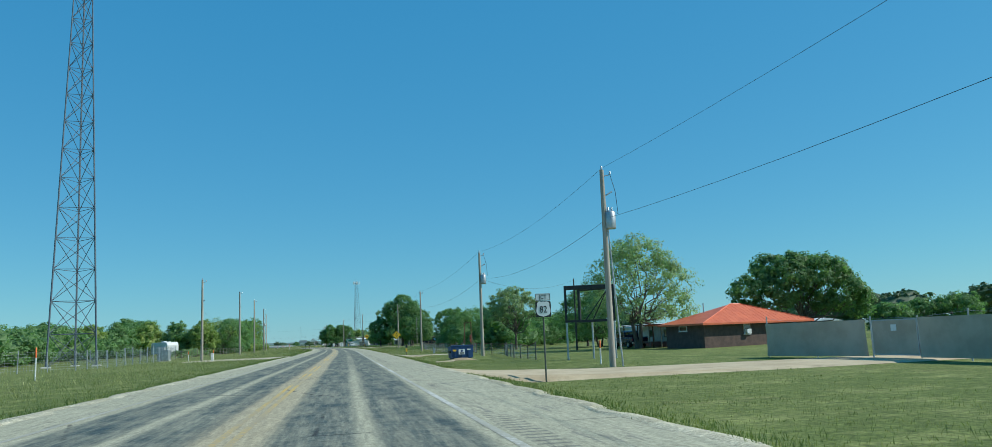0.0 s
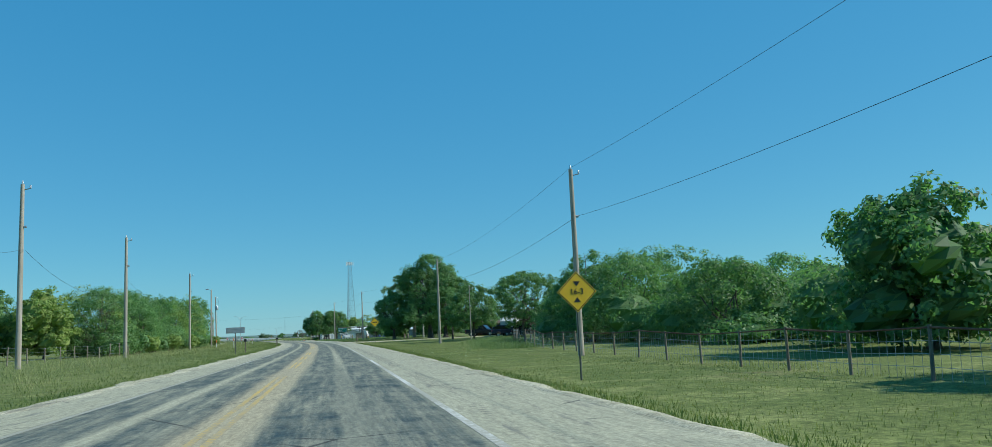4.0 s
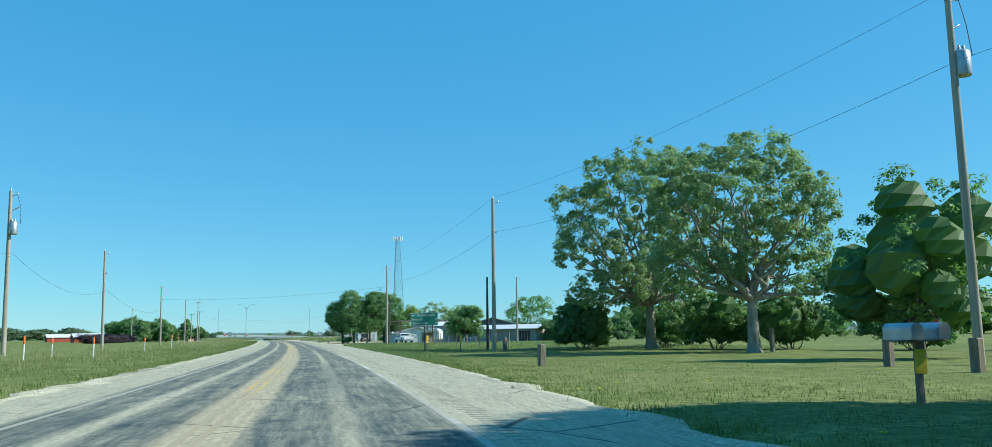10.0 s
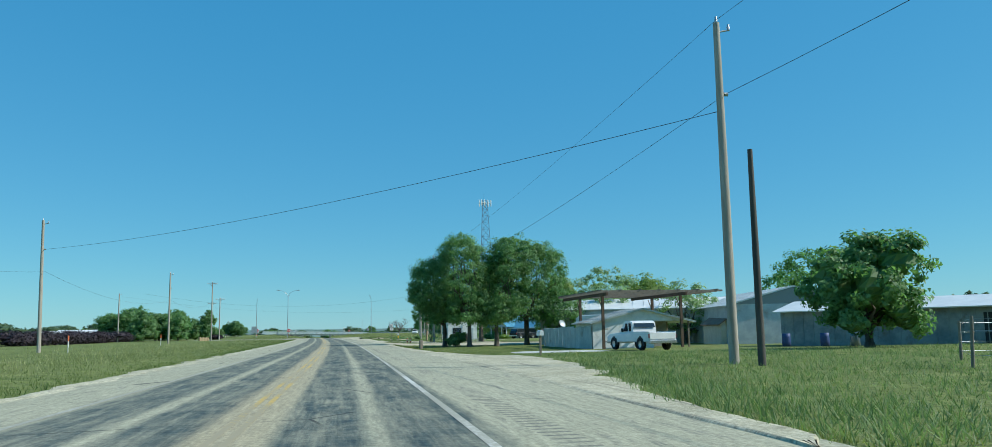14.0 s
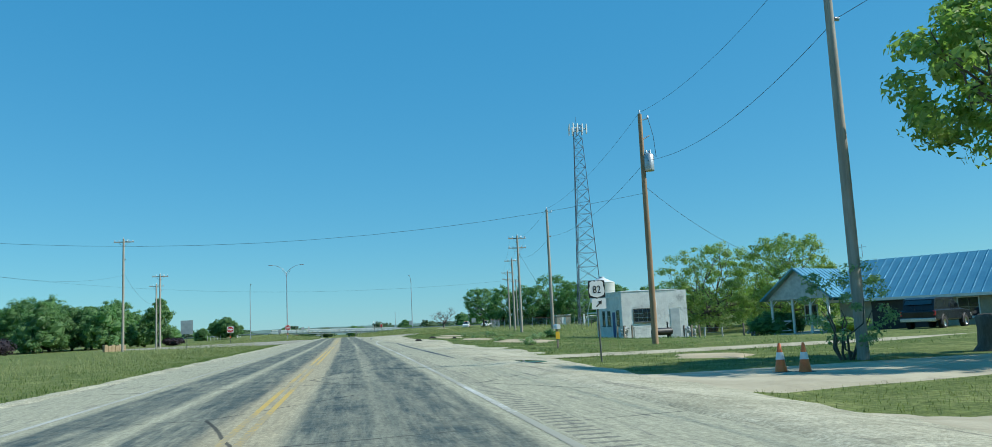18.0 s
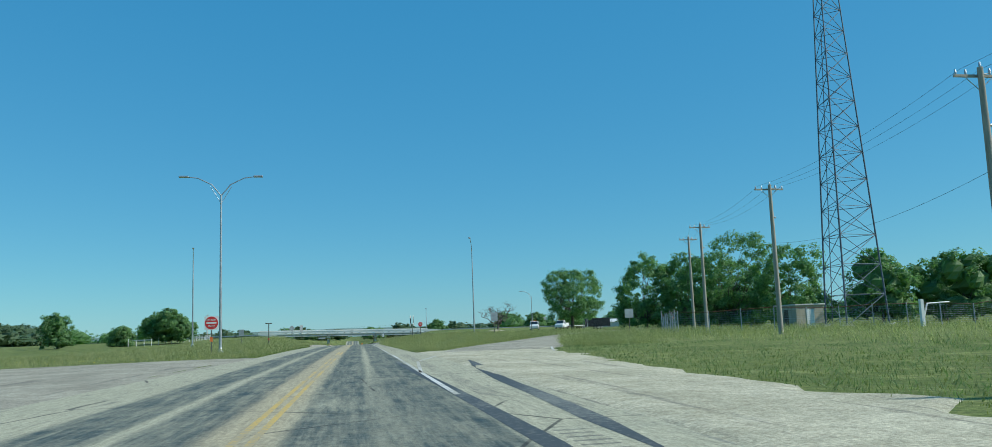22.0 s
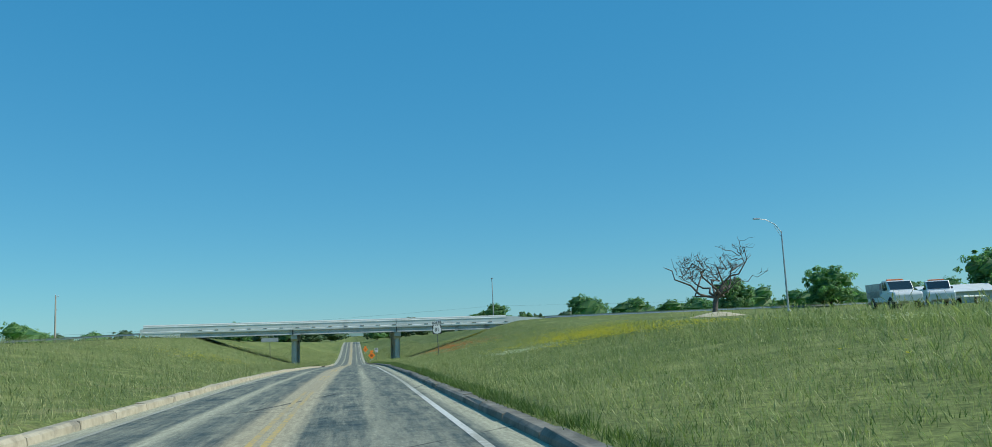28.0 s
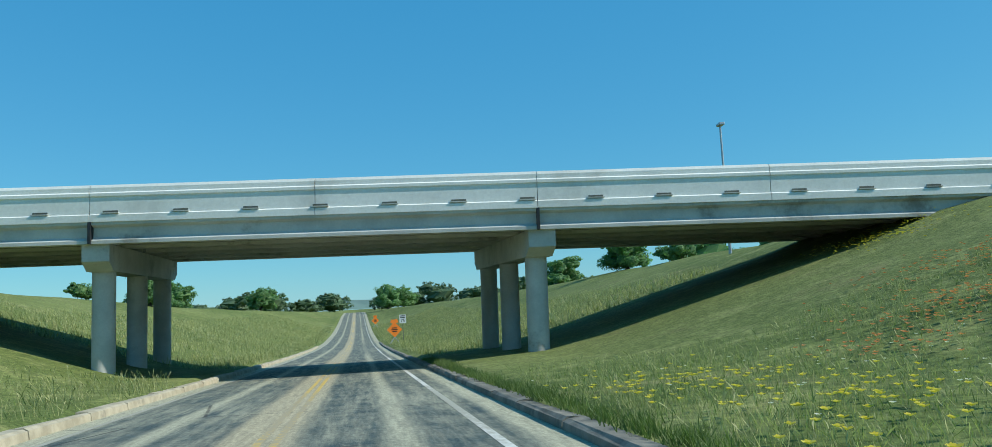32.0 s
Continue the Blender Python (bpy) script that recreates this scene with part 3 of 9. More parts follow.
PETAL_ORANGE = leaf("orange_red_petals", (.58, .17, .07), (.70, .29, .13), .3)
PETAL_WHITE = leaf("white_petals", (.60, .58, .50), (.75, .73, .66), .3)
# blue-green tint paints the air haze over the horizon woods
FAR_WOODS = stuff("far_haze_tinted_woods", (.10, .17, .15), (.14, .22, .19), .95, .02, .2, relief=0)

# ---------------- the land and the road ----------------
def land():
    ss = np.concatenate([np.arange(-100, 640, 5.0), np.arange(640, 900, 2.5), np.arange(900, 1200, 10.0), [1250, 1350, 1500, 1800, 2300, 3000]])
    side = np.array([0, .5, 1.0, 1.8, 2.8, 4, 6, 8, 10, 12.5, 15, 18, 22, 26, 31, 37, 45, 55, 70, 95, 140, 220, 400, 800, 2000])
    v, uv = [], []
    ncol = 2 * len(side)
    for s in ss:
        row = np.concatenate([-(side[::-1] + table(EDGE_L, s)), side + table(EDGE_R, s)])
        x, y = W(np.full(ncol, s), row)
        z = ground_z(np.full(ncol, s), row) - .015
        z = np.where((row > -table(EDGE_L, s) - .01) & (row < table(EDGE_R, s) + .01), table(ROAD_Z, s) - .06, z)
        far = np.clip((np.abs(row) - 60) / 400, 0, 1)
        rough = np.array([noise.noise((a * .05, b * .05, 0)) for a, b in zip(x, y)]) * np.clip((np.abs(row) - 9) / 20, 0, 1)
        z = z + rough * .14 + far * np.array([noise.noise((a * .004, b * .004, 3)) for a, b in zip(x, y)]) * 3
        v += list(zip(x, y, z))
    f = [(i * ncol + c, i * ncol + c + 1, (i + 1) * ncol + c + 1, (i + 1) * ncol + c) for i in range(len(ss) - 1) for c in range(ncol - 1)]
    ob = new("ground", sheet("ground", v, f, GRASS))
    tagged(ob, "rough mown grass verge, lawns and open fields beside the road", "ground", kind="structure")


land()
_v, _f, _uv = strip(-95, 1300, lambda s: (-table(EDGE_L, s), table(EDGE_R, s)), 4, 0, True, 12)
tagged(new("road", sheet("road", _v, _f, ROAD, _uv)), "worn two-lane chip-seal road with dark wheel tracks and pale shoulders", "road", kind="structure")


def marking(name, rows, material, width, label, lift=.004):
    """Painted line through (s, l) points."""
    ss = np.arange(rows[0][0], rows[-1][0] + .1, 3.0)
    ls = np.interp(ss, [a for a, _ in rows], [b for _, b in rows])
    v = []
    for s, l in zip(ss, ls):
        for e in (-width / 2, width / 2):
            x, y = W(s, l + e)
            v.append((float(x), float(y), float(table(ROAD_Z, s)) + lift + .014 * (l > 4.95) + .036 * (s > 593 and l > 4.95)))
    f = [(2 * i, 2 * i + 1, 2 * i + 3, 2 * i + 2) for i in range(len(ss) - 1)]
    tagged(new(name, sheet(name, v, f, material)), label, "road marking", kind="structure")


marking("edge_line_right", [(-90, 2.0), (0, 2.0), (80, 1.75), (160, 1.75), (210, 1.9), (280, 1.75), (335, 1.35), (395, 1.6), (450, 1.95), (485, 2.1), (520, 2.1), (533, 2.5), (543, 3.4), (557, 5.4), (565, 5.9), (580, 7.4), (596, 10.7), (619, 16.4)], WHITE_LINE, .12, "worn white edge line that swings off with the ramp")
marking("edge_line_ramp_gore", [(575, 1.75), (584, 2.3), (590, 3.6), (597, 5.4)], WHITE_LINE, .12, "worn white line at the ramp nose")
marking("edge_line_onward", [(566, 1.75), (590, 1.75), (640, 1.55), (690, 1.3), (730, 1.55), (800, 1.3), (1290, 1.4)], WHITE_LINE, .12, "worn white edge line toward the underpass")
marking("edge_line_left", [(-90, -5.0), (20, -5.0), (90, -4.75), (165, -4.5), (240, -4.4), (290, -4.5), (340, -4.75), (400, -4.9), (490, -5.1), (560, -5.0)], FAINT_LINE, .12, "worn white edge line beside the oncoming lane")
marking("edge_line_left_onward", [(600, -4.8), (640, -4.4), (720, -4.7), (1290, -4.7)], FAINT_LINE, .12, "worn white edge line by the left kerb")
for _o, _n in ((-.11, "centre_line_near"), (.11, "centre_line_far")):
    marking(_n, [(-90, -1.6 + _o), (340, -1.65 + _o), (400, -1.5 + _o), (480, -1.65 + _o), (540, -1.6 + _o), (585, -1.35 + _o), (640, -1.2 + _o), (720, -1.5 + _o), (800, -1.4 + _o), (1290, -1.5 + _o)], YELLOW_LINE, .1, "worn double yellow centre line")


STREAK_DARK = line_paint("smeared_dark_streak", (.055, .062, .064), (.20, .20, .17), .58)


def streak(name, pts, width, label, material=STREAK_DARK):
    """Dark smear on the paving along smoothed (s, l) points."""
    t = np.linspace(0, len(pts) - 1, 8 * (len(pts) - 1) + 1)
    ss, ls = (np.interp(t, range(len(pts)), [p[k] for p in pts]) for k in (0, 1))
    for _ in range(6):
        ss[1:-1], ls[1:-1] = (ss[:-2] + ss[1:-1] + ss[2:]) / 3, (ls[:-2] + ls[1:-1] + ls[2:]) / 3
    x, y = W(ss, ls)
    dx, dy = np.gradient(x), np.gradient(y)
    n = np.hypot(dx, dy)
    w = width / 2 * np.clip(np.minimum(t, t[-1] - t) * 2 + .25, .25, 1)
    v = []
    for i in range(len(t)):
        z = float(table(ROAD_Z, ss[i])) + .0025 + .030 * (ls[i] > table(EDGE_R, ss[i]) - .5)
        for e in (-1, 1):
            v.append((float(x[i] - e * dy[i] / n[i] * w[i]), float(y[i] + e * dx[i] / n[i] * w[i]), z))
    f = [(2 * i, 2 * i + 1, 2 * i + 3, 2 * i + 2) for i in range(len(t) - 1)]
    tagged(new(name, sheet(name, v, f, material)), label, "road mark", kind="structure")


for _p in ([(512.8, -1.2), (513.2, -.5), (514.8, 0), (518.9, .7)], [(511.4, -1.1), (511.8, -.5), (512.5, .2), (513.7, .9), (516.5, 1.6)]):
    streak("tyre_mark", _p, .17, "curved black tyre mark on the worn road")
    streak("tyre_mark", [(_a + .28, _b - .06) for _a, _b in _p], .12, "curved black tyre mark on the worn road")
# two long dark lines across both lanes
for _p in ([(528.2, -7.4), (525.2, -3.1), (523.4, .6), (523.2, 4.1)], [(526.1, -7.2), (523.4, -2.9), (521.8, .5), (520.3, 4.5)]):
    streak("tyre_mark", _p, .26, "long dark mark sweeping across the road")
streak("tyre_mark", [(586, 1.45), (571.2, 1.75), (563.6, 1.85), (556, 1.9)], .3, "dark tyre mark turning toward the slip road")
streak("tyre_mark", [(582.5, 4.2), (569.9, 3.3), (565.5, 3.2), (558, 2.8)], .35, "dark tyre mark turning toward the slip road")
streak("pavement_seam", [(529.4, 3.0), (519, 3.9), (513.5, 3.6), (507, 3.55), (495, 3.6), (480, 3.7)], .22, "dark broken seam along the old paving")
for _p in ([(311.8, 1.9), (311.0, 3.5), (309.9, 4.75)], [(309.7, 1.9), (309.5, 3.1), (309.1, 4.6)], [(168, 1.9), (168.6, 4.1)], [(232, 2.0), (231.2, 4.2)], [(61, 2.1), (61.5, 4.1)], [(128, -6.3), (128.6, -5.0)], [(277, 1.9), (276.2, 4.5)]):
    streak("sealed_crack", _p, .05, "thin dark sealed crack across the shoulder")


PATCHES = []


def patch(name, left, right, material, label, category="ground", lift=.01, step=1.5, cols=7, ragged=.5, seed=1, both=False):
    """Sheet of gravel, paving or dirt on the ground between two side lines of (s, l)."""
    s0, s1 = left[0][0], left[-1][0]
    PATCHES.append((left, right))
    n = max(3, int((s1 - s0) / step) + 1)
    v, uv = [], []
    for i, s in enumerate(np.linspace(s0, s1, n)):
        a, b = table(left, s), table(right, s)
        a += ragged * noise.noise((s * .5, seed, 0)) * (i not in (0, n - 1)) * (both or a > 5.5 or a < -7.5)
        b += ragged * noise.noise((s * .5, seed + 9, 0)) * (i not in (0, n - 1))
        for c in range(cols):
            l = a + (b - a) * c / (cols - 1)
            x, y = W(s, l)
            v.append((float(x), float(y), max(float(ground_z(s, l)), float(table(ROAD_Z, s)) - 5) + (lift + .02 if 0 < c < cols - 1 and 0 < i < n - 1 else -.03)))
            uv.append((l, s))
    f = [(i * cols + c, i * cols + c + 1, (i + 1) * cols + c + 1, (i + 1) * cols + c) for i in range(n - 1) for c in range(cols - 1)]
    return tagged(new(name, sheet(name, v, f, material, uv)), label, category, kind="structure")


# ragged gravel fringe where the shoulders meet the grass
for _i, (_a, _b) in enumerate(((5, 90), (107, 230), (251, 351))):
    _q = [(float(_s), float(table(EDGE_R, _s))) for _s in np.linspace(_a, _b, 8)]
    patch("shoulder_fringe_right", [(_s, _e - .35) for _s, _e in _q], [(_s, _e + .22) for _s, _e in _q], APRON, "loose pale gravel along the edge of the shoulder", step=.7, cols=4, ragged=.75, seed=21 + _i)
for _i, (_a, _b) in enumerate(((5, 102), (113, 300), (300, 550))):
    _q = [(float(_s), float(table(EDGE_L, _s))) for _s in np.linspace(_a, _b, 8)]
    patch("shoulder_fringe_left", [(_s, -_e - .45) for _s, _e in _q], [(_s, -_e + .3) for _s, _e in _q], APRON, "loose pale gravel along the edge of the far shoulder", step=.9, cols=4, ragged=.8, seed=31 + _i, both=True)
# drives and lots on the right
patch("driveway_1", [(31, 4.0), (33, 4.0), (39, 4.0), (41, 4.0)], [(31, 9), (33, 34), (39, 34), (41, 9)], TAN_GRAVEL, "pale caliche driveway into the fenced yard", seed=2)
patch("driveway_2", [(91, 4.0), (106, 4.0)], [(91, 4.3), (95, 5.5), (97.8, 8), (98.8, 14.5), (102, 14.5), (103, 8.5), (106, 4.5)], GRAVEL, "pale gravel driveway to the ranch gate", seed=3, step=.6)
patch("driveway_3", [(231, 4.2), (250, 4.2)], [(231, 4.6), (234.2, 5.6), (235, 12), (235.6, 30), (238.6, 30), (239.3, 10), (241, 7.6), (246, 5.8), (250, 4.8)], GRAVEL, "white gravel driveway to the brick house", seed=4, step=.5)
patch("driveway_left", [(103, -20), (112, -20)], [(103, -6.5), (112, -6.5)], GRAVEL, "pale gravel drive to the fenced yard", seed=5)
patch("roadside_gravel", [(352, 4.5), (600, 3.2)], [(352, 4.6), (362, 5.5), (378, 8.5), (388, 9), (396, 6.6), (404, 5.6), (420, 4.9), (433, 5.5), (447, 6.2), (456, 6.6), (470, 7.2), (484, 8.2), (492, 9.0), (500, 8.2), (513, 7.6), (526, 9), (536, 8), (545, 6.9), (556, 7.6), (569, 8), (587, 9.6), (597, 11), (600, 12)], APRON, "broad pale gravel apron beside the road", cols=12, seed=6, ragged=1.5, step=.7)
for _i, (_a, _b, _c, _d) in enumerate(((503, 517, 10.5, 15), (519, 531, 10, 13), (536, 548, 9, 12.5), (548, 562, 10.5, 15.5), (474, 479, 11, 14))):
    _m = (_a + _b) / 2
    patch("bare_ground", [(_a, (_c + _d) / 2 - .2), (_m, _c), (_b, (_c + _d) / 2 - .2)], [(_a, (_c + _d) / 2 + .2), (_m, _d), (_b, (_c + _d) / 2 + .2)], TAN_GRAVEL, "bare trampled dirt and gravel among the weeds", step=.6, ragged=1.6, seed=41 + _i, both=True)
patch("yard_gravel", [(441, 15), (446, 9.5), (450, 5), (459, 5)], [(441, 17), (446, 30), (452, 36), (459, 22)], GRAVEL, "white gravel yard of the blue-roofed house", seed=7)
patch("yard_gravel_2", [(463, 5), (470, 5)], [(463, 9), (466, 26), (470, 20)], GRAVEL, "gravel drive of the blue-roofed house", seed=8)
patch("yard_walk", [(481, 7), (484, 7)], [(481, 40), (484, 40)], GRAVEL, "narrow pale drive past the block building", seed=9)
patch("parking_slab", [(397, 10), (404, 11)], [(397, 17), (404, 18)], CONCRETE, "concrete slab before the white shed", ragged=.05, seed=10)
patch("ramp_road", [(594, 2.8), (598, 3.9), (602, 5.2), (609.7, 7.6), (616.8, 10.2), (631, 15.5), (657, 24.5), (690, 38), (730, 62)], [(594, 10.5), (600, 12.8), (613, 15.5), (618, 17.1), (630, 20), (657, 30), (690, 46), (730, 74)], PAVING, "pale worn slip road curving away from the junction", "road", lift=.024, ragged=.1, seed=11)
patch("side_road_right", [(660, 2.4), (706, 2.3)], [(660, 2.5), (664.5, 5), (666.5, 12), (667.5, 24), (673.5, 24), (675, 12), (677, 7.6), (681, 5.9), (687, 4.1), (696, 2.9), (706, 2.5)], PAVING, "pale side road at the stop sign", "road", ragged=.15, seed=12, step=.6)
patch("side_road_left", [(658, -6.3), (667, -7.5), (672, -8.6), (680, -7.8), (693, -7.2), (709, -6.0)], [(658, -5.2), (709, -4.9)], PAVING, "pale widened paving across from the stop sign", "road", ragged=.2, seed=13)
patch("ramp_left", [(551, -9), (560, -16), (572, -34), (590, -40), (602, -9)], [(551, -6.8), (602, -5.5)], PAVING, "pale paved turnoff across the road", "road", lift=.018, ragged=.2, seed=14)

# ---------------- kinds of things ----------------
def rand(seed):
    return np.random.RandomState(seed)


def leaves_mesh(name, lobes, count, size, material, seed, fill=.36, clump=.72, per=64, core=0.0):
    """Crown of small leaves in rounded clumps that cover the outside of ellipsoid lobes (x, y, z, rx, ry, rz)."""
    r = rand(seed)
    lo = np.array(lobes, float)
    area = (lo[:, 3] * lo[:, 4] + lo[:, 3] * lo[:, 5] + lo[:, 4] * lo[:, 5])
    nc = max(8, int(count * 1.6) // per)
    m = nc * 5
    pick = r.choice(len(lo), m, p=area / area.sum())
    d = r.normal(size=(m, 3))
    d /= np.linalg.norm(d, axis=1, keepdims=True)
    d[:, 2] = np.where(d[:, 2] < -.8, -d[:, 2] * .6, d[:, 2])
    rad = .80 + .17 * r.rand(m) + .12 * (r.rand(m) < .12)
    c = lo[pick, :3] + d * rad[:, None] * lo[pick, 3:6]
    if len(lo) < 90:
        deep = np.full(m, 9.0)
        for k in range(len(lo)):
            q = np.linalg.norm((c - lo[k, :3]) / lo[k, 3:6], axis=1)
            deep = np.where(pick == k, deep, np.minimum(deep, q))
        order = np.argsort((deep < .74) & (r.rand(m) > fill * .3), kind="stable")[:nc]
    else:
        order = np.arange(nc)
    c, d = c[order], d[order]
    rc = np.repeat(clump * (.55 + .75 * r.rand(nc)), per)[:, None]
    n = nc * per
    e = r.normal(size=(n, 3)) + np.array([0, 0, .2])
    e /= np.linalg.norm(e, axis=1, keepdims=True)
    c = np.repeat(c, per, 0) + e * (.25 + .75 * r.rand(n) ** .6)[:, None] * rc * np.array([1, 1, .7])
    up = e * .8 + np.repeat(d, per, 0) * .55 + r.normal(size=(n, 3)) * .42 + np.array([0, 0, .35])
    up /= np.linalg.norm(up, axis=1, keepdims=True)
    a = np.cross(up, r.normal(size=(n, 3)))
    a /= np.linalg.norm(a, axis=1, keepdims=True) + 1e-9
    b = np.cross(up, a)
    k = size * .55 * (.6 + .8 * r.rand(n))[:, None]
    tip, mid = a * k, b * k * .56
    bend = up * k * .18
    v = np.stack([c - tip * .8 + mid * 1.15, c + tip - bend * .8, c - tip * .8 - mid * 1.15], 1).reshape(-1, 3)
    if core:
        # dense shaded heart of twigs and leaves inside each lobe
        inner = []
        a = np.arange(9) * 2 * math.pi / 9
        for q in lo:
            ring = [np.stack([np.cos(a + i * .35) * math.cos(e0), np.sin(a + i * .35) * math.cos(e0), np.full(9, math.sin(e0))], 1) for i, e0 in enumerate(np.radians([-88, -50, -15, 20, 55, 88]))]
            ring = [q[:3] + g * q[3:6] * core * (.8 + .4 * r.rand(9))[:, None] for g in ring]
            for g, h in zip(ring[:-1], ring[1:]):
                g2, h2 = np.roll(g, -1, 0), np.roll(h, -1, 0)
                inner += [np.stack([g, g2, h2], 1), np.stack([g, h2, h], 1)]
        v = np.concatenate([v, np.concatenate(inner).reshape(-1, 3)])
    f = np.arange(len(v)).reshape(-1, 3)
    return sheet(name, v, f, material)


def limb(shape, r, p0, p1, r0, r1, wob, n=5, seg=4):
    p0, p1 = Vector(p0), Vector(p1)
    pts, L = [], (p1 - p0).length
    for i in range(seg + 1):
        t = i / seg
        j = Vector(r.normal(size=3)) * wob * L * (0 if i in (0, seg) else 1)
        sag = Vector((0, 0, .10 * L * math.sin(math.pi * t)))
        pts.append(p0.lerp(p1, t) + j - sag * .5)
    shape.tube(pts, [r0 + (r1 - r0) * i / seg for i in range(seg + 1)], n, True)


def tree(s, l, height, radius, label, leaf_mat=LEAF_MID, bark=BARK, count=6000, size=.26, seed=1, trunk=.25, base=.28, lobes=7, trunks=1, group="", squash=1.0, fill=.4, m=None, name="tree", lean=(0, 0), shape=None, clump=None, turn=None):
    """Broadleaf tree: tapered trunk with limbs, crown of leaf clumps in uneven lobes. base: where the crown begins."""
    r = rand(seed)
    T = thing(name, m if m is not None else spot(s, l, -.05, r.rand() * 40 if turn is None else turn), label, "tree", group)
    base = base * .5
    z0, zc = height * base, height * (base + 1) / 2
    cz = height * (1 - base) / 2
    count = int(count * 1.25)
    L = [(lean[0] * .5, lean[1] * .5, zc, radius * .74, radius * .74 * squash, cz * .86)]
    for i in range(lobes):
        a = 2 * math.pi * (i + r.rand() * .7) / lobes
        e = (r.rand() - .42) * 1.1
        q = radius * (.50 + .16 * r.rand()) * (1 - .25 * abs(e))
        g = radius * (.36 + .18 * r.rand())
        L.append((q * math.cos(a) + lean[0], q * math.sin(a) * squash + lean[1], zc + e * cz * .75, g, g, g * (.75 + .3 * r.rand()) * min(1.2, cz / radius + .2)))
    L.append((lean[0], lean[1], height - cz * .45, radius * .5, radius * .5, cz * .45))
    for i in range(6):
        a = 2 * math.pi * (i + r.rand() * .8) / 6
        q, g = radius * (.40 + .22 * r.rand()), radius * (.30 + .14 * r.rand())
        L.append((q * math.cos(a) + lean[0] * .7, q * math.sin(a) * squash + lean[1] * .7, z0 + cz * (.30 + .25 * r.rand()), g, g, cz * (.26 + .14 * r.rand())))
    if base < .08:
        for i in range(5):
            a = 2 * math.pi * (i + r.rand() * .6) / 5
            g = radius * (.38 + .14 * r.rand())
            L.append((radius * .52 * math.cos(a), radius * .52 * math.sin(a) * squash, height * (.20 + .06 * r.rand()), g, g, height * .20))
    L = [(q[0], q[1], min(q[2], height - q[5]), *q[3:]) for q in L]
    if shape:
        L = []
        for q in shape:
            L.append(q)
            for i in range(3):
                a = 2 * math.pi * (i + r.rand()) / 3
                g = .42 + .14 * r.rand()
                L.append((q[0] + math.cos(a) * q[3] * .68, q[1] + math.sin(a) * q[4] * .68, q[2] + (r.rand() - .4) * q[5] * .9, q[3] * g, q[4] * g, q[5] * g))
    wood = Shape()
    for k in range(trunks):
        a0 = r.rand() * 6.28
        off = (0, 0) if trunks == 1 else (.35 * math.cos(a0 + k * 2.1), .35 * math.sin(a0 + k * 2.1))
        fork = (off[0] * 2 + lean[0] * .3, off[1] * 2 + lean[1] * .3, z0 * 1.0 + .25 * cz)
        wood.tube([(off[0] * .6, off[1] * .6, -.15), (off[0] * .8, off[1] * .8, .35), (off[0], off[1], z0 * .5), fork], [trunk * 1.5, trunk * 1.05, trunk * .9, trunk * .68], 9)
        for j, q in enumerate(L):
            if j % trunks == k or trunks == 1:
                limb(wood, r, fork if j else (fork[0], fork[1], fork[2] * .9), q[:3], trunk * .45, trunk * .08, .07)
                for _ in range(2 if count > 9000 else 0):
                    d = Vector(r.normal(size=3)).normalized()
                    limb(wood, r, Vector(q[:3]).lerp(Vector(fork), .35), (q[0] + d.x * q[3] * .8, q[1] + d.y * q[4] * .8, q[2] + abs(d.z) * q[5] * .8), trunk * .2, .015, .08, 5, 4)
    part("trunk", wood, bark, T)
    part("crown", leaves_mesh("crown", L, count, size, leaf_mat, seed + 50, fill * .8, clump or .36 + .095 * radius, 64, .58 if count < 7000 and leaf_mat is not LEAF_PALE and not shape else 0), leaf_mat, T)
    return T


def bush(s, l, height, radius, label, leaf_mat=LEAF_MID, count=1500, size=.16, seed=1, group="", long=1.0, category="bush", name="bush", m=None):
    r = rand(seed)
    T = thing(name, m if m is not None else spot(s, l, -.05), label, category, group)
    L = [(0, 0, height * .45, radius * .7, radius * .7 * long, height * .45)]
    for i in range(5):
        a = 2 * math.pi * (i + r.rand()) / 5
        L.append((radius * .55 * math.cos(a), radius * .55 * long * math.sin(a), height * (.3 + .35 * r.rand()), radius * .45, radius * .45 * long, height * .35))
    wood = Shape()
    for q in L:
        limb(wood, r, (q[0] * .2, q[1] * .2, -.05), q[:3], .05, .012, .06, 5, 4)
    part("stem", wood, BARK, T)
    part("foliage", leaves_mesh("foliage", L, count, size, leaf_mat, seed + 70, .35, .18 + .08 * radius, 64, .7 if leaf_mat is not LEAF_PALE else 0), leaf_mat, T)
    return T


def wood_row(name, pts, label, leaf_mat, per, size, seed, category="tree row"):
    """A hedge-like wood too dense to count: leaf clumps along points (s, l, height, radius)."""
    L = []
    r = rand(seed)
    for s, l, h, q in pts:
        x, y = W(s, l)
        z = float(ground_z(s, l))
        L.append((float(x), float(y), z + h * .45, q, q, h * .5))
        L.append((float(x) + r.normal() * q * .5, float(y) + r.normal() * q * .5, z + h * .72, q * .6, q * .6, h * .3))
    me = leaves_mesh(name, L, int(per * 1.2) * len(pts), size * 1.25, leaf_mat, seed, .3, 1.0, 22, .75)
    return tagged(new(name, me), label, category, kind="stuff")


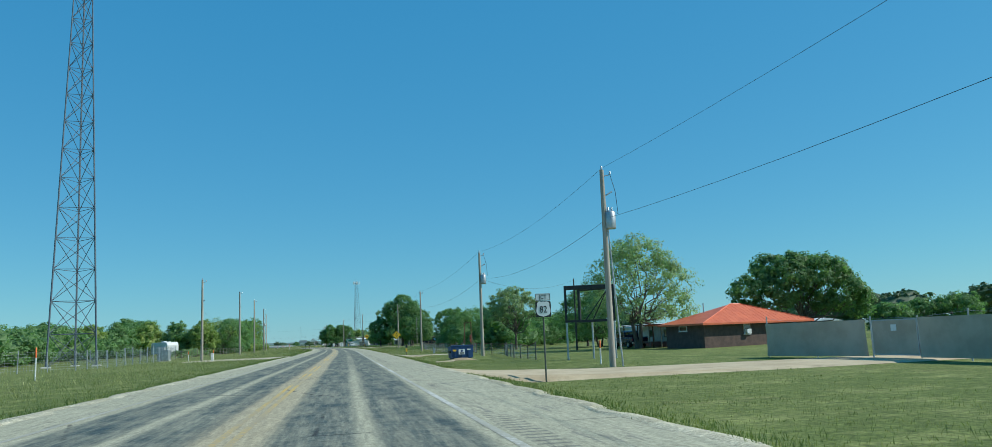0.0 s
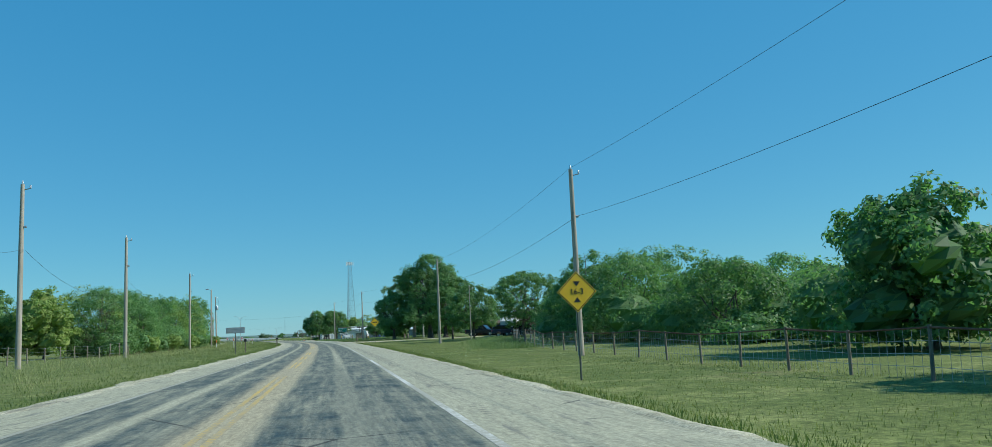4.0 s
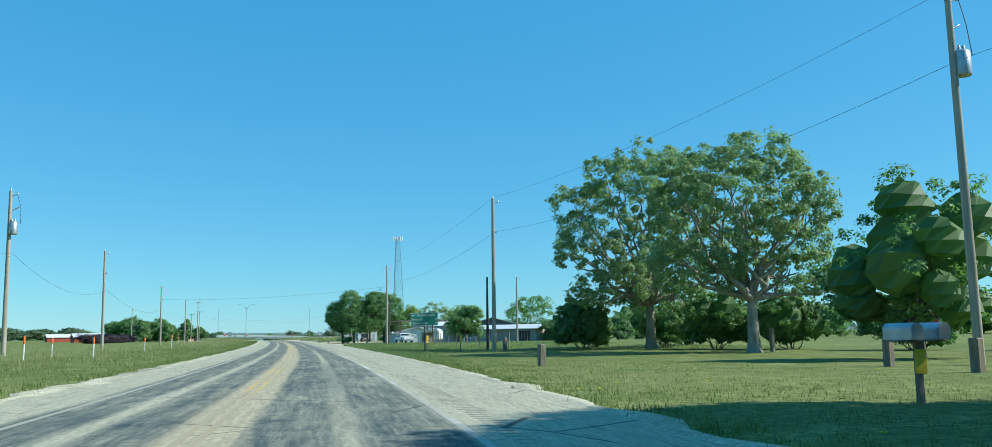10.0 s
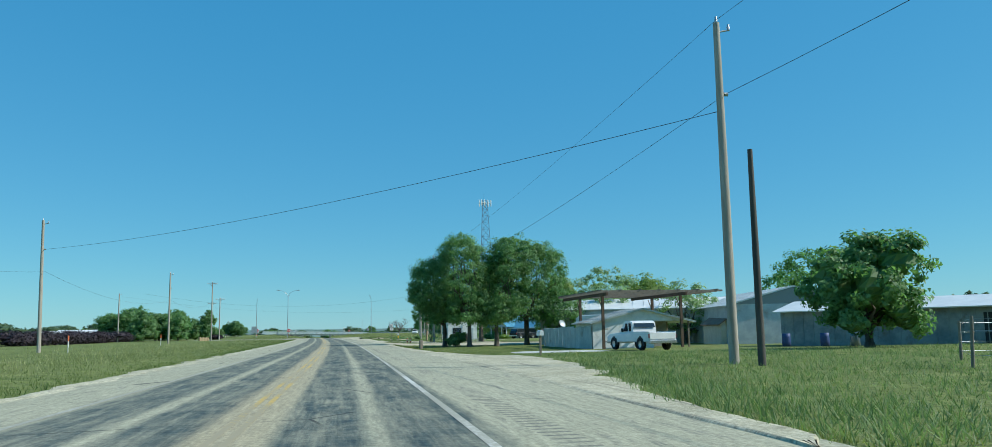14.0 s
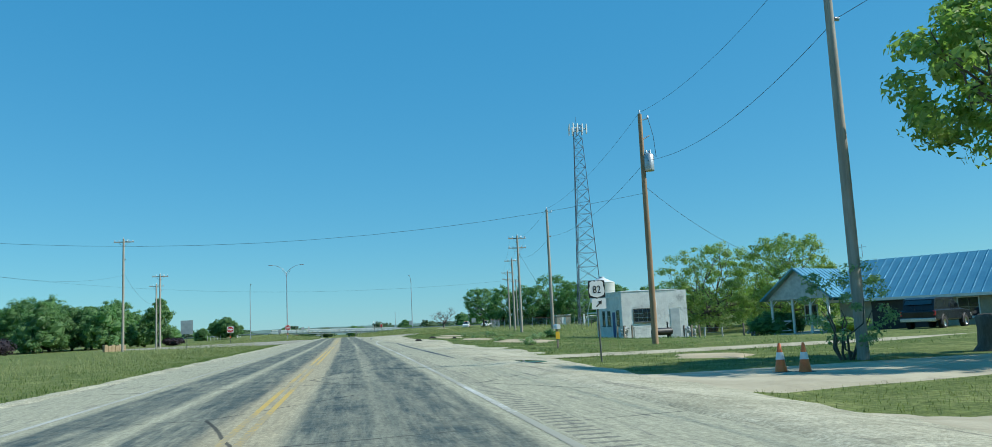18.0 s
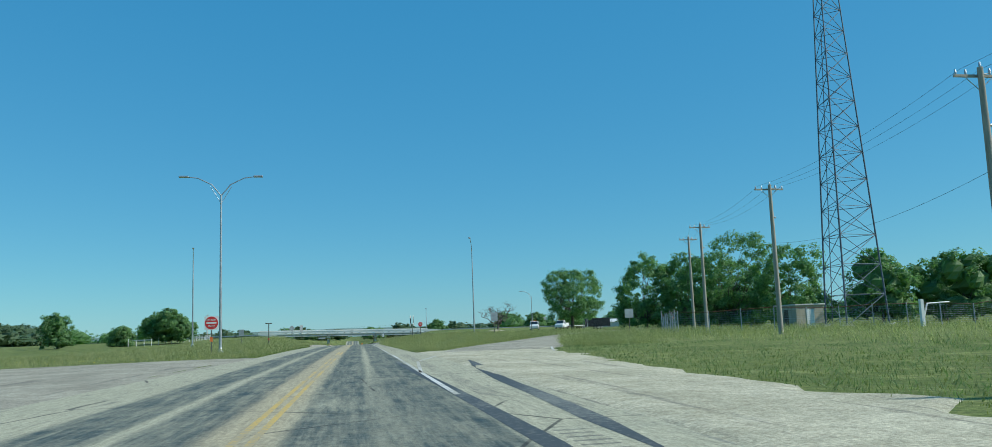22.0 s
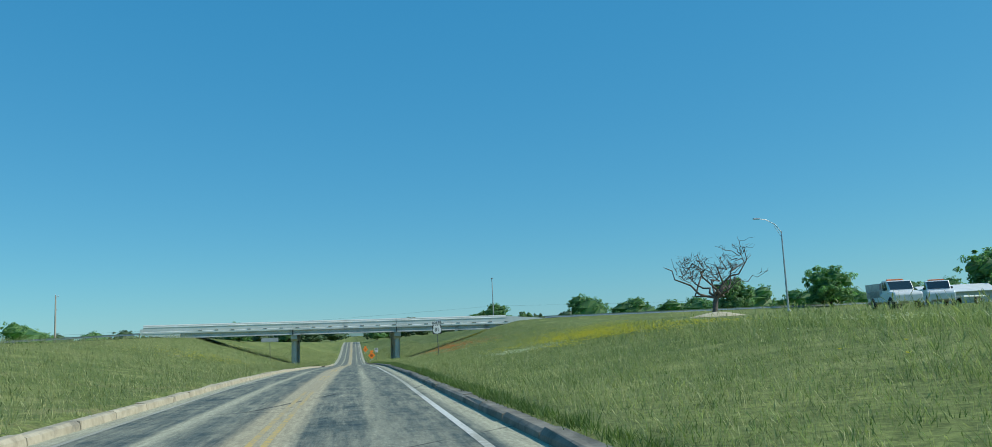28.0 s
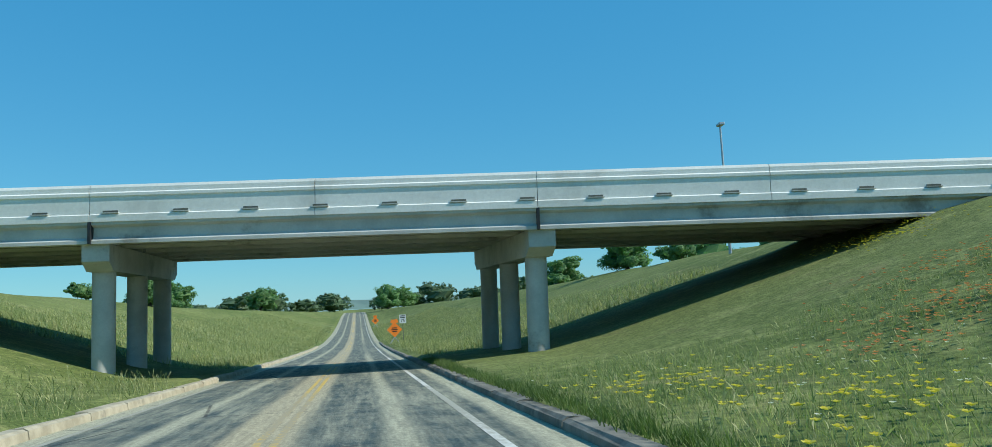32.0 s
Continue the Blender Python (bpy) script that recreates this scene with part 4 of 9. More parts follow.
def utility_pole(s, l, height, label, arm=0, transformer=False, r=.15, dark=False, lean=0.0, m=None, lamp=False, group="utility poles along the road", turn=0, brown=False):
    T = thing("utility_pole", (m or spot(s, l, -.1, turn)) @ pose(0, 0, 0, 0, lean, 0), label, "utility pole", group)
    wood = POLE_DARK if dark else POLE_BROWN if brown else POLE_WOOD
    part("pole", Shape().tube([(0, 0, -.4), (0, 0, height * .5), (0, 0, height)], [r * 1.15, r, r * .74], 10), wood, T)
    ins = Shape().lathe([(.001, .24), (.05, .22), (.035, .14), (.065, .12), (.04, .04), (.05, 0), (.001, 0)], 8)
    if not lamp and not dark:
        part("top_insulator", ins, STEEL, T, "grey porcelain insulator", pose(0, 0, height))
        part("bracket", Shape().tube([(0, 0, height - .35), (.45, 0, height - .25)], .03, 6), STEEL, T)
        part("insulator", ins.mesh("insulator", STEEL), STEEL, T, at=pose(.45, 0, height - .27))
        part("spool", Shape().tube([(r, 0, height - 2.6), (r + .14, 0, height - 2.6)], .07, 8), STEEL, T)
    for k in range(arm):
        z = height - .35 - k * 1.3
        arm_ob = part("crossarm", Shape().box(-1.2, r * .7, z - .06, 1.2, r * .7 + .10, z + .06, .01), wood, T)
        for x in (-1.1, -.6, .6, 1.1):
            part("insulator", ins.mesh("insulator", STEEL), STEEL, arm_ob, at=pose(x, r * .7 + .05, z + .06))
        for x in (-.7, .7):
            part("brace", Shape().tube([(0, r * .8, z - .65), (x, r * .8, z - .04)], .02, 5), STEEL, arm_ob)
    if transformer:
        can = part("transformer", Shape().lathe([(.001, 0), (.26, 0), (.28, .06), (.28, .86), (.22, .95), (.001, .97)], 16), STEEL, T, "grey transformer can", pose(.30, -.1, height - 3.2))
        for x in (-.1, .1):
            part("bushing", ins.mesh("bushing", STEEL), STEEL, can, at=pose(x, 0, .93))
        part("lead_wire", Shape().tube([(.3, -.1, height - 2.1), (.75, -.1, height - 2.4), (.7, 0, height - 1.2), (.45, 0, height - .2)], .015, 5), CABLE, T)
        part("cutout", Shape().tube([(.12, .1, height - 1.4), (.55, .15, height - 1.15)], .04, 6), STEEL, T)
    if lamp:
        part("lamp_arm", Shape().tube([(0, 0, height - .3), (-.5, 0, height + .05)], .03, 6), STEEL, T)
        part("lamp_head", Shape().box(-1.1, -.14, height - .02, -.45, .14, height + .14, .04), STEEL, T)
    return T


def wire(a, b, sag, label="black overhead cable between poles", r=.007, name="overhead_cable"):
    """Hanging cable between two places."""
    a, b = Vector(a), Vector(b)
    pts = []
    for i in range(17):
        t = i / 16
        p = a.lerp(b, t)
        p.z -= sag * 4 * t * (1 - t)
        pts.append(p - a)
    return solid(name, Shape().tube(pts, r, 4, False), CABLE, pose(*a), label, "cable")


def top_of(s, l, height, dx=0.0, dz=0.0):
    x, y = W(s, l + dx)
    return (float(x), float(y), float(ground_z(s, l)) - .1 + height + dz)


GLYPHS = {}


def lettering(text, size, parent, at, material, name="lettering", squeeze=1.0):
    """Raised letters from the built-in font as a mesh."""
    cu = bpy.data.curves.new(name, 'FONT')
    cu.body, cu.size, cu.align_x, cu.align_y, cu.extrude, cu.resolution_u = text, size, 'CENTER', 'CENTER', .004, 3
    ob = bpy.data.objects.new(name, cu)
    scene.collection.objects.link(ob)
    me = bpy.data.meshes.new_from_object(ob.evaluated_get(bpy.context.evaluated_depsgraph_get()))
    bpy.data.objects.remove(ob)
    bpy.data.curves.remove(cu)
    me.materials.clear()
    me.materials.append(material)
    o = new(name, me)
    o.parent = parent
    o.matrix_basis = at @ pose(0, 0, 0, 90, 0, 0) @ Matrix.Diagonal((squeeze, 1, 1, 1))
    return o


def outline_plate(pts, y0, y1):
    return Shape().prism(pts, y0, y1, "y")


def rounded(w, h, r, n=4, cx=0.0, cz=0.0):
    pts = []
    for sx, sz, a0 in ((1, 1, 0), (-1, 1, 90), (-1, -1, 180), (1, -1, 270)):
        for i in range(n + 1):
            a = radians(a0 + 90 * i / n)
            pts.append((cx + sx * (w / 2 - r) + r * math.cos(a), cz + sz * (h / 2 - r) + r * math.sin(a)))
    return pts


def shield(w, h, cx=0.0, cz=0.0):
    """Outline of a route shield."""
    half = [(0, .5), (.10, .455), (.24, .50), (.36, .44), (.42, .36), (.40, .22), (.46, .02), (.47, -.18), (.38, -.36), (.22, -.43), (.08, -.45), (0, -.5)]
    pts = [(cx + x * w, cz + z * h) for x, z in half] + [(cx - x * w, cz + z * h) for x, z in half[-2:0:-1]]
    return pts


def sign_post(T, height, r=.035, mat=None, x=0.0):
    return part("post", Shape().tube([(x, 0, -.3), (x, 0, height)], r, 8), mat or SIGN_POST, T)


def route_sign(s, l, number, top_text, height, label, w=.76, turn=0, arrow=False, lean=0, m=None, w_top=None):
    """Route shield with a plate over or under it; faces against the road's direction."""
    T = thing("route_sign", (m or spot(s, l, 0, turn)) @ pose(0, 0, 0, 0, lean, 0), label, "road sign")
    sign_post(T, height + w * .5)
    b = part("shield_blank", outline_plate(rounded(w, w, .05), -.055, -.04), SIGN_BLACK, T, at=pose(0, 0, height))
    sh = part("shield", outline_plate(shield(w * .98, w * .98), -.062, -.056), SIGN_WHITE, b)
    lettering(number, w * .62, sh, pose(0, -.068, -.02), SIGN_BLACK, "route_number", .82)
    if top_text:
        p = part("plate", outline_plate(rounded(w * .98, w * .46, .03), -.055, -.04), SIGN_WHITE, T, at=pose(0, 0, height + w * .76))
        part("plate_border", frame_ring(w * .94, w * .42, .015, -.060, -.056), SIGN_BLACK, p)
        lettering(top_text, w * .36, p, pose(0, -.06, 0), SIGN_BLACK, "plate_word", .85)
    if arrow:
        p = part("arrow_plate", outline_plate(rounded(w * .85, w * .6, .03), -.055, -.04), SIGN_WHITE, T, at=pose(0.05, 0, height - w * .84))
        part("arrow", arrow_shape(.5 * w, 45), SIGN_BLACK, p)
    return T


def frame_ring(w, h, t, y0, y1):
    g = Shape()
    for x0, z0, x1, z1 in ((-w / 2, h / 2 - t, w / 2, h / 2), (-w / 2, -h / 2, w / 2, -h / 2 + t), (-w / 2, -h / 2 + t, -w / 2 + t, h / 2 - t), (w / 2 - t, -h / 2 + t, w / 2, h / 2 - t)):
        g.box(x0, y0, z0, x1, y1, z1)
    return g


def arrow_shape(size, angle, y=-.062, cx=0.0, cz=0.0):
    """Flat arrow pointing at angle (0: right, 90: up)."""
    base = [(-.5, -.07), (.1, -.07), (.1, -.28), (.5, 0), (.1, .28), (.1, .07), (-.5, .07)]
    c, q = math.cos(radians(angle)), math.sin(radians(angle))
    return outline_plate([(cx + size * (x * c - z * q), cz + size * (x * q + z * c)) for x, z in base], y, y + .005)


def diamond_sign(s, l, height, size, label, face, symbol, turn=0, m=None):
    T = thing("warning_sign", m or spot(s, l, 0, turn), label, "road sign")
    sign_post(T, height + size * .3)
    d = part("panel", outline_plate([(0, size * .707), (-size * .707, 0), (0, -size * .707), (size * .707, 0)], -.055, -.04), face, T, at=pose(0, 0, height))
    q = size * .66
    ring = Shape()
    for k in range(4):
        a, b = radians(90 * k), radians(90 * k + 90)
        p0, p1 = Vector((q * math.cos(a), 0, q * math.sin(a))), Vector((q * math.cos(b), 0, q * math.sin(b)))
        n = (p1 - p0).cross(Vector((0, 1, 0))).normalized() * .012
        ring.add([p0 + n + Vector((0, -.058, 0)), p1 + n + Vector((0, -.058, 0)), p1 - n + Vector((0, -.058, 0)), p0 - n + Vector((0, -.058, 0))], [(0, 1, 2, 3)])
    part("border", ring, SIGN_BLACK, d)
    symbol(d, size)
    return T


def wheel(T, x, y, r, w, side):
    t = part("wheel", Shape().lathe([(r * .55, -w / 2), (r * .93, -w / 2), (r, -w * .32), (r, w * .32), (r * .93, w / 2), (r * .55, w / 2)], 18), RUBBER, T, at=pose(x, y, r, 0, 90, 0))
    part("rim", Shape().lathe([(.001, -.02), (r * .2, 0), (r * .45, -.02), (r * .58, .03)], 14), CHROME, t, at=pose(0, 0, side * w * .3, 0 if side > 0 else 180, 0, 0))


def car(m, kind, paint, label, category, name):
    """Vehicle along local y (nose at +y): painted body from a side outline, glass, lamps, bumpers and wheels."""
    T = thing(name, m, label, category)
    if kind == "pickup":
        W2, L2 = .98, 2.9
        low = [(-2.85, .55), (-2.85, 1.12), (-.62, 1.12), (-.55, 1.12), (1.05, 1.15), (2.6, 1.05), (2.85, .9), (2.85, .5)]
        cab = [(-.62, 1.10), (-.50, 1.80), (-.2, 1.90), (.55, 1.88), (1.25, 1.15), (1.3, 1.10)]
        axles, r = (-1.75, 1.85), .40
    elif kind == "suv":
        W2, L2 = .96, 2.5
        low = [(-2.45, .5), (-2.48, 1.05), (-2.3, 1.12), (1.2, 1.12), (2.3, 1.0), (2.45, .8), (2.45, .48)]
        cab = [(-2.35, 1.08), (-2.15, 1.70), (-1.8, 1.80), (.3, 1.78), (1.15, 1.12), (1.2, 1.08)]
        axles, r = (-1.45, 1.5), .37
    else:
        W2, L2 = 1.15, 3.4
        low = [(-3.3, .75), (-3.3, 1.05), (.1, 1.05), (.1, 1.35), (1.2, 1.45), (1.9, 1.55), (3.2, 1.42), (3.35, 1.2), (3.35, .6), (.4, .6)]
        cab = [(.1, 1.3), (.14, 2.35), (.3, 2.5), (1.35, 2.45), (1.95, 1.6), (2.0, 1.5)]
        axles, r = (-1.9, 2.3), .48
    body = part("body", Shape().prism(low, -W2, W2, "x"), paint, T)
    bv = body.modifiers.new("round", 'BEVEL')
    bv.width, bv.segments = .07, 2
    top = part("cab", Shape().prism([(y, z) for y, z in cab], -W2 + .12, W2 - .12, "x"), paint, T)
    bv = top.modifiers.new("round", 'BEVEL')
    bv.width, bv.segments = .06, 2
    y0, y1, z0, z1 = cab[1][0] + .1, cab[-3][0] - .12, low[2][1] + .1, max(z for _, z in cab) - .16
    if kind == "truck":
        y0, z0 = .35, 1.65
    for sx in (-1, 1):
        mid = (y0 + y1) / 2
        for a, b in ((y0, mid - .05), (mid + .05, y1 + .25)):
            slant = .3 if b > y1 else 0
            part("side_window", Shape().prism([(a, z0), (b, z0), (b - slant, z1), (a + .06, z1)], sx * (W2 - .125), sx * (W2 - .115), "x"), GLASS, T)
        part("headlamp", Shape().box(sx * W2 * .9 - .16, low[-2][0] - .06, low[-2][1] - .14, sx * W2 * .9 + .10, low[-2][0] + .015, low[-2][1] + .04, .02), SIGN_WHITE, T)
        part("tail_lamp", Shape().box(sx * W2 * .93 - .08, low[0][0] - .02, .78, sx * W2 * .93 + .06, low[0][0] + .05, 1.05, .02), SIGN_RED, T)
        for y in axles:
            wheel(T, sx * (W2 - .08), y, r, .26, sx)
            part("wheel_arch", Shape().tube([(sx * W2 * 1.0 + .005 * sx, y - r * 1.18, r * .8), (sx * W2 + .005 * sx, y - r * .8, r * 1.75), (sx * W2 + .005 * sx, y, r * 2.2), (sx * W2 + .005 * sx, y + r * .8, r * 1.75), (sx * W2 + .005 * sx, y + r * 1.18, r * .8)], .05, 6), BLACK, T)
    d = cab[-3]
    part("windscreen", Shape().add([(-W2 + .2, d[0] + .06, d[1] - .06), (W2 - .2, d[0] + .06, d[1] - .06), (W2 - .2, cab[-2][0] - .02, cab[-2][1] + .08), (-W2 + .2, cab[-2][0] - .02, cab[-2][1] + .08)], [(0, 1, 2, 3)]), GLASS, T)
    bb = cab[1]
    part("rear_window", Shape().add([(-W2 + .22, (bb[0] + cab[0][0]) / 2 - .09, (bb[1] + cab[0][1]) / 2 + .02), (W2 - .22, (bb[0] + cab[0][0]) / 2 - .09, (bb[1] + cab[0][1]) / 2 + .02), (W2 - .25, bb[0] - .02, bb[1] - .06), (-W2 + .25, bb[0] - .02, bb[1] - .06)], [(0, 1, 2, 3)]), GLASS, T)
    part("front_bumper", Shape().box(-W2, low[-1][0] - .05, .42, W2, low[-1][0] + .1, .66, .03), CHROME if kind != "suv" else paint, T)
    part("rear_bumper", Shape().box(-W2, low[0][0] - .12, .45, W2, low[0][0] + .02, .66, .03), CHROME, T)
    part("grille", Shape().box(-W2 * .6, low[-1][0] - .02, .68, W2 * .6, low[-1][0] + .02, low[-2][1] - .02, .01), BLACK, T)
    if kind == "pickup":
        part("bed_floor", Shape().box(-W2 + .1, -2.75, 1.115, W2 - .1, -.68, 1.125), BLACK, T)
        part("tailgate", Shape().box(-W2 + .05, -2.9, .72, W2 - .05, -2.84, 1.13, .02), paint, T)
        for sx in (-1, 1):
            part("bed_rail", Shape().box(sx * W2 - .07 if sx > 0 else -W2, -2.85, 1.1, sx * W2 if sx > 0 else -W2 + .07, -.62, 1.2, .02), paint, T)
    if kind == "truck":
        for sx in (-1, 1):
            part("tool_box", Shape().box(sx * .75 if sx > 0 else -1.15, -3.2, 1.06, 1.15 if sx > 0 else -.75, 0, 1.75, .03), WHITE, T)
        part("light_bar", Shape().box(-.7, .45, 2.5, .7, .62, 2.62, .03), ORANGE, T)
        part("headache_rack", frame_ring(2.0, 1.2, .06, -.03, .03), STEEL, T, at=pose(0, .0, 1.75))
    for sx in (-1, 1):
        part("mirror", Shape().box(sx * (W2 + .05) - .09, y1 + .05, z0 - .02, sx * (W2 + .05) + .09, y1 + .14, z0 + .2, .02), BLACK, T)
    return T


def window_unit(T, x, z, w, h, m, frame_mat=WHITE, bars=(2, 2), pane=GLASS):
    """Window on a wall whose outside is local -y at m."""
    f = part("window", frame_ring(w, h, .07, -.05, .03), frame_mat, T, at=m @ pose(x, 0, z))
    nx, nz = bars
    for i in range(nx):
        for k in range(nz):
            a, b = -w / 2 + .07 + (w - .14) * i / nx, -w / 2 + .07 + (w - .14) * (i + 1) / nx
            c, d = -h / 2 + .07 + (h - .14) * k / nz, -h / 2 + .07 + (h - .14) * (k + 1) / nz
            part("pane", Shape().box(a + .015, -.02, c + .015, b - .015, -.005, d - .015), pane, f)
    part("sill", Shape().box(-w / 2 - .06, -.11, -h / 2 - .06, w / 2 + .06, .02, -h / 2, .01), frame_mat, f)
    return f


def ribs(T, m, w, length, pitch, mat, name="roof_rib"):
    """Standing seams down a roof plane: local x across, y up the slope."""
    for i in range(int(w / pitch) + 1):
        x = -w / 2 + i * pitch
        part(name, Shape().box(x - .02, 0, 0, x + .02, length, .045), mat, T, at=m)


def slope(p0, p1, p2):
    """Pose with origin p0, x toward p1, y toward p2 (made square)."""
    p0, x, y = Vector(p0), (Vector(p1) - Vector(p0)).normalized(), Vector(p2) - Vector(p0)
    z = x.cross(y).normalized()
    y = z.cross(x)
    m = Matrix((x, y, z)).transposed().to_4x4()
    m.translation = p0
    return m


def slab_between(pts, thick):
    """A flat plate on 3 or 4 corners, thickened downward."""
    p = [Vector(q) for q in pts]
    n = (p[1] - p[0]).cross(p[2] - p[0]).normalized()
    if n.z < 0:
        n = -n
    k = len(p)
    v = p + [q - n * thick for q in p]
    return Shape().add(v, [tuple(range(k)), tuple(range(2 * k - 1, k - 1, -1))] + [(i, k + i, k + (i + 1) % k, (i + 1) % k) for i in range(k)])


def lattice_tower(m, height, w0, w1, bays, label, mat, antennas=False):
    """Three-legged lattice mast tapering to the top."""
    T = thing("lattice_tower", m, label, "radio tower")

    def foot(k, z):
        w = (w0 + (w1 - w0) * z / height) / math.sqrt(3)
        a = radians(90 + 120 * k)
        return Vector((w * math.cos(a), w * math.sin(a), z))
    zs = [height * (1 - (1 - i / bays) ** 1.25) for i in range(bays + 1)]
    for k in range(3):
        part("leg", Shape().tube([foot(k, z) for z in zs], [.11 - .05 * i / bays for i in range(bays + 1)], 7), mat, T)
        part("footing", Shape().box(-.5, -.5, -.3, .5, .5, .18, .05), CONCRETE, T, at=Matrix.Translation(foot(k, 0)))
    for i in range(bays):
        for k in range(3):
            g = Shape()
            a, b, c, d = foot(k, zs[i]), foot((k + 1) % 3, zs[i]), foot((k + 1) % 3, zs[i + 1]), foot(k, zs[i + 1])
            g.tube([a, c], .04, 5).tube([b, d], .04, 5).tube([d, c], .035, 5)
            part("bracing", g, mat, T)
    part("cable_ladder", Shape().tube([foot(0, 0) * .75, foot(0, height) * .75], .05, 5), mat, T)
    if antennas:
        for k in range(3):
            a = radians(30 + 120 * k)
            u, q = Vector((math.cos(a), math.sin(a), 0)), Vector((-math.sin(a), math.cos(a), 0))
            f = part("antenna_frame", Shape().tube([u * 1.6 - q * 2.0 + Vector((0, 0, height - 1.0)), u * 1.6 + q * 2.0 + Vector((0, 0, height - 1.0))], .05, 6).tube([Vector((0, 0, height - 1.0)), u * 1.6 + Vector((0, 0, height - 1.0))], .05, 6), STEEL, T)
            for o in (-1.9, -.7, .7, 1.9):
                p = u * 1.7 + q * o + Vector((0, 0, height - 2.1))
                part("antenna", Shape().box(-.14, -.09, 0, .14, .09, 2.2, .03), WHITE, f, at=Matrix.Translation(p) @ pose(0, 0, 0, 0, 0, math.degrees(a) + 90))
        part("lightning_rod", Shape().tube([(0, 0, height), (0, 0, height + 2.2)], .03, 5), mat, T)
    else:
        part("top_antenna", Shape().tube([(0, 0, height), (0, 0, height + 4)], .05, 6), mat, T)
    return T


def fence_run(pts, post_gap, height, label, wires=4, mesh=False, post_mat=None, rail=False, group="", category="fence", pr=.05, seed=3):
    """Posts along (s, l) points with wires or netting between."""
    post_mat = post_mat or FENCE_WOOD
    r = rand(seed)
    T = thing("fence", spot(*pts[0]), label, category, group)
    inv = T.matrix_basis.inverted()
    run = []
    for (s0, l0), (s1, l1) in zip(pts[:-1], pts[1:]):
        n = max(1, round(math.hypot(s1 - s0, l1 - l0) / post_gap))
        run += [(s0 + (s1 - s0) * i / n, l0 + (l1 - l0) * i / n) for i in range(n)]
    run.append(pts[-1])
    tops = []
    for s, l in run:
        x, y = W(s, l)
        base = inv @ Vector((float(x), float(y), float(ground_z(s, l))))
        h = height * (1 + .07 * r.normal())
        tip = base + Vector((r.normal() * .035, r.normal() * .035, h))
        part("post", Shape().tube([base - Vector((0, 0, .3)), tip], [pr * 1.05, pr * .95], 7), post_mat, T)
        tops.append((base, tip))
    for k in range(wires):
        t = (k + 1) / wires * .95
        g = Shape().tube([a.lerp(b, t) for a, b in tops], .008 if not rail or k < wires - 1 else .035, 4, False)
        part("top_rail" if rail and k == wires - 1 else "wire", g, (RUST if rail and k == wires - 1 else STEEL), T)
    if mesh:
        g = Shape()
        for (a, b), (c, d) in zip(tops[:-1], tops[1:]):
            n = max(2, int((c - a).length / .3))
            for i in range(1, n):
                t = i / n
                g.tube([a.lerp(c, t), b.lerp(d, t) * .92 + a.lerp(c, t) * .08], .006, 3, False)
        tagged(part("netting", g, STEEL, T), kind="stuff")
    return T


def mailbox(m, label, box_mat, post_mat, double=False, reflector=False):
    T = thing("mailbox", m, label, "mailbox")
    part("post", Shape().box(-.05, -.05, -.3, .05, .05, 1.0, .01), post_mat, T)
    prof = [(-.09, 0), (.09, 0), (.09, .13)] + [(.09 * math.cos(a), .13 + .09 * math.sin(a)) for a in np.linspace(.3, math.pi - .3, 6)] + [(-.09, .13)]
    for x in ((-.25, .25) if double else (0,)):
        b = part("box", Shape().prism(prof, -.27, .27, "y"), box_mat, T, at=pose(x, 0, 1.0) @ Matrix.Diagonal((1.25, 1.25, 1.25, 1)))
        part("door", Shape().prism([(u * .95, w * .95 + .005) for u, w in prof], -.285, -.272, "y"), box_mat, b)
        part("flag", Shape().box(.095, -.05, .06, .105, 0, .26), SIGN_RED, b)
    if double:
        part("shelf", Shape().box(-.42, -.2, .97, .42, .2, 1.0, .01), post_mat, T)
    if reflector:
        part("reflector_panel", Shape().box(-.11, -.075, .45, .11, -.055, .85, .01), YELLOW, T)
    return T


def marker_post(s, l, label, h=1.2, cap=ORANGE, body=WHITE, group="utility marker posts", lean=0):
    T = thing("marker_post", spot(s, l, 0, 10) @ pose(0, 0, 0, 0, lean, 0), label, "marker post", group)
    part("shaft", Shape().tube([(0, 0, -.2), (0, 0, h * .68)], .045, 8), body, T)
    if cap is YELLOW:
        for k in range(3):
            part("reflector_plate", Shape().box(-.09, -.075, h * .60 + k * .19, .09, -.055, h * .60 + k * .19 + .165, .008), cap, T)
        return T
    part("cap", Shape().tube([(0, 0, h * .68), (0, 0, h * .97), (0, 0, h)], [.052, .052, .03], 8), cap, T)
    return T

# ---------------- poles and cables ----------------
POLES_R = [(41.4, 13.6, 10.5, 0, True), (82.3, 13.5, 10.5, 0, True), (142, 13, 10.2, 0, False), (202.4, 13.9, 10.5, 0, False), (272, 22.2, 13.6, 0, True), (309.6, 13.6, 12.0, 0, False),
           (373.6, 12.7, 12.0, 0, False), (470.4, 14.3, 12.9, 0, False), (490.5, 15.7, 12.6, 0, True), (525.5, 19.0, 12.4, 0, False)]
for _i, (_s, _l, _h, _a, _t) in enumerate(POLES_R):
    utility_pole(_s, _l, _h, "tall weathered wooden utility pole with grey transformer" if _t else "tall weathered wooden utility pole on the verge", _a, _t, brown=_s == 490.5)
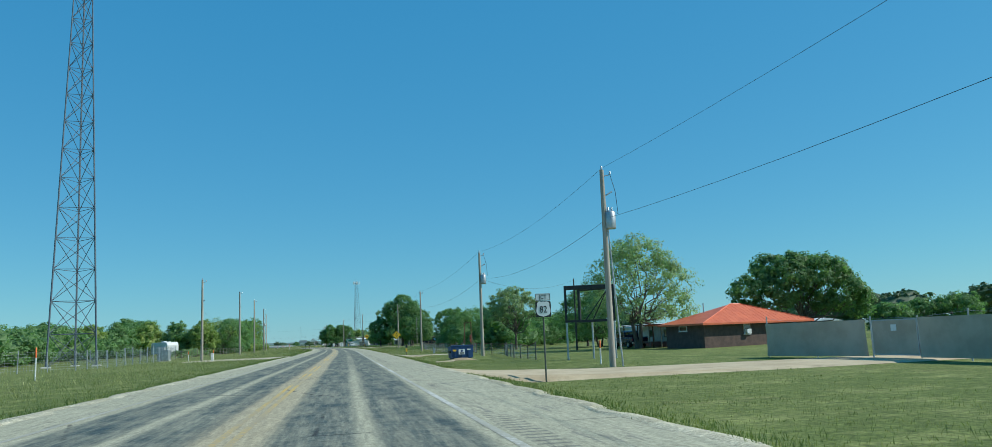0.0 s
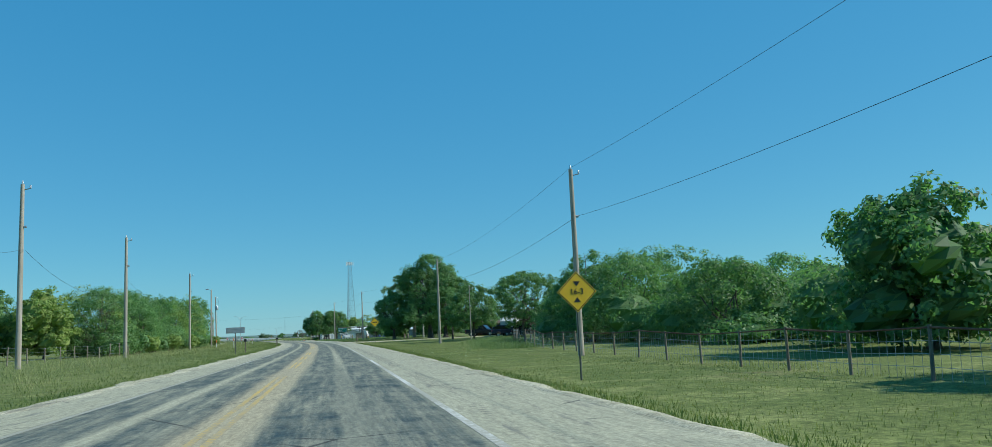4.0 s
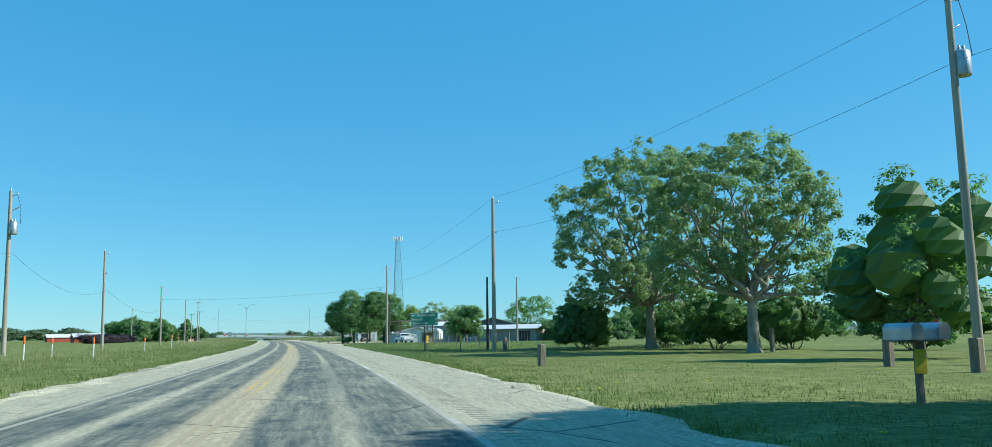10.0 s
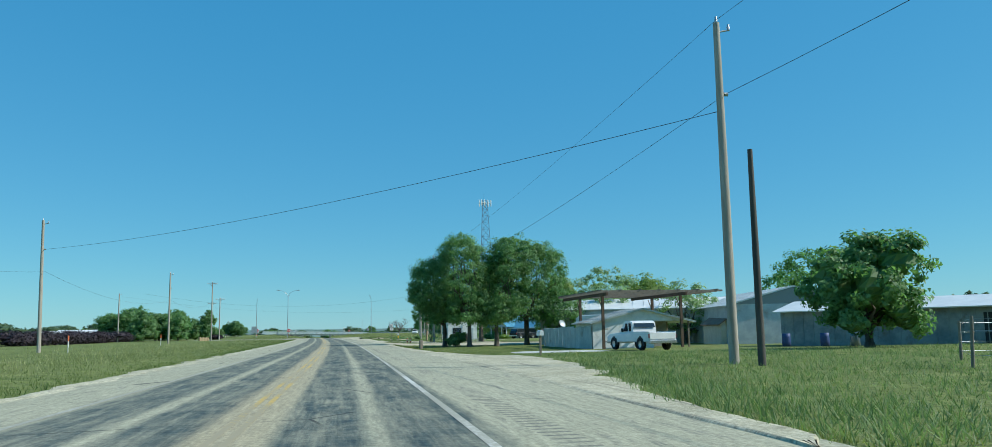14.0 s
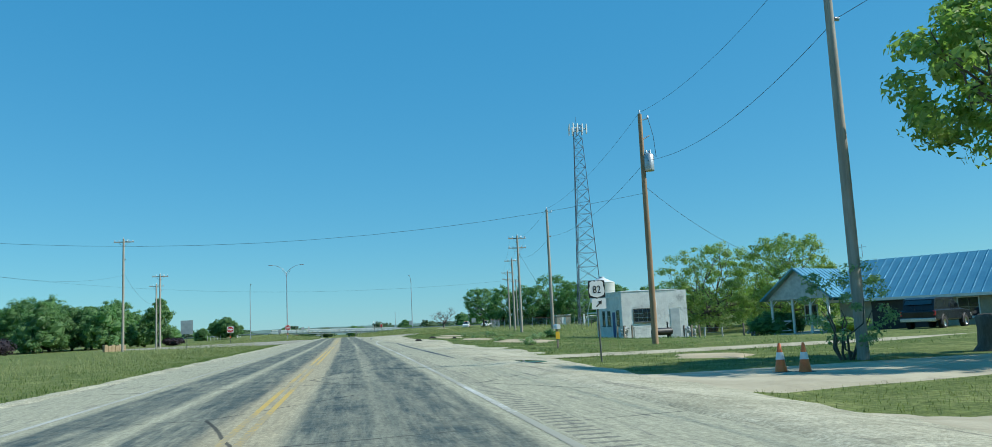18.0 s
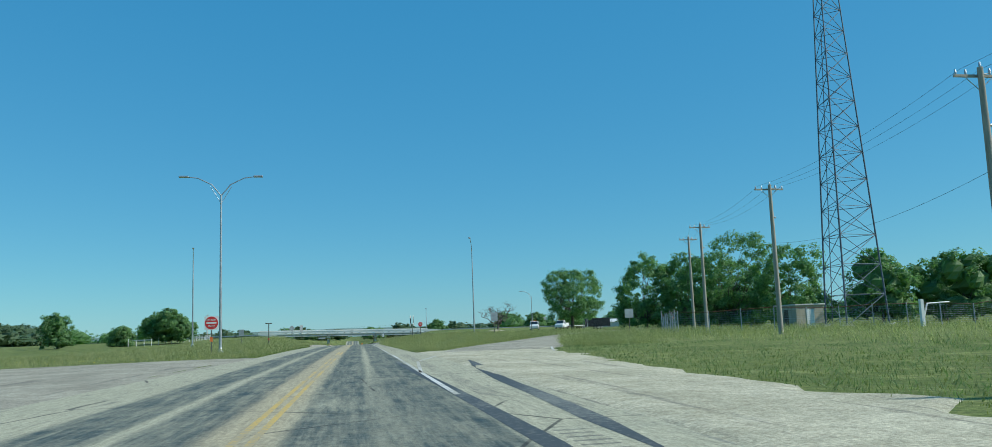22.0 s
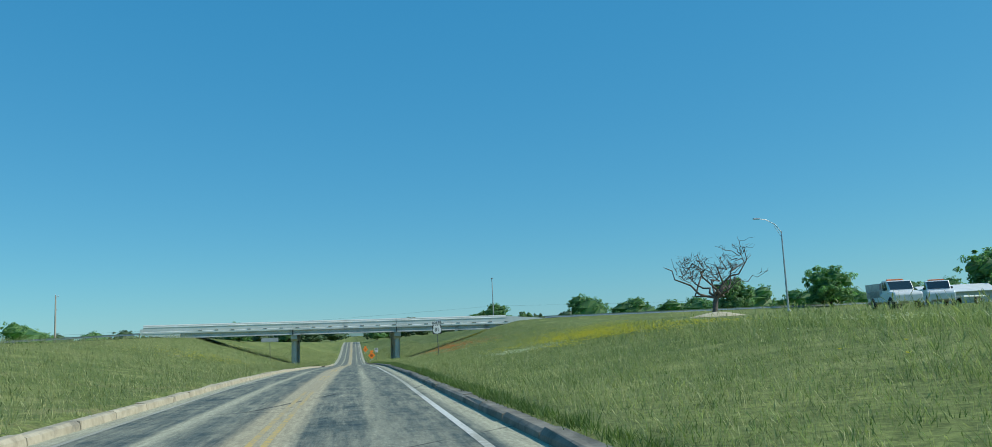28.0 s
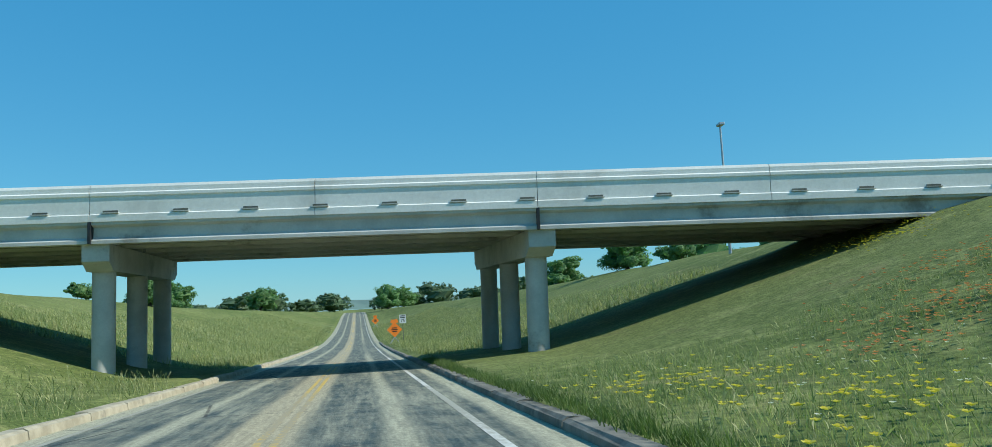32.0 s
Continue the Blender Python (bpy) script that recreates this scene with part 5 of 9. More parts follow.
for (_s, _l, _h, _a, _t), (_s2, _l2, _h2, _a2, _t2) in zip(POLES_R[:-1], POLES_R[1:]):
    wire(top_of(_s, _l, _h, 0, .1), top_of(_s2, _l2, _h2, 0, .1), .7)
    wire(top_of(_s, _l, _h, .2, -2.6), top_of(_s2, _l2, _h2, .2, -2.6), .9, r=.009)
wire(top_of(-30, 13.6, 10.5, 0, .1), top_of(41.4, 13.6, 10.5, 0, .1), .8)
wire(top_of(-30, 13.6, 10.5, .2, -2.6), top_of(41.4, 13.6, 10.5, .2, -2.6), 1.0, r=.009)
utility_pole(-30, 13.6, 10.5, "tall weathered wooden utility pole on the verge")
POLES_RAMP = [(555.8, 22.6, 13.0, 2), (580.9, 27, 11.9, 1), (609.2, 31.9, 11.7, 1), (634.3, 36.9, 11.8, 1), (650.1, 42.1, 12.1, 1)]
for _s, _l, _h, _a in POLES_RAMP:
    utility_pole(_s, _l, _h, "wooden utility pole with crossarm beside the slip road", _a, False, r=.17)
for (_s, _l, _h, _a), (_s2, _l2, _h2, _a2) in zip(POLES_RAMP[:-1], POLES_RAMP[1:]):
    for _x in (-1.0, 0, 1.0):
        wire(top_of(_s, _l, _h, _x, -.1), top_of(_s2, _l2, _h2, _x, -.1), .6)
    wire(top_of(_s, _l, _h, 0, -4.6), top_of(_s2, _l2, _h2, 0, -4.6), .8, r=.009)
wire(top_of(525.5, 19, 12.4, 0, .1), top_of(555.8, 22.6, 13.0, 0, -.2), .6)
wire(top_of(525.5, 19, 12.4, .2, -2.6), top_of(555.8, 22.6, 13.0, 0, -3.0), .7, r=.009)
POLES_L = [(108.2, -17.6, 10.2), (153.4, -18.2, 11.2), (179.6, -18.0, 11.0), (230.2, -19.4, 11.4), (313.2, -21.5, 12.0), (353.2, -23.1, 11.6), (427, -26.1, 11.8), (496.3, -27.5, 12.1), (560.5, -28.1, 14.4), (586.7, -29, 11.7)]
for _i, (_s, _l, _h) in enumerate(POLES_L):
    utility_pole(_s, _l, _h, "weathered wooden utility pole across the road", 1 if _s > 550 else 0, _i in (4,), lean=-1.0 if _i in (4, 5, 6) else 0)
for (_s, _l, _h), (_s2, _l2, _h2) in zip(POLES_L[:-1], POLES_L[1:]):
    wire(top_of(_s, _l, _h, .2, -4.0 if _s < 180 else -4.6), top_of(_s2, _l2, _h2, .2, -4.0 if _s < 150 else -4.6), 1.5, r=.009)
utility_pole(277.9, -20.5, 11.8, "wooden pole with a street lamp head", lamp=True)
utility_pole(603, -33, 11.2, "weathered wooden utility pole across the road", 1)
utility_pole(209.8, 19.3, 7.4, "thin pale pole in the lawn", r=.06)
utility_pole(315.3, 14.4, 6.2, "dark tarred pole in the weeds", dark=True, lamp=False, r=.105)
utility_pole(372.1, 12.9, 7.1, "dark tarred pole beside the taller pole", dark=True, r=.11)
utility_pole(372.3, 33, 10.3, "wooden utility pole behind the field fence")
utility_pole(381.2, 51.7, 10.0, "wooden utility pole behind the field fence")
utility_pole(395, 50, 9.5, "wooden utility pole by the old sheds", transformer=True)
utility_pole(91, 25.8, 8.2, "dark wooden pole by the mobile home", dark=True, r=.1)
wire(top_of(82.3, 13.5, 10.5, 0, -2.6), top_of(91, 25.8, 8.2, 0, -.2), 1.0, r=.009)
wire(top_of(490.5, 15.7, 12.6, 0, -4.0), top_of(503, 33, 5.0), 1.2, r=.009)
wire((*map(float, W(490.5, 15.7)), 7.9), (*map(float, W(495.7, -31.3)), 8.46), 2.17, "black cable crossing over the road", r=.009)
wire((*map(float, W(555.8, 22.6)), 7.02), (*map(float, W(564.9, -50.3)), 11.3), 2.17, "black cable crossing over the road", r=.009)
utility_pole(564.9, -50.3, 12.0, "weathered wooden utility pole behind the trees across the road")
wire(top_of(373.6, 12.7, 12.0, 0, -3.2), top_of(427, -26.1, 11.8, 0, -2.6), .7, "thin cable crossing over the road", r=.012)
# guys of the heavy corner pole
for _dx, _dy in ((5, -4), (6.5, 1.5)):
    wire(top_of(555.8, 22.6, 13, 0, -2.2), top_of(555.8 + _dy, 22.6 + _dx, .1), 0, "steel guy wire of the corner pole", r=.014, name="guy_wire")


def street_light(s, l, height, label, arms, turn):
    """Tapered steel column with curved arms and flat lamp heads."""
    T = thing("street_lamp", spot(s, l, -.05, turn), label, "street lamp", "highway street lamps")
    part("base_flange", Shape().lathe([(.001, 0), (.28, 0), (.28, .08), (.18, .3), (.13, .5)], 12), STEEL, T)
    part("column", Shape().tube([(0, 0, 0), (0, 0, height * .5), (0, 0, height)], [.13, .105, .075], 10), STEEL, T)
    for k in range(arms):
        q = -1 if k == 0 else 1
        a = part("arm", Shape().tube([(0, 0, height - .1), (q * .8, 0, height + .9), (q * 2.0, 0, height + 1.5), (q * 3.2, 0, height + 1.65)], [.055, .05, .045, .04], 7).tube([(0, 0, height - .8), (q * .9, 0, height + .7)], .025, 5), STEEL, T)
        part("lamp_head", Shape().box(q * 3.2 - .42, -.16, height + 1.55, q * 3.2 + .42, .16, height + 1.72, .05), STEEL, a)
    return T


street_light(625.4, -12.0, 14.0, "tall galvanised street lamp with two arms", 2, 0)
street_light(686.8, -25.9, 13.6, "tall galvanised street lamp with one arm turned away", 1, 100)
street_light(687, 19.0, 14.6, "tall galvanised street lamp with one arm along the road", 1, 76)
street_light(795, 52.5, 10.0, "galvanised street lamp beside the far highway", 1, 0)
_T = thing("light_mast", pose(-53.1, 850.9, -1.0), "slim grey light mast behind the bridge", "street lamp")
part("column", Shape().tube([(0, 0, 0), (0, 0, 10.3)], [.12, .07], 8), STEEL, _T)
part("lamp_head", Shape().box(-.2, -.5, 10.2, .2, .3, 10.4, .04), STEEL, _T)
utility_pole(859, -52.5, 9.0, "far wooden utility pole past the highway")
wire((-53, 852, 4.2), (60, 862, 3.2), .6, r=.012)
wire((-53, 852, 4.2), (-150, 862, 3.0), .6, r=.012)

lattice_tower(spot(104.5, -31.4, 0, 12), 62, 5.2, .9, 20, "tall grey three-legged lattice radio tower", TOWER_STEEL)
lattice_tower(pose(8.2, 642.8, 0, 0, 0, 25), 48.5, 7.0, 2.0, 17, "blue-grey lattice tower with white antenna panels", TOWER_STEEL, True)

# ---------------- the highway bridge ----------------
def bridge():
    y0, y1, zt = 823.0, 835.4, 2.36
    T = thing("overpass_bridge", pose(-76, 829, -4.23, 0, 1.17, 0), "pale concrete highway overpass on round columns", "bridge")
    off = Matrix.Translation((76, -829, 4.4))
    at = lambda: off
    x0, x1, pl, pr = -101.0, -52.0, -84.2, -68.6
    part("deck", Shape().box(x0, y0 + .25, 1.08, x1, y1 - .25, 1.32), CONCRETE, T, at=off)
    spans = [(x0, pl), (pl, pr), (pr, x1)]
    for a, b in spans:
        for k in range(6):
            y = y0 + .35 + k * (y1 - y0 - .7) / 5
            w = .2
            prof = [(y - w * 1.5, 1.08), (y + w * 1.5, 1.08), (y + w * 1.5, .96), (y + w * .6, .88), (y + w * .6, .52), (y + w * 1.4, .42), (y + w * 1.4, .30), (y - w * 1.4, .30), (y - w * 1.4, .42), (y - w * .6, .52), (y - w * .6, .88), (y - w * 1.5, .96)]
            part("girder", Shape().prism(prof, a + .06, b - .06, "x"), CONCRETE, T, at=off)
    for y, q, nm in ((y0, 1, "parapet"), (y1, -1, "parapet")):
        seg = [x0 - 5.5, -92.7, pl, -76.4, pr, -60.3, x1]
        for a, b in zip(seg[:-1], seg[1:]):
            prof = [(y, 1.06), (y, 1.30), (y + q * .05, 1.33), (y + q * .05, 1.92), (y + q * .01, 1.96), (y + q * .01, 2.06), (y + q * .06, 2.10), (y + q * .06, 2.26), (y + q * .10, zt), (y + q * .32, zt), (y + q * .36, 1.32), (y + q * .36, 1.06)]
            part(nm, Shape().prism(prof, a + .012, b - .012, "x"), CONCRETE_WHITE, T, at=off)
        part("wing_wall", Shape().prism([(x1 + .02, .2), (x1 + 6, .9), (x1 + 6, 1.75), (x1 + .02, 2.22)], y + q * .04, y + q * .34, "y"), CONCRETE_WHITE, T, at=off)
        part("wing_wall", Shape().prism([(x0 - .02, .2), (x0 - 6, .9), (x0 - 6, 1.75), (x0 - .02, 2.22)], y + q * .04, y + q * .34, "y"), CONCRETE_WHITE, T, at=off)
    for k in range(20):
        x = x0 + 3 + k * 2.42
        part("drain_slot", Shape().box(x - .26, y0 + .03, 1.38, x + .26, y0 + .07, 1.445), SIGN_POST, T, at=off)
        part("drain_lip", Shape().box(x - .3, y0 - .03, 1.345, x + .3, y0 + .05, 1.375), CONCRETE, T, at=off)
    for x in (pl, pr):
        skew = Matrix.Translation((x, y0 + 1, 0)) @ Matrix(((1, -.165, 0, 0), (0, 1, 0, 0), (0, 0, 1, 0), (0, 0, 0, 1))) @ Matrix.Translation((-x, -y0 - 1, 0))
        cap_shape = Shape().prism([(y0 + .25, .30), (y1 - .25, .30), (y1 - .25, -.30), (y1 - .8, -.62), (y0 + .8, -.62), (y0 + .25, -.30)], x - .48, x + .48, "x")
        cap_shape.v = [tuple(skew @ Vector(q)) for q in cap_shape.v]
        part("pier_cap", cap_shape, CONCRETE, T, at=off)
        for y in (y0 + 1.35, (y0 + y1) / 2, y1 - 1.35):
            cx = x - .165 * (y - y0 - 1)
            part("column", Shape().tube([(cx, y, -6.2), (cx, y, -.6)], .40, 24), CONCRETE, T, at=off)
        part("joint_strip", Shape().box(x - .05, y0 - .004, .30, x + .05, y0 + .3, 1.06), BLACK, T, at=off)
    for x, q in ((x0, -1), (x1, 1)):
        part("abutment", Shape().box(min(x, x + q * 1.4), y0 + .2, -1.6, max(x, x + q * 1.4), y1 - .2, .29, .03), CONCRETE, T, at=off)
        part("abutment_seat", Shape().box(min(x - q * .5, x), y0 + .1, -.5, max(x - q * .5, x), y1 - .1, .28, .03), CONCRETE, T, at=off)
        n = 6
        part("riprap_slope", Shape().add([(x - q * .5, y0 + .4, -.45), (x - q * .5, y1 - .4, -.45), (x - q * 13.2, y1 - .4, -4.12), (x - q * 13.2, y0 + .4, -4.12)], [(0, 1, 2, 3)]), CONCRETE, T, at=off)
    g = thing("highway_deck_road", pose(0, 0, 0), "grey highway running over the bridge", "road", kind="structure")
    v = [(x, y, 1.33 - .005 * max(abs(x + 76) - 40, 0)) for x in (-400, -116, x0, x1, -36, 260) for y in (y0 + .4, y1 - .4)]
    me = sheet("highway_surface", v, [(2 * i, 2 * i + 1, 2 * i + 3, 2 * i + 2) for i in range(5)], CONCRETE)
    part("surface", me, None, g)


bridge()


def guard_rail(x0, x1, y, z0, z1):
    T = thing("guard_rail", pose(x0, y, z0), "galvanised guard rail on timber posts by the highway", "guard rail", "highway guard rails")
    n = int(abs(x1 - x0) / 2)
    L, D = x1 - x0, z1 - z0
    a = math.degrees(math.atan2(D, abs(L)))
    prof = [(-.03, .45), (.03, .50), (.03, .56), (-.02, .60), (.03, .64), (.03, .70), (-.03, .75), (-.06, .75), (-.03, .60), (-.06, .45)]
    part("rail", Shape().prism(prof, 0, L, "x"), STEEL, T, at=pose(0, 0, 0, 0, -a if L > 0 else a, 0))
    for i in range(n + 1):
        part("post", Shape().box(L * i / n - .08, .03, D * i / n - .4, L * i / n + .08, .2, D * i / n + .72, .01), FENCE_WOOD, T)


guard_rail(-46, 14, 823.1, .88, .50)
guard_rail(-107, -150, 823.1, 1.28, .95)


def kerb_run(s0, s1, l_of, label, material, rise=.17):
    """Kerb stones end to end along the road."""
    T = thing("kerb", pose(*[float(q) for q in W(s0, l_of(s0))], float(table(ROAD_Z, s0))), label, "kerb", kind="structure")
    inv = T.matrix_basis.inverted()
    r = rand(5)
    s = s0
    while s < s1:
        step = 2.4 + .7 * r.rand()
        g = Shape()
        a, b = [], []
        for q in (s + .02, s + step - .02):
            l = l_of(q)
            z = float(table(ROAD_Z, q))
            for w, h in ((-.16, -.1), (-.13, rise - .04), (-.06, rise), (.14, rise), (.16, -.1)):
                w2 = w if l > 0 else -w
                x, y = W(q, l + w2)
                p = inv @ Vector((float(x), float(y), z + h + (r.normal() * .012 if h > 0 else 0)))
                (a if q < s + 1 else b).append(p)
        g.add(a + b, [(0, 1, 2, 3, 4), (9, 8, 7, 6, 5)] + [(i, 5 + i, 5 + (i + 1) % 5, (i + 1) % 5) for i in range(5)])
        part("kerb_stone", g, material, T)
        s += step


kerb_run(703, 900, lambda s: 2.25, "dirty weathered concrete kerb under the bank grass, shade in its colour", KERB_DIRT_SHADE, .13)
kerb_run(707, 900, lambda s: -5.35, "broken pale concrete kerb beside the oncoming lane", KERB)

# ---------------- road signs and markers ----------------
route_sign(31, 7.5, "82", "JCT", 2.75, "white route shield sign with a junction plate", .61)


def clearance_symbol(d, size):
    lettering("16-3", size * .30, d, pose(0, -.062, 0), SIGN_BLACK, "clearance_figure", .9)
    for z in (.36, -.36):
        part("arrow_mark", outline_plate([(-.13 * size, z * size), (.13 * size, z * size), (0, z * size * .52)], -.061, -.056), SIGN_BLACK, d)


def lowboy_symbol(d, size):
    q = size
    part("lorry_symbol", outline_plate([(-.40 * q, .0), (-.40 * q, .05 * q), (-.22 * q, .05 * q), (-.20 * q, .10 * q), (-.08 * q, .10 * q), (-.08 * q, .05 * q), (.0, .05 * q), (.0, .09 * q), (.40 * q, .09 * q), (.40 * q, .0), (.30 * q, -.04 * q), (-.05 * q, -.04 * q), (-.3 * q, -.03 * q)], -.061, -.056), SIGN_BLACK, d)
    for x in (-.3, -.12, .22, .32):
        part("wheel_symbol", Shape().tube([(x * q, -.061, -.045 * q), (x * q, -.056, -.045 * q)], .045 * q, 10), SIGN_BLACK, d)


diamond_sign(124.6, 7.6, 2.75, .92, "yellow diamond low-clearance sign", SIGN_YELLOW, clearance_symbol)
diamond_sign(225.2, 7.6, 3.15, .95, "yellow diamond sign with a black low-loader symbol", SIGN_YELLOW, lowboy_symbol)


def guide_sign():
    T = thing("guide_sign", spot(317.3, 9.4, 0, 0) @ pose(0, 0, 0, 0, -1.5, 0), "green destination sign with white words on one post", "road sign")
    part("post", Shape().box(-.05, -.03, -.3, .05, .06, 3.3, .01), SIGN_POST, T)
    p = part("panel", outline_plate(rounded(2.34, 1.12, .06), -.06, -.04), SIGN_GREEN, T, at=pose(0, 0, 2.62))
    part("border", frame_ring(2.28, 1.06, .02, -.066, -.061), SIGN_WHITE, p)
    part("arrow", arrow_shape(.26, 180, -.066, -.93, .33), SIGN_WHITE, p)
    for z in (-.02, -.36):
        part("arrow", arrow_shape(.26, 45, -.066, .96, z), SIGN_WHITE, p)
    for text, x, z in (("Wichita Falls", .14, .33), ("Nocona", -.60, .0), ("Gainesville", -.37, -.34)):
        lettering(text, .30, p, pose(x, -.066, z), SIGN_WHITE, "destination")


guide_sign()
route_sign(477, 8.5, "82", "", 2.55, "white route shield sign with an arrow plate below", .62, arrow=True, lean=-1)
route_sign(771.4, 6.9, "81", "NORTH", 2.35, "white route shield sign with a north plate", .76, lean=-2)


def plain_back(s, l, height, w, h, label, turn=0, posts=1, green=False):
    T = thing("sign_back", spot(s, l, 0, turn), label, "road sign")
    for k in range(posts):
        sign_post(T, height + h * .45, .04, x=0 if posts == 1 else (-w * .3, w * .3)[k])
    p = part("panel", outline_plate(rounded(w, h, .04), -.05, -.035), SIGN_BACK, T, at=pose(0, 0, height))
    for z in (-.25, .25):
        part("stiffener", Shape().box(-w * .48, -.062, z * h - .025, w * .48, -.051, z * h + .025), SIGN_BACK, p)
    part("face", outline_plate(rounded(w, h, .04), -.034, -.03), SIGN_GREEN if green else SIGN_WHITE, p)
    return T


plain_back(173.6, -7.9, 2.0, 1.55, .5, "dull metal back of a town sign on one post", green=True)
plain_back(636, 28.8, 2.3, .95, .95, "bare metal back of a square road sign")
plain_back(641, 14.8, 2.5, .78, .95, "grey-green back of a tall road sign", green=True)
plain_back(538, -16.5, 2.4, 1.2, 1.4, "bare metal back of a road sign in the verge")
plain_back(680, -17.6, 1.9, .75, .95, "small pale road sign on the island")
plain_back(722, -11.3, 2.9, .6, 1.3, "stacked metal sign backs by the slip road", 20)
plain_back(805, -10.3, 2.75, 2.0, .45, "long low bare sign back by the underpass", 4)
plain_back(838, 66, 3.0, 1.5, 1.0, "small green sign by the far highway", green=True)
_T = thing("sign_back", spot(722, -13.1, 0, 8), "bare metal back of a diamond warning sign", "road sign")
sign_post(_T, 3.0)
part("panel", outline_plate([(0, .64), (-.64, 0), (0, -.64), (.64, 0)], -.055, -.04), SIGN_BACK, _T, at=pose(0, 0, 2.7))


def no_entry(s, l, label, height=2.45, q=1.06):
    T = thing("no_entry_sign", spot(s, l), label, "road sign", "do not enter signs")
    sign_post(T, height + .3, .04)
    b = part("blank", outline_plate(rounded(q, q, .04), -.055, -.04), SIGN_WHITE, T, at=pose(0, 0, height))
    d = part("disc", Shape().tube([(0, -.062, 0), (0, -.056, 0)], q * .47, 28), SIGN_RED, b)
    part("bar", Shape().box(-q * .36, -.068, -.06, q * .36, -.063, .06), SIGN_WHITE, d)
    lettering("DO NOT", q * .19, d, pose(0, -.066, q * .21), SIGN_WHITE, "word", .9)
    lettering("ENTER", q * .19, d, pose(0, -.066, -q * .23), SIGN_WHITE, "word", .9)
    part("lower_marker", Shape().box(-.1, -.055, 1.0 - height, .1, -.045, 1.35 - height), ORANGE, b)


no_entry(617.5, -11.4, "red and white do-not-enter sign on the island")
no_entry(598, -19.8, "red and white do-not-enter sign by the turnoff")


def stop_sign():
    T = thing("stop_sign", spot(692, 10.4), "red octagonal stop sign on a dark post", "road sign")
    sign_post(T, 2.7, .04)
    q = .41
    oct_ = [(q * math.cos(radians(22.5 + 45 * k)), q * math.sin(radians(22.5 + 45 * k))) for k in range(8)]
    b = part("rim", outline_plate(oct_, -.055, -.04), SIGN_WHITE, T, at=pose(0, 0, 2.35))
    d = part("face", outline_plate([(x * .94, z * .94) for x, z in oct_], -.062, -.056), SIGN_RED, b)
    lettering("STOP", .34, d, pose(0, -.066, 0), SIGN_WHITE, "word", .8)


stop_sign()


def twin_route_signs():
    T = thing("route_sign_assembly", spot(669.4, 7.5, 0, 0), "two stacked route shields with plates on a forked post", "road sign")
    part("post", Shape().tube([(0, 0, -.3), (0, 0, 2.0)], .045, 8), SIGN_POST, T)
    part("fork", Shape().tube([(-.16, .05, 2.3), (-.14, .03, 2.05), (0, 0, 1.95), (.17, .0, 2.05), (.19, -.02, 2.3)], .035, 7), SIGN_POST, T)
    for x, turn, word in ((-.22, 258, "NORTH"), (.2, 260, "SOUTH")):
        leg = part("upright", Shape().tube([(x * .8, 0, 2.25), (x * .8, 0, 3.75)], .03, 6), SIGN_POST, T)
        for z, h, kind in ((3.62, .34, "plate"), (3.06, .66, "shield_blank"), (2.48, .44, "arrow_plate")):
            p = part(kind, outline_plate(rounded(.74, h, .03), -.055, -.04), SIGN_BLACK if kind == "shield_blank" else SIGN_WHITE, leg, at=pose(x, 0, z, 0, 0, turn))
            if kind == "shield_blank":
                pass
            me = None
            if kind == "shield_blank":
                o = part("shield", outline_plate(shield(.72, .72), -.062, -.056), SIGN_WHITE, T, at=pose(x, 0, z, 0, 0, turn))
                lettering("81", .44, o, pose(0, -.068, -.02), SIGN_BLACK, "route_number", .8)
            else:
                part("plate_border", frame_ring(.70, h - .04, .02, -.060, -.056), SIGN_BLACK, T, at=pose(x, 0, z, 0, 0, turn))
                if kind == "plate":
                    lettering(word, .24, T, pose(x, 0, z, 0, 0, turn) @ pose(0, -.06, 0), SIGN_BLACK, "plate_word", .8)
                else:
                    part("arrow", arrow_shape(.34, 0 if x > 0 else 180), SIGN_BLACK, T, at=pose(x, 0, z, 0, 0, turn))


twin_route_signs()


def work_sign(s, l, label, q=1.0, extra=False):
    T = thing("roadworks_sign", spot(s, l, 0, 4), label, "roadworks sign", "orange roadworks signs")
    for x in (-.5, .5):
        part("leg", Shape().tube([(x, -.3, 0), (0, 0, .75)], .03, 6).tube([(x, .5, 0), (0, 0, .75)], .03, 6), STEEL, T)
    part("mast", Shape().tube([(0, 0, .5), (0, 0, 2.2)], .03, 6), STEEL, T)
    d = part("panel", outline_plate([(0, .8 * q), (-.8 * q, 0), (0, -.8 * q), (.8 * q, 0)], -.05, -.03), SIGN_ORANGE, T, at=pose(0, 0, 1.45))
    for z, w in ((.18, .45), (0, .6), (-.18, .45)):
        part("text_bar", Shape().box(-w * .55 * q, -.056, z - .05, w * .55 * q, -.051, z + .05), SIGN_BLACK, d)
    for x, a in ((-.3, 30), (0, 0), (.3, -30)):
        part("flag", outline_plate([(-.15, 0), (.15, 0), (.19, .38), (-.19, .34)], -.01, .0), SIGN_ORANGE, T, at=pose(x, 0, 2.15, 0, a, 0))


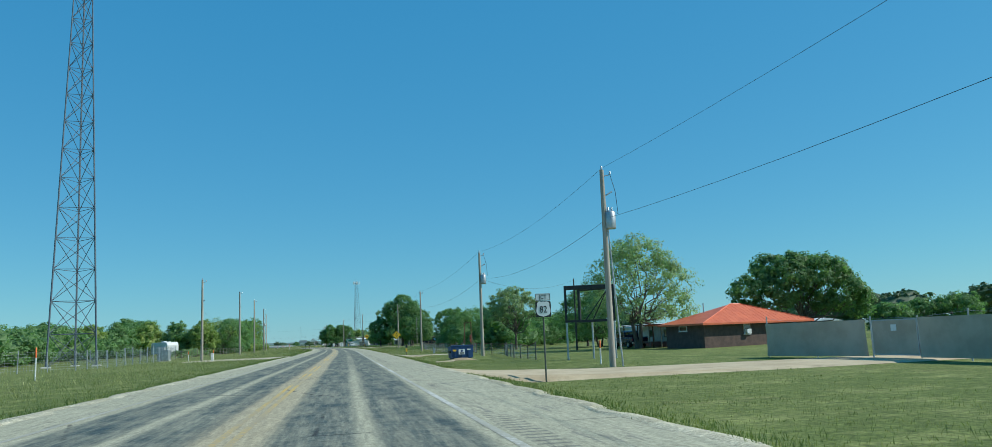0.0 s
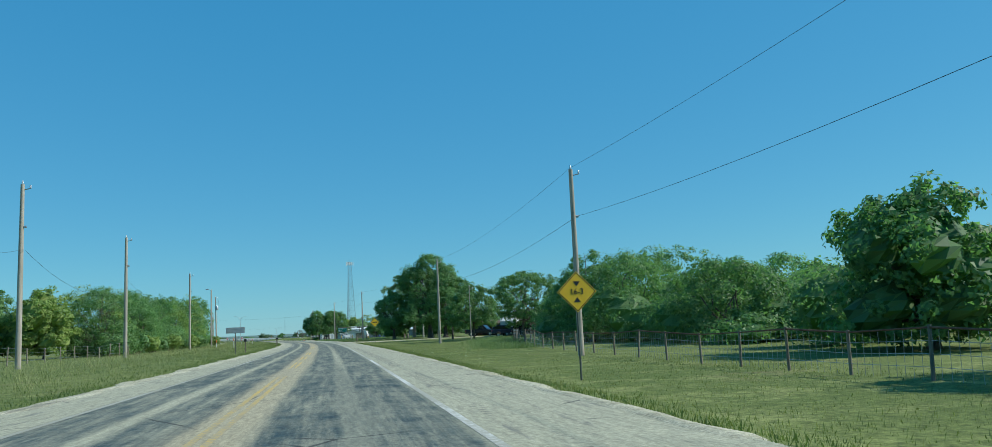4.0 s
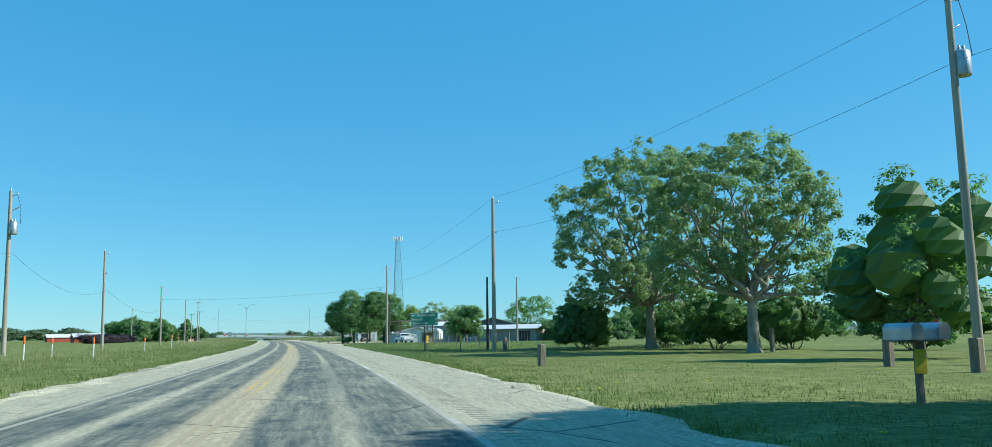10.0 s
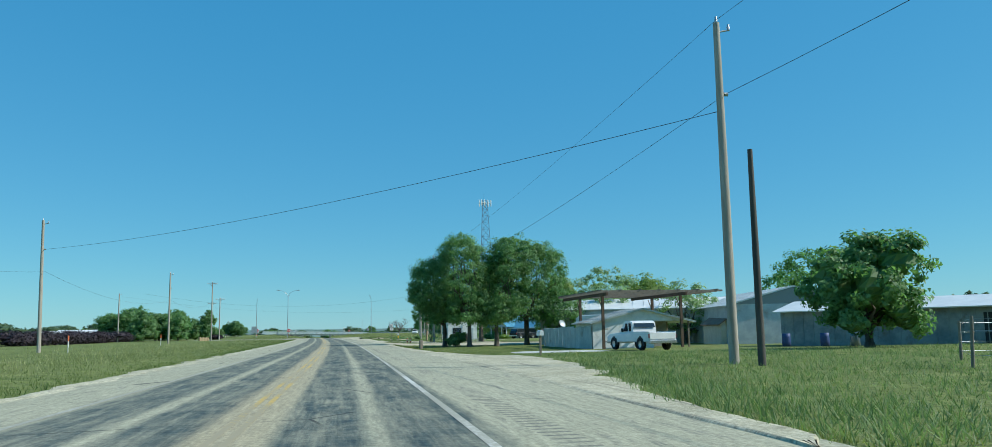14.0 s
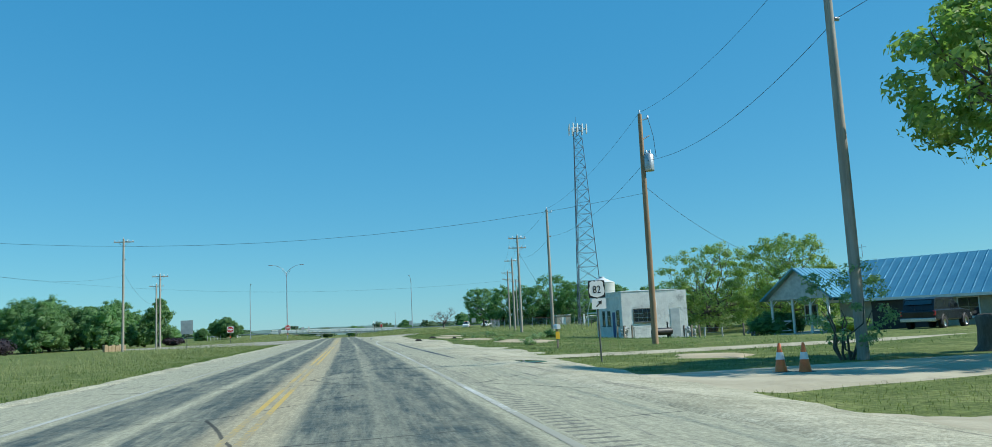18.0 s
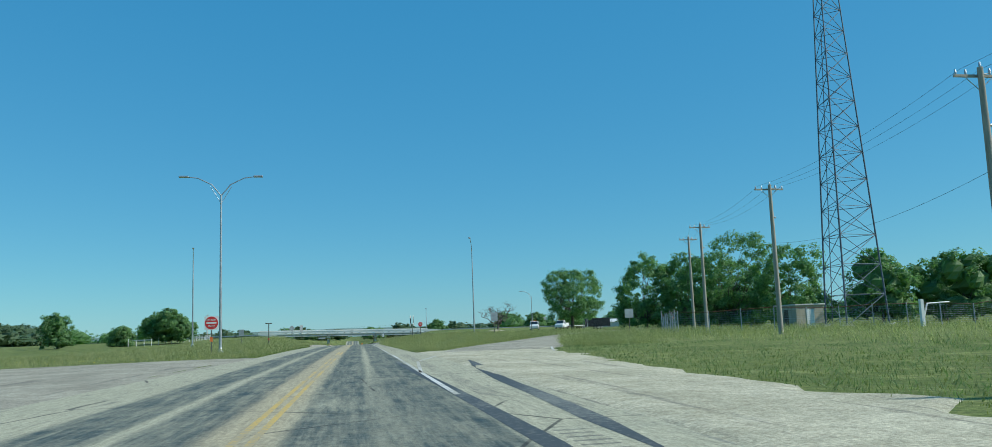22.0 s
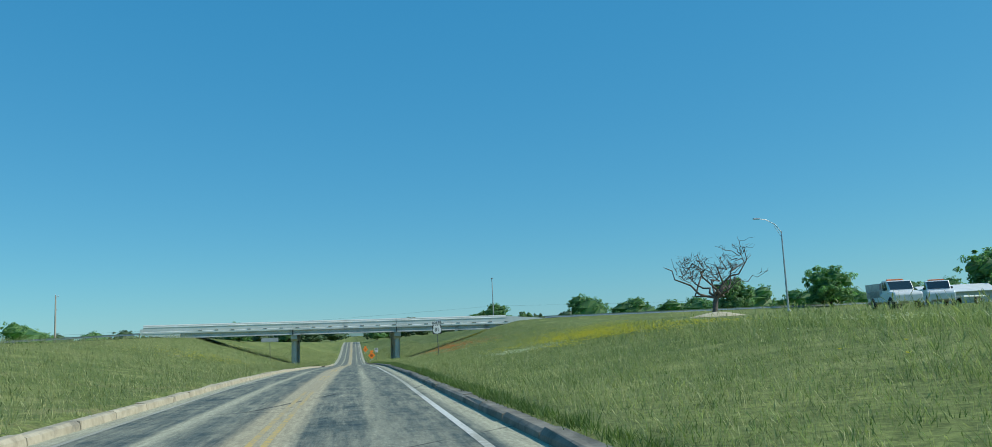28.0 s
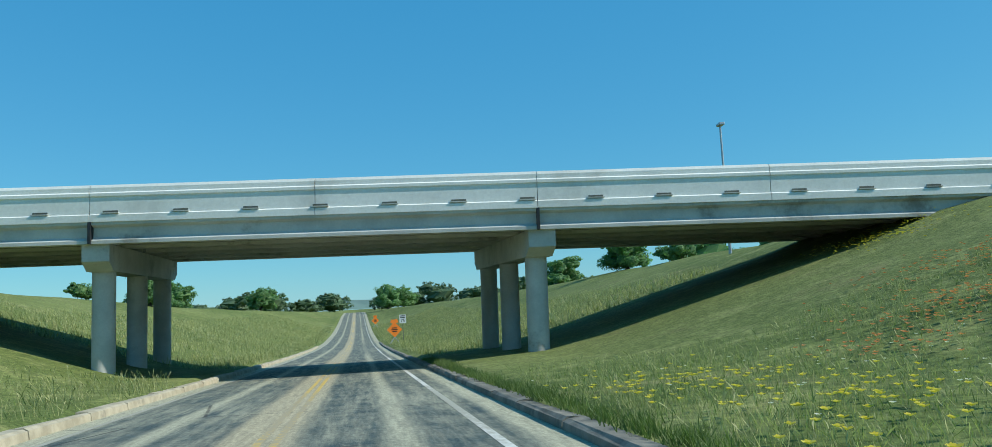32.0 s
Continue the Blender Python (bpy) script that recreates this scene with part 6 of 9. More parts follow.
work_sign(886, 3.4, "orange diamond roadworks sign with flags on the verge")
work_sign(975, 3.2, "far orange diamond roadworks sign with flags")
_T = thing("speed_sign", spot(892, 4.6), "white speed limit sign on the bank", "road sign")
sign_post(_T, 2.9)
_p = part("panel", outline_plate(rounded(.76, .96, .04), -.055, -.04), SIGN_WHITE, _T, at=pose(0, 0, 2.5))
lettering("75", .5, _p, pose(0, -.06, -.2), SIGN_BLACK, "figure")
for _z in (.34, .17):
    part("text_bar", Shape().box(-.27, -.06, _z - .05, .27, -.056, _z + .05), SIGN_BLACK, _p)
_T = thing("roadworks_sign", spot(690, 55), "far orange diamond sign by the slip road", "roadworks sign")
sign_post(_T, 2.4)
part("panel", outline_plate([(0, .6), (-.6, 0), (0, -.6), (.6, 0)], -.055, -.04), SIGN_ORANGE, _T, at=pose(0, 0, 2.0))

for _s, _l, _h, _n in [(56, -19, 2.0, "white marker post with an orange cap on the verge"), (46, 14.4, 1.35, "orange-topped steel pipe marker"), (45.6, 15.0, 1.4, "orange-topped steel pipe marker"), (250, -17.4, 1.3, "white marker post with an orange cap on the verge"),
                       (222, -12.5, 1.5, "white marker post with an orange cap on the verge"), (296, -15.2, 1.3, "white marker post with an orange cap on the verge"), (308, -17, 1.2, "white marker post with an orange cap on the verge"), (301.4, -13, 1.2, "white marker post with an orange cap on the verge"),
                       (326.6, -14.3, 1.2, "white marker post with an orange cap on the verge"), (342.5, -14.1, 1.5, "white marker post with an orange cap on the verge"), (470, -24, 1.5, "white marker post with an orange cap on the verge"), (421, -22, 1.4, "white marker post with an orange cap on the verge"),
                       (108, -16.2, 1.3, "white marker post with an orange cap on the verge"), (113, -20, 1.2, "white marker post with an orange cap on the verge")]:
    marker_post(_s, _l, _n, _h)
marker_post(308.4, 8.2, "yellow pipeline marker post in the weeds", 1.25, YELLOW, SIGN_POST)
marker_post(309.8, 11, "yellow pipeline marker post in the weeds", 1.2, YELLOW, SIGN_POST)
_T = thing("marker_post", spot(669.3, -12.5), "dark post with a crossbar on the island", "marker post")
part("shaft", Shape().box(-.06, -.06, -.2, .06, .06, 3.0, .01), SIGN_POST, _T)
part("crossbar", Shape().box(-.45, -.05, 2.95, .45, .05, 3.08, .01), SIGN_POST, _T)
part("band", Shape().box(-.075, -.075, .7, .075, .075, .95, .01), SIGN_RED, _T)
_T = thing("pipe_post", spot(676.5, 26.5), "thin steel pipe post in the tall grass", "post")
part("shaft", Shape().tube([(0, 0, -.2), (0, 0, 2.6)], .04, 7), SIGN_POST, _T)
part("cap", Shape().lathe([(.05, 0), (.05, .06), (.001, .09)], 8, (0, 0, 2.58)), SIGN_POST, _T)

mailbox(spot(106, 7.6), "black mailbox with a yellow panel on a post", BLACK, FENCE_WOOD, reflector=True)
mailbox(spot(179.6, -7.6, 0, 180), "black mailbox on a post across the road", BLACK, FENCE_WOOD)
mailbox(spot(245, -7.3, 0, 180), "black mailbox on a post across the road", BLACK, FENCE_WOOD)
mailbox(spot(257, -7.3, 0, 180), "black mailbox on a post across the road", BLACK, FENCE_WOOD)
mailbox(spot(259.3, 9.4), "pair of pale blue-grey mailboxes on a shelf with a yellow panel", STEEL, FENCE_WOOD, True, True)
mailbox(spot(389, 9.8), "white mailbox on a post by the gravel", WHITE, FENCE_WOOD)
mailbox(spot(493, 11.0), "white mailbox with a yellow panel by the gravel", WHITE, FENCE_WOOD, False, True)
for _s, _l, _h in [(267, 17.5, .95), (272.5, 19, 1.0), (281.6, 9.2, .9), (310.2, 14.6, 1.1), (298.6, 30.6, 1.6), (421.8, 7.0, .8)]:
    solid("wooden_post", Shape().box(-.14, -.14, -.2, .14, .14, _h, .03), FENCE_WOOD, spot(_s, _l, 0, 15), "short weathered wooden post in the lawn", "post", "lawn posts")


def traffic_cone(s, l):
    T = thing("traffic_cone", spot(s, l), "orange traffic cone with white bands on the drive", "traffic cone", "traffic cones")
    part("base", Shape().box(-.18, -.18, 0, .18, .18, .04, .01), BLACK, T)
    part("cone", Shape().lathe([(.15, .04), (.03, .72), (.001, .73)], 12), ORANGE, T)
    part("band", Shape().lathe([(.108, .33), (.078, .5)], 12), SIGN_WHITE, T)


traffic_cone(467.3, 10.0)
traffic_cone(466.9, 10.4)

# ---------------- trees and bushes ----------------
OAK, AIRY, LIME = "dense dark green oak tree on the lawn", "airy pale green tree with fine branches", "bright yellow-green tree with spreading crown"
tree(87, 31.8, 12.6, 6.6, "tall airy pecan tree beside the mobile home", LEAF_PALE, count=9000, size=.24, seed=11, trunk=.26, base=.24, lobes=9, fill=.55, trunks=2)
tree(88, 52.2, 10.4, 8.5, "broad round green tree behind the orange roof", LEAF_MID, count=17000, size=.3, seed=12, base=.2, clump=.8, turn=0,
     shape=[(0, 0, 6.8, 5.2, 4.2, 3.0), (-4.6, 0, 5.6, 3.8, 3.5, 2.5), (4.4, 0, 5.4, 4.0, 3.5, 2.6), (-1.8, 0, 8.2, 3.4, 3.2, 1.9), (2.6, 0, 8.0, 3.4, 3.2, 1.9), (6.4, 0, 4.0, 2.2, 2.2, 1.7)])
tree(115.2, 34.4, 9.0, 4.1, "round green tree beyond the wire fence", LEAF_MID, count=9000, size=.19, seed=14, base=.25, trunk=.18, clump=.6)
tree(106.5, 33.5, 7.8, 3.6, "small dense green tree by the wire fence", LEAF_MID, count=6500, size=.2, seed=15, base=.25, trunk=.14, trunks=3)
tree(113.6, 23.5, 8.9, 4.5, "round green tree with forked trunk behind the ranch gate", LEAF_PALE, count=8500, size=.19, seed=16, base=.3, trunk=.2, clump=.5, turn=0,
     shape=[(-.8, 0, 6.2, 3.2, 3.4, 2.3), (1.8, 0, 5.6, 2.4, 2.6, 1.9), (-2.6, 0, 5.4, 2.0, 2.3, 1.7), (0, 0, 7.3, 2.2, 2.3, 1.5)])
tree(131, 25.5, 7.5, 4.6, "dark green tree beyond the ranch gate", LEAF_DARK, count=5000, size=.26, seed=17, base=.1)
for _i, (_s, _l, _h, _r) in enumerate([(150, 109, 5.4, 4.6), (152, 117, 6.2, 5.5), (148, 123, 7.2, 5.5)]):
    tree(_s, _l, _h, _r, "far green tree behind the screened yard", LEAF_MID, count=7000, size=.34, seed=18 + _i, base=.1)
for _i, (_s, _l, _h, _r) in enumerate([(150, 26, 5.6, 4.0), (158, 29, 6.2, 4.4), (166, 25, 7.4, 4.4), (160, 36, 6.6, 4.6), (172, 30, 8.6, 5), (146, 37, 5.4, 4.2), (178, 32, 8.6, 4.5)]):
    tree(_s, _l, _h, _r, "dense green tree in the hedge row along the field", LEAF_DARK if _i % 2 else LEAF_MID, count=7000, size=.19, seed=30 + _i, base=.1, group="hedge row trees")
tree(187, 25, 5.2, 2.6, "low spreading green tree by the field fence", LEAF_DARK, count=7000, size=.15, seed=40, base=.12)
tree(177.5, 24.0, 7.0, 3.2, "dark spreading tree by the field fence", LEAF_DARK, count=13000, size=.15, seed=41, base=.12, lobes=9, clump=.5)
tree(171.5, 23.5, 8.4, 3.6, "dark spreading tree by the field fence", LEAF_DARK, count=14000, size=.15, seed=42, base=.12, lobes=9, clump=.5)
# the brick house
tree(252.9, 20.4, 15.8, 6.8, "huge dense dark oak with twin trunks before the brick house", LEAF_DARK, count=26000, size=.235, seed=50, trunk=.5, base=.14, clump=.8, turn=0,
     shape=[(-1.5, 0, 9.2, 3.8, 4.2, 4.0), (-2.7, 0, 11.0, 2.7, 3, 2.6), (.3, 0, 13.2, 2.7, 3, 2.5), (2.4, 0, 11, 2.8, 3.2, 2.8), (-2.4, -1, 4.6, 3.2, 3.4, 3.0), (1.5, -1.5, 4.4, 3.4, 3.4, 3.0), (-1, 2, 4.6, 3.2, 3.2, 3)])
tree(251.2, 23.0, 12.4, 6.0, "huge dense dark oak beside its twin", LEAF_DARK, count=17000, size=.235, seed=51, trunk=.46, base=.14, clump=.8, turn=0,
     shape=[(2.6, 0, 7.2, 3.3, 3.6, 3.8), (2.9, -.5, 3.9, 3.1, 3.4, 2.7), (0, 0, 8.6, 3.2, 3.4, 3.8)])
tree(255.2, 13.9, 9.2, 3.3, "dark drooping tree beside the great oak", LEAF_DARK, count=9000, size=.25, seed=52, trunk=.3, base=.2, lobes=9)
tree(281, 27.5, 9.0, 4.6, "sparse young tree with thin upright shoots", LEAF_MID, count=3000, size=.17, seed=53, trunk=.16, base=.22, fill=.9, lean=(-1.2, 0), clump=.5)
tree(226, 19.6, 8.4, 2.9, "dense egg-shaped green tree on the front lawn", LEAF_MID, count=8500, size=.18, seed=54, trunk=.15, base=.3, turn=0, clump=.48,
     shape=[(-1.0, 0, 5.2, 2.5, 2.6, 2.7), (-1.2, 0, 6.6, 1.8, 1.9, 1.7), (-.4, 0, 3.4, 2.2, 2.3, 1.4)])
tree(214.2, 20.6, 8.2, 3.8, "dense bright green tree on the front lawn", LEAF_MID, count=9500, size=.19, seed=55, trunk=.16, base=.36, lobes=9, clump=.55)
tree(220, 29.2, 10.2, 6.0, "broad green pecan tree beside the house", LEAF_MID, count=15000, size=.20, seed=56, trunk=.25, base=.3, lobes=10, lean=(1.4, 0), clump=.62)
tree(228.3, 50, 7.2, 3.9, "round green tree in the pasture", LEAF_MID, count=4500, size=.22, seed=57, trunk=.16, base=.28)

tree(276, 42, 10, 5.5, "pale green tree behind the brick house", LEAF_PALE, count=5000, size=.26, seed=59, base=.15)
tree(310, 26.8, 16.8, 7.4, "tall pale sycamore with mottled trunk and wide low limbs", LEAF_PALE, BARK_PALE, 26000, .20, 60, .46, .22, clump=.55, turn=0,
     shape=[(-3.2, 0, 9.6, 4.4, 4.8, 4.4), (0, 0, 13, 4.8, 4.8, 4.2), (-5.2, -1, 7.8, 3.1, 3.4, 2.5), (2, 0, 8.7, 4.3, 4.3, 4), (-3.6, -1, 4.9, 3.2, 3.4, 1.9), (1.6, 1, 4.6, 3.4, 3.4, 2.0)])
tree(297.9, 28.8, 15.4, 7.2, "tall pale sycamore with mottled trunk and wide low limbs", LEAF_PALE, BARK_PALE, 24000, .20, 61, .46, .24, clump=.55, turn=0,
     shape=[(0, 0, 11, 4.8, 4.8, 4.2), (2.6, 0, 8.6, 3.0, 3.8, 3.5), (-3, 0, 9.6, 4.2, 4.2, 4.2), (3.4, -.5, 5.4, 2.4, 2.6, 2.1), (-3.4, 1, 5.8, 3.2, 3.2, 2.2)])
for _i, (_s, _l, _h, _r) in enumerate([(313, 22, 4.6, 2.6), (307, 31, 4.8, 3), (316, 31, 4.4, 3), (303, 35, 5, 3), (296, 40, 4.6, 2.8), (318, 25, 3.0, 2.0), (290, 46, 4.5, 3), (322, 36, 4.5, 3)]):
    bush(_s, _l, _h, _r, "rounded green shrub under the sycamores", LEAF_MID, 5200, .2, 70 + _i, "shrubs under the sycamores")
# sheds and field
tree(435, 54.8, 11.2, 6.6, "round dark tree over the old sheds", LEAF_DARK, count=6000, size=.3, seed=80, base=.2)
tree(389, 28.6, 6.4, 3.3, "round dark green tree before the old sheds", LEAF_MID, count=5000, size=.26, seed=81, base=.2)
for _i, (_s, _l, _h, _r) in enumerate([(425, 78, 9, 5), (418, 86, 8, 5), (410, 70, 8.5, 5), (405, 92, 8, 5.5), (440, 100, 9, 6), (398, 105, 7, 5), (430, 120, 8, 6), (400, 62, 5, 3.2), (387, 44, 3.6, 2.4), (415, 130, 7, 6)]):
    tree(_s, _l, _h, _r, "dark green tree behind the field", LEAF_DARK if _i % 2 else LEAF_MID, count=3000, size=.3, seed=90 + _i, base=.12, group="trees behind the field")
tree(455, 36, 10.2, 5.2, "pale feathery tree behind the sheds", LEAF_PALE, count=4500, size=.26, seed=101, base=.25)
tree(440, 30, 7, 4, "pale feathery tree behind the tin fence", LEAF_PALE, count=3500, size=.22, seed=102, base=.2)
tree(430, 36, 6.5, 3.6, "pale feathery tree behind the tin fence", LEAF_PALE, count=3000, size=.22, seed=103, base=.2)
OAK_CLUMP = [(435.6, 11.0, 9.6, 1, [(-1.5, -1.4, 6.4, 2.5, 2.6, 3.0), (-.3, -.8, 4.2, 2.1, 2.1, 2.0)]),
             (432.7, 13.2, 12.0, 1, [(-.8, 0, 7.4, 2.8, 3.0, 3.6), (-.9, 0, 9.8, 2.0, 2.2, 2.1), (.2, 0, 4.0, 2.6, 2.5, 2.4)]),
             (433.3, 16.2, 11.7, 1, [(1.0, 0, 6.6, 3.0, 3.1, 4.2), (1.8, 0, 9.2, 2.7, 2.8, 2.4), (-.3, -.5, 4.0, 2.3, 2.4, 1.9)]),
             (438.4, 20.7, 11.8, 3, [(-1.4, -4, 8.2, 3.3, 3.2, 3.4), (.9, -3, 7.6, 2.8, 2.8, 3.4), (0, -2, 4.4, 3.0, 3.0, 2.5)]),
             (436.5, 23.9, 6.4, 3, [(0, -1, 3.4, 2.3, 2.3, 2.8), (.8, 0, 2.4, 1.9, 1.9, 2.0)])]
for _i, (_s, _l, _h, _n, _c) in enumerate(OAK_CLUMP):
    tree(_s, _l, _h, 4.4, "dense dark oak in a clump by the gravel lot", LEAF_DARK, count=(20000, 17000, 15000, 14000, 8000)[_i], size=.155 if _i < 2 else .18, seed=110 + _i, base=.3, trunk=.25, group="clump of dark oaks", trunks=_n, shape=_c, turn=0, clump=.66)
bush(433.8, 11.9, 1.7, 1.15, "dark clipped bush under the oaks", LEAF_DARK, 900, .14, 115)
# blue house and block building
tree(467, 20.8, 11.4, 6.6, "bright green spreading tree before the blue-roofed house", LEAF_LIME, count=15000, size=.21, seed=120, trunk=.36, base=.3, turn=0, clump=.6,
     shape=[(0, 0, 7.4, 4.2, 4.4, 3.4), (-4, 0, 7.2, 2.6, 2.8, 1.8), (-2.5, 0, 8.8, 2.4, 2.6, 1.9), (2.4, 0, 8.2, 3.0, 3.2, 2.8), (.8, 0, 5, 3.0, 3.0, 2.1), (-1.2, -1, 4.0, 2.6, 2.6, 1.5), (1.8, -.5, 3.8, 2.4, 2.4, 1.6)])
tree(459, 30, 9.5, 4.2, "bright green tree behind the gravel yard", LEAF_LIME, count=5000, size=.24, seed=121, base=.2)
tree(455, 42, 9, 5, "green tree behind the gravel yard", LEAF_LIME, count=4000, size=.26, seed=122, base=.2)
bush(470.8, 14.0, 3.3, 1.5, "bare grey-stemmed shrub round the pole", LEAF_PALE, 1500, .09, 123)
tree(528, 36.5, 9.4, 4.8, "bright yellow-green tree behind the block building", LEAF_LIME, count=11000, size=.17, seed=124, base=.14, trunks=3, clump=.62)
tree(521, 42, 9.0, 4.8, "bright yellow-green tree behind the block building", LEAF_LIME, count=10000, size=.17, seed=125, base=.14, trunks=3, clump=.62)
bush(505, 30.5, 2.0, 2.2, "dark green shrub by the porch", LEAF_DARK, 4200, .14, 126)
tree(532, 44, 7.5, 4.2, "bright yellow-green tree behind the block building", LEAF_LIME, count=7000, size=.18, seed=131, base=.1, trunks=3)
bush(496, 30.5, 1.1, 1.6, "low light green shrub by the porch", LEAF_LIME, 900, .12, 127)
for _i, (_s, _l, _h, _r) in enumerate([(508, 12.5, .35, .5), (511, 14, .45, .6), (514, 11.6, .3, .45), (517, 15.5, .5, .7), (526, 14.8, .4, .5), (530, 12.2, .35, .5), (537, 15, .5, .7), (543, 13, .35, .5), (551, 17, .45, .6), (500, 11, .3, .5)]):
    bush(_s, _l, _h, _r, "small ragged grey-green weed clump beside the gravel", LEAF_PALE, 500, .07, 480 + _i, "weed clumps by the gravel")
bush(522, 17.8, .9, .8, "small green shrub by the pole", LEAF_MID, 500, .1, 128)
tree(538, 32, 4.0, 3.0, "thin pale scrub tree", LEAF_PALE, count=1200, size=.2, seed=129, base=.1, trunks=3, trunk=.08)
tree(534, 36, 5.0, 3.4, "thin pale scrub tree", LEAF_PALE, count=1200, size=.2, seed=130, base=.1, trunks=3, trunk=.08)
# junction
for _i, (_s, _l, _h, _r) in enumerate([(667, 42.0, 11.6, 5.0), (664, 47.5, 11.4, 5.4), (660, 52.5, 13.8, 6.4), (655, 58.5, 11.4, 5.8), (663, 54, 6, 4.5), (704, 66, 12.4, 6.2), (698, 72, 13, 6.0)]):
    tree(_s, _l, _h, _r, "dark green tree in the clump by the slip road", LEAF_DARK, count=9000, size=.28, seed=140 + _i, base=.0, trunk=.2, group="trees by the slip road")
for _i, (_s, _l, _h, _r) in enumerate([(650, 68, 10, 5), (643, 75, 9, 5), (640, 86, 8, 5), (634, 98, 8, 5.5), (628, 112, 8, 5), (620, 128, 8, 6), (612, 145, 7, 6), (655, 80, 9, 5)]):
    tree(_s, _l, _h, _r, "green tree behind the radio tower", LEAF_MID if _i % 2 else LEAF_DARK, count=3000, size=.32, seed=150 + _i, base=.1, group="trees behind the tower")
tree(728.2, 47.2, 13.7, 6.5, "big dark green tree alone on the grass", LEAF_DARK, count=14000, size=.28, seed=160, trunk=.42, base=.27, lobes=12)
bush(724, -37.2, 7.0, 5.7, "round dark green thicket on the island", LEAF_DARK, 16000, .30, 161)
tree(640, -52, 6, 3.4, "green tree beyond the turnoff", LEAF_MID, count=3000, size=.26, seed=162, base=.08)
tree(633, -60, 5.6, 3.6, "green tree beyond the turnoff", LEAF_MID, count=3000, size=.26, seed=163, base=.08)
for _i, (_s, _l, _h, _r) in enumerate([(604, -52, 9, 4.6), (611, -57, 10, 5), (617, -51, 9, 4.2), (623, -57, 11, 5.2), (629, -52, 9, 4.5), (637, -48, 10.5, 5), (642, -53, 9, 4.6), (614, -63, 9, 5), (646, -46, 8, 3.8), (632, -63, 9, 5)]):
    tree(_s, _l, _h, _r, "dark green tree in the row across the road", LEAF_DARK if _i % 2 else LEAF_MID, count=4200, size=.28, seed=170 + _i, base=.08, group="tree row across the road")
for _i, (_s, _l, _h, _r) in enumerate([(800, 84, 7, 4.5), (812, 95, 8, 5), (790, 105, 8, 5.5), (806, 118, 8, 6), (780, 130, 9, 6.5), (770, 118, 8, 5), (760, 140, 10, 7), (745, 125, 9, 6), (735, 150, 9, 7), (720, 135, 8, 6), (815, 70, 6, 4), (825, 60, 5, 3.5), (700, 150, 9, 7)]):
    tree(_s, _l, _h, _r, "green tree beyond the highway trucks", LEAF_MID if _i % 2 else LEAF_DARK, count=2600, size=.34, seed=190 + _i, base=.08, group="trees beyond the trucks")
for _i, (_s, _l, _h, _r) in enumerate([(205, -26, 8.2, 4), (211, -28, 8.6, 4.2), (217, -25, 8.0, 3.8), (224, -27, 8.8, 4.2), (232, -28, 9.0, 4.4), (240, -26, 8.8, 4.2), (248, -28, 9.4, 4.4), (256, -27, 9.6, 4.6), (264, -26, 9.6, 4.4), (272, -28, 9.4, 4.4), (281, -26, 11.0, 4.6), (290, -25.5, 11.4, 4.6), (297, -25, 10.6, 4.2), (303, -27, 9.6, 3.8)]):
    tree(_s, _l, _h, _r, "green tree in the dense roadside thicket", (LEAF_MID, LEAF_LIME, LEAF_DARK)[_i % 3 if _i % 4 else 0], count=8000, size=.17, seed=210 + _i, base=.05, trunk=.14, group="roadside thicket")
for _i, (_s, _l, _h, _r) in enumerate([(201, -31, 8.0, 3.8), (203, -37, 8.2, 4.2), (202, -43, 8.0, 4.2), (198, -49, 7.8, 4.2), (190, -53, 7.6, 4.4), (180, -56, 7.4, 4.4)]):
    tree(_s, _l, _h, _r, "green tree closing the thicket behind the motor home", LEAF_MID if _i % 2 else LEAF_LIME, count=4800, size=.26, seed=460 + _i, base=.05, trunk=.14, group="roadside thicket")
for _i, (_s, _l, _r) in enumerate([(150, -25, 2.0), (156, -26.5, 2.4), (147, -27, 1.8), (163, -27, 1.8)]):
    bush(_s, _l, 1.5, _r, "low tangled grey-green brush heap behind the fence", LEAF_PALE, 1300, .13, 470 + _i, "brush heaps")
for _i, (_s, _l, _r) in enumerate([(207, -22.5, 1.8), (214, -22, 1.6), (222, -23, 2.0), (236, -23, 2.0), (246, -23, 1.8), (259, -22.5, 2.2), (268, -22.5, 2.0), (298, -21.5, 2.2)]):
    bush(_s, _l, 2.6, _r, "light green brush at the thicket edge", LEAF_LIME if _i % 2 else LEAF_MID, 1500, .17, 230 + _i, "brush at the thicket edge")
wood_row("far_tree_line_left", [(s, -60 - 14 * math.sin(s * .05) + 4 * math.cos(s), 8 + 1.5 * math.sin(s * 1.7), 5) for s in range(90, 300, 7)], "dense green tree line behind the fenced yard", LEAF_MID, 1500, .36, 240)
wood_row("far_woods_left", [(s, -132 - 12 * math.sin(s * .021), 8 + 2 * math.sin(s * 1.3), 8) for s in range(330, 700, 12)], "green tree line far across the fields", LEAF_MID, 900, .55, 241)
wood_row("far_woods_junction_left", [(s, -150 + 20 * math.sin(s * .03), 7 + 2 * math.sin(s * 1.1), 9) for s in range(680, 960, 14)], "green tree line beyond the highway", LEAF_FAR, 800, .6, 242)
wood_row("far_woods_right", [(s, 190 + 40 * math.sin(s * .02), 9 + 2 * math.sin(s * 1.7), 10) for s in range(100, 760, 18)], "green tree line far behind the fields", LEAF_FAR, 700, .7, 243)
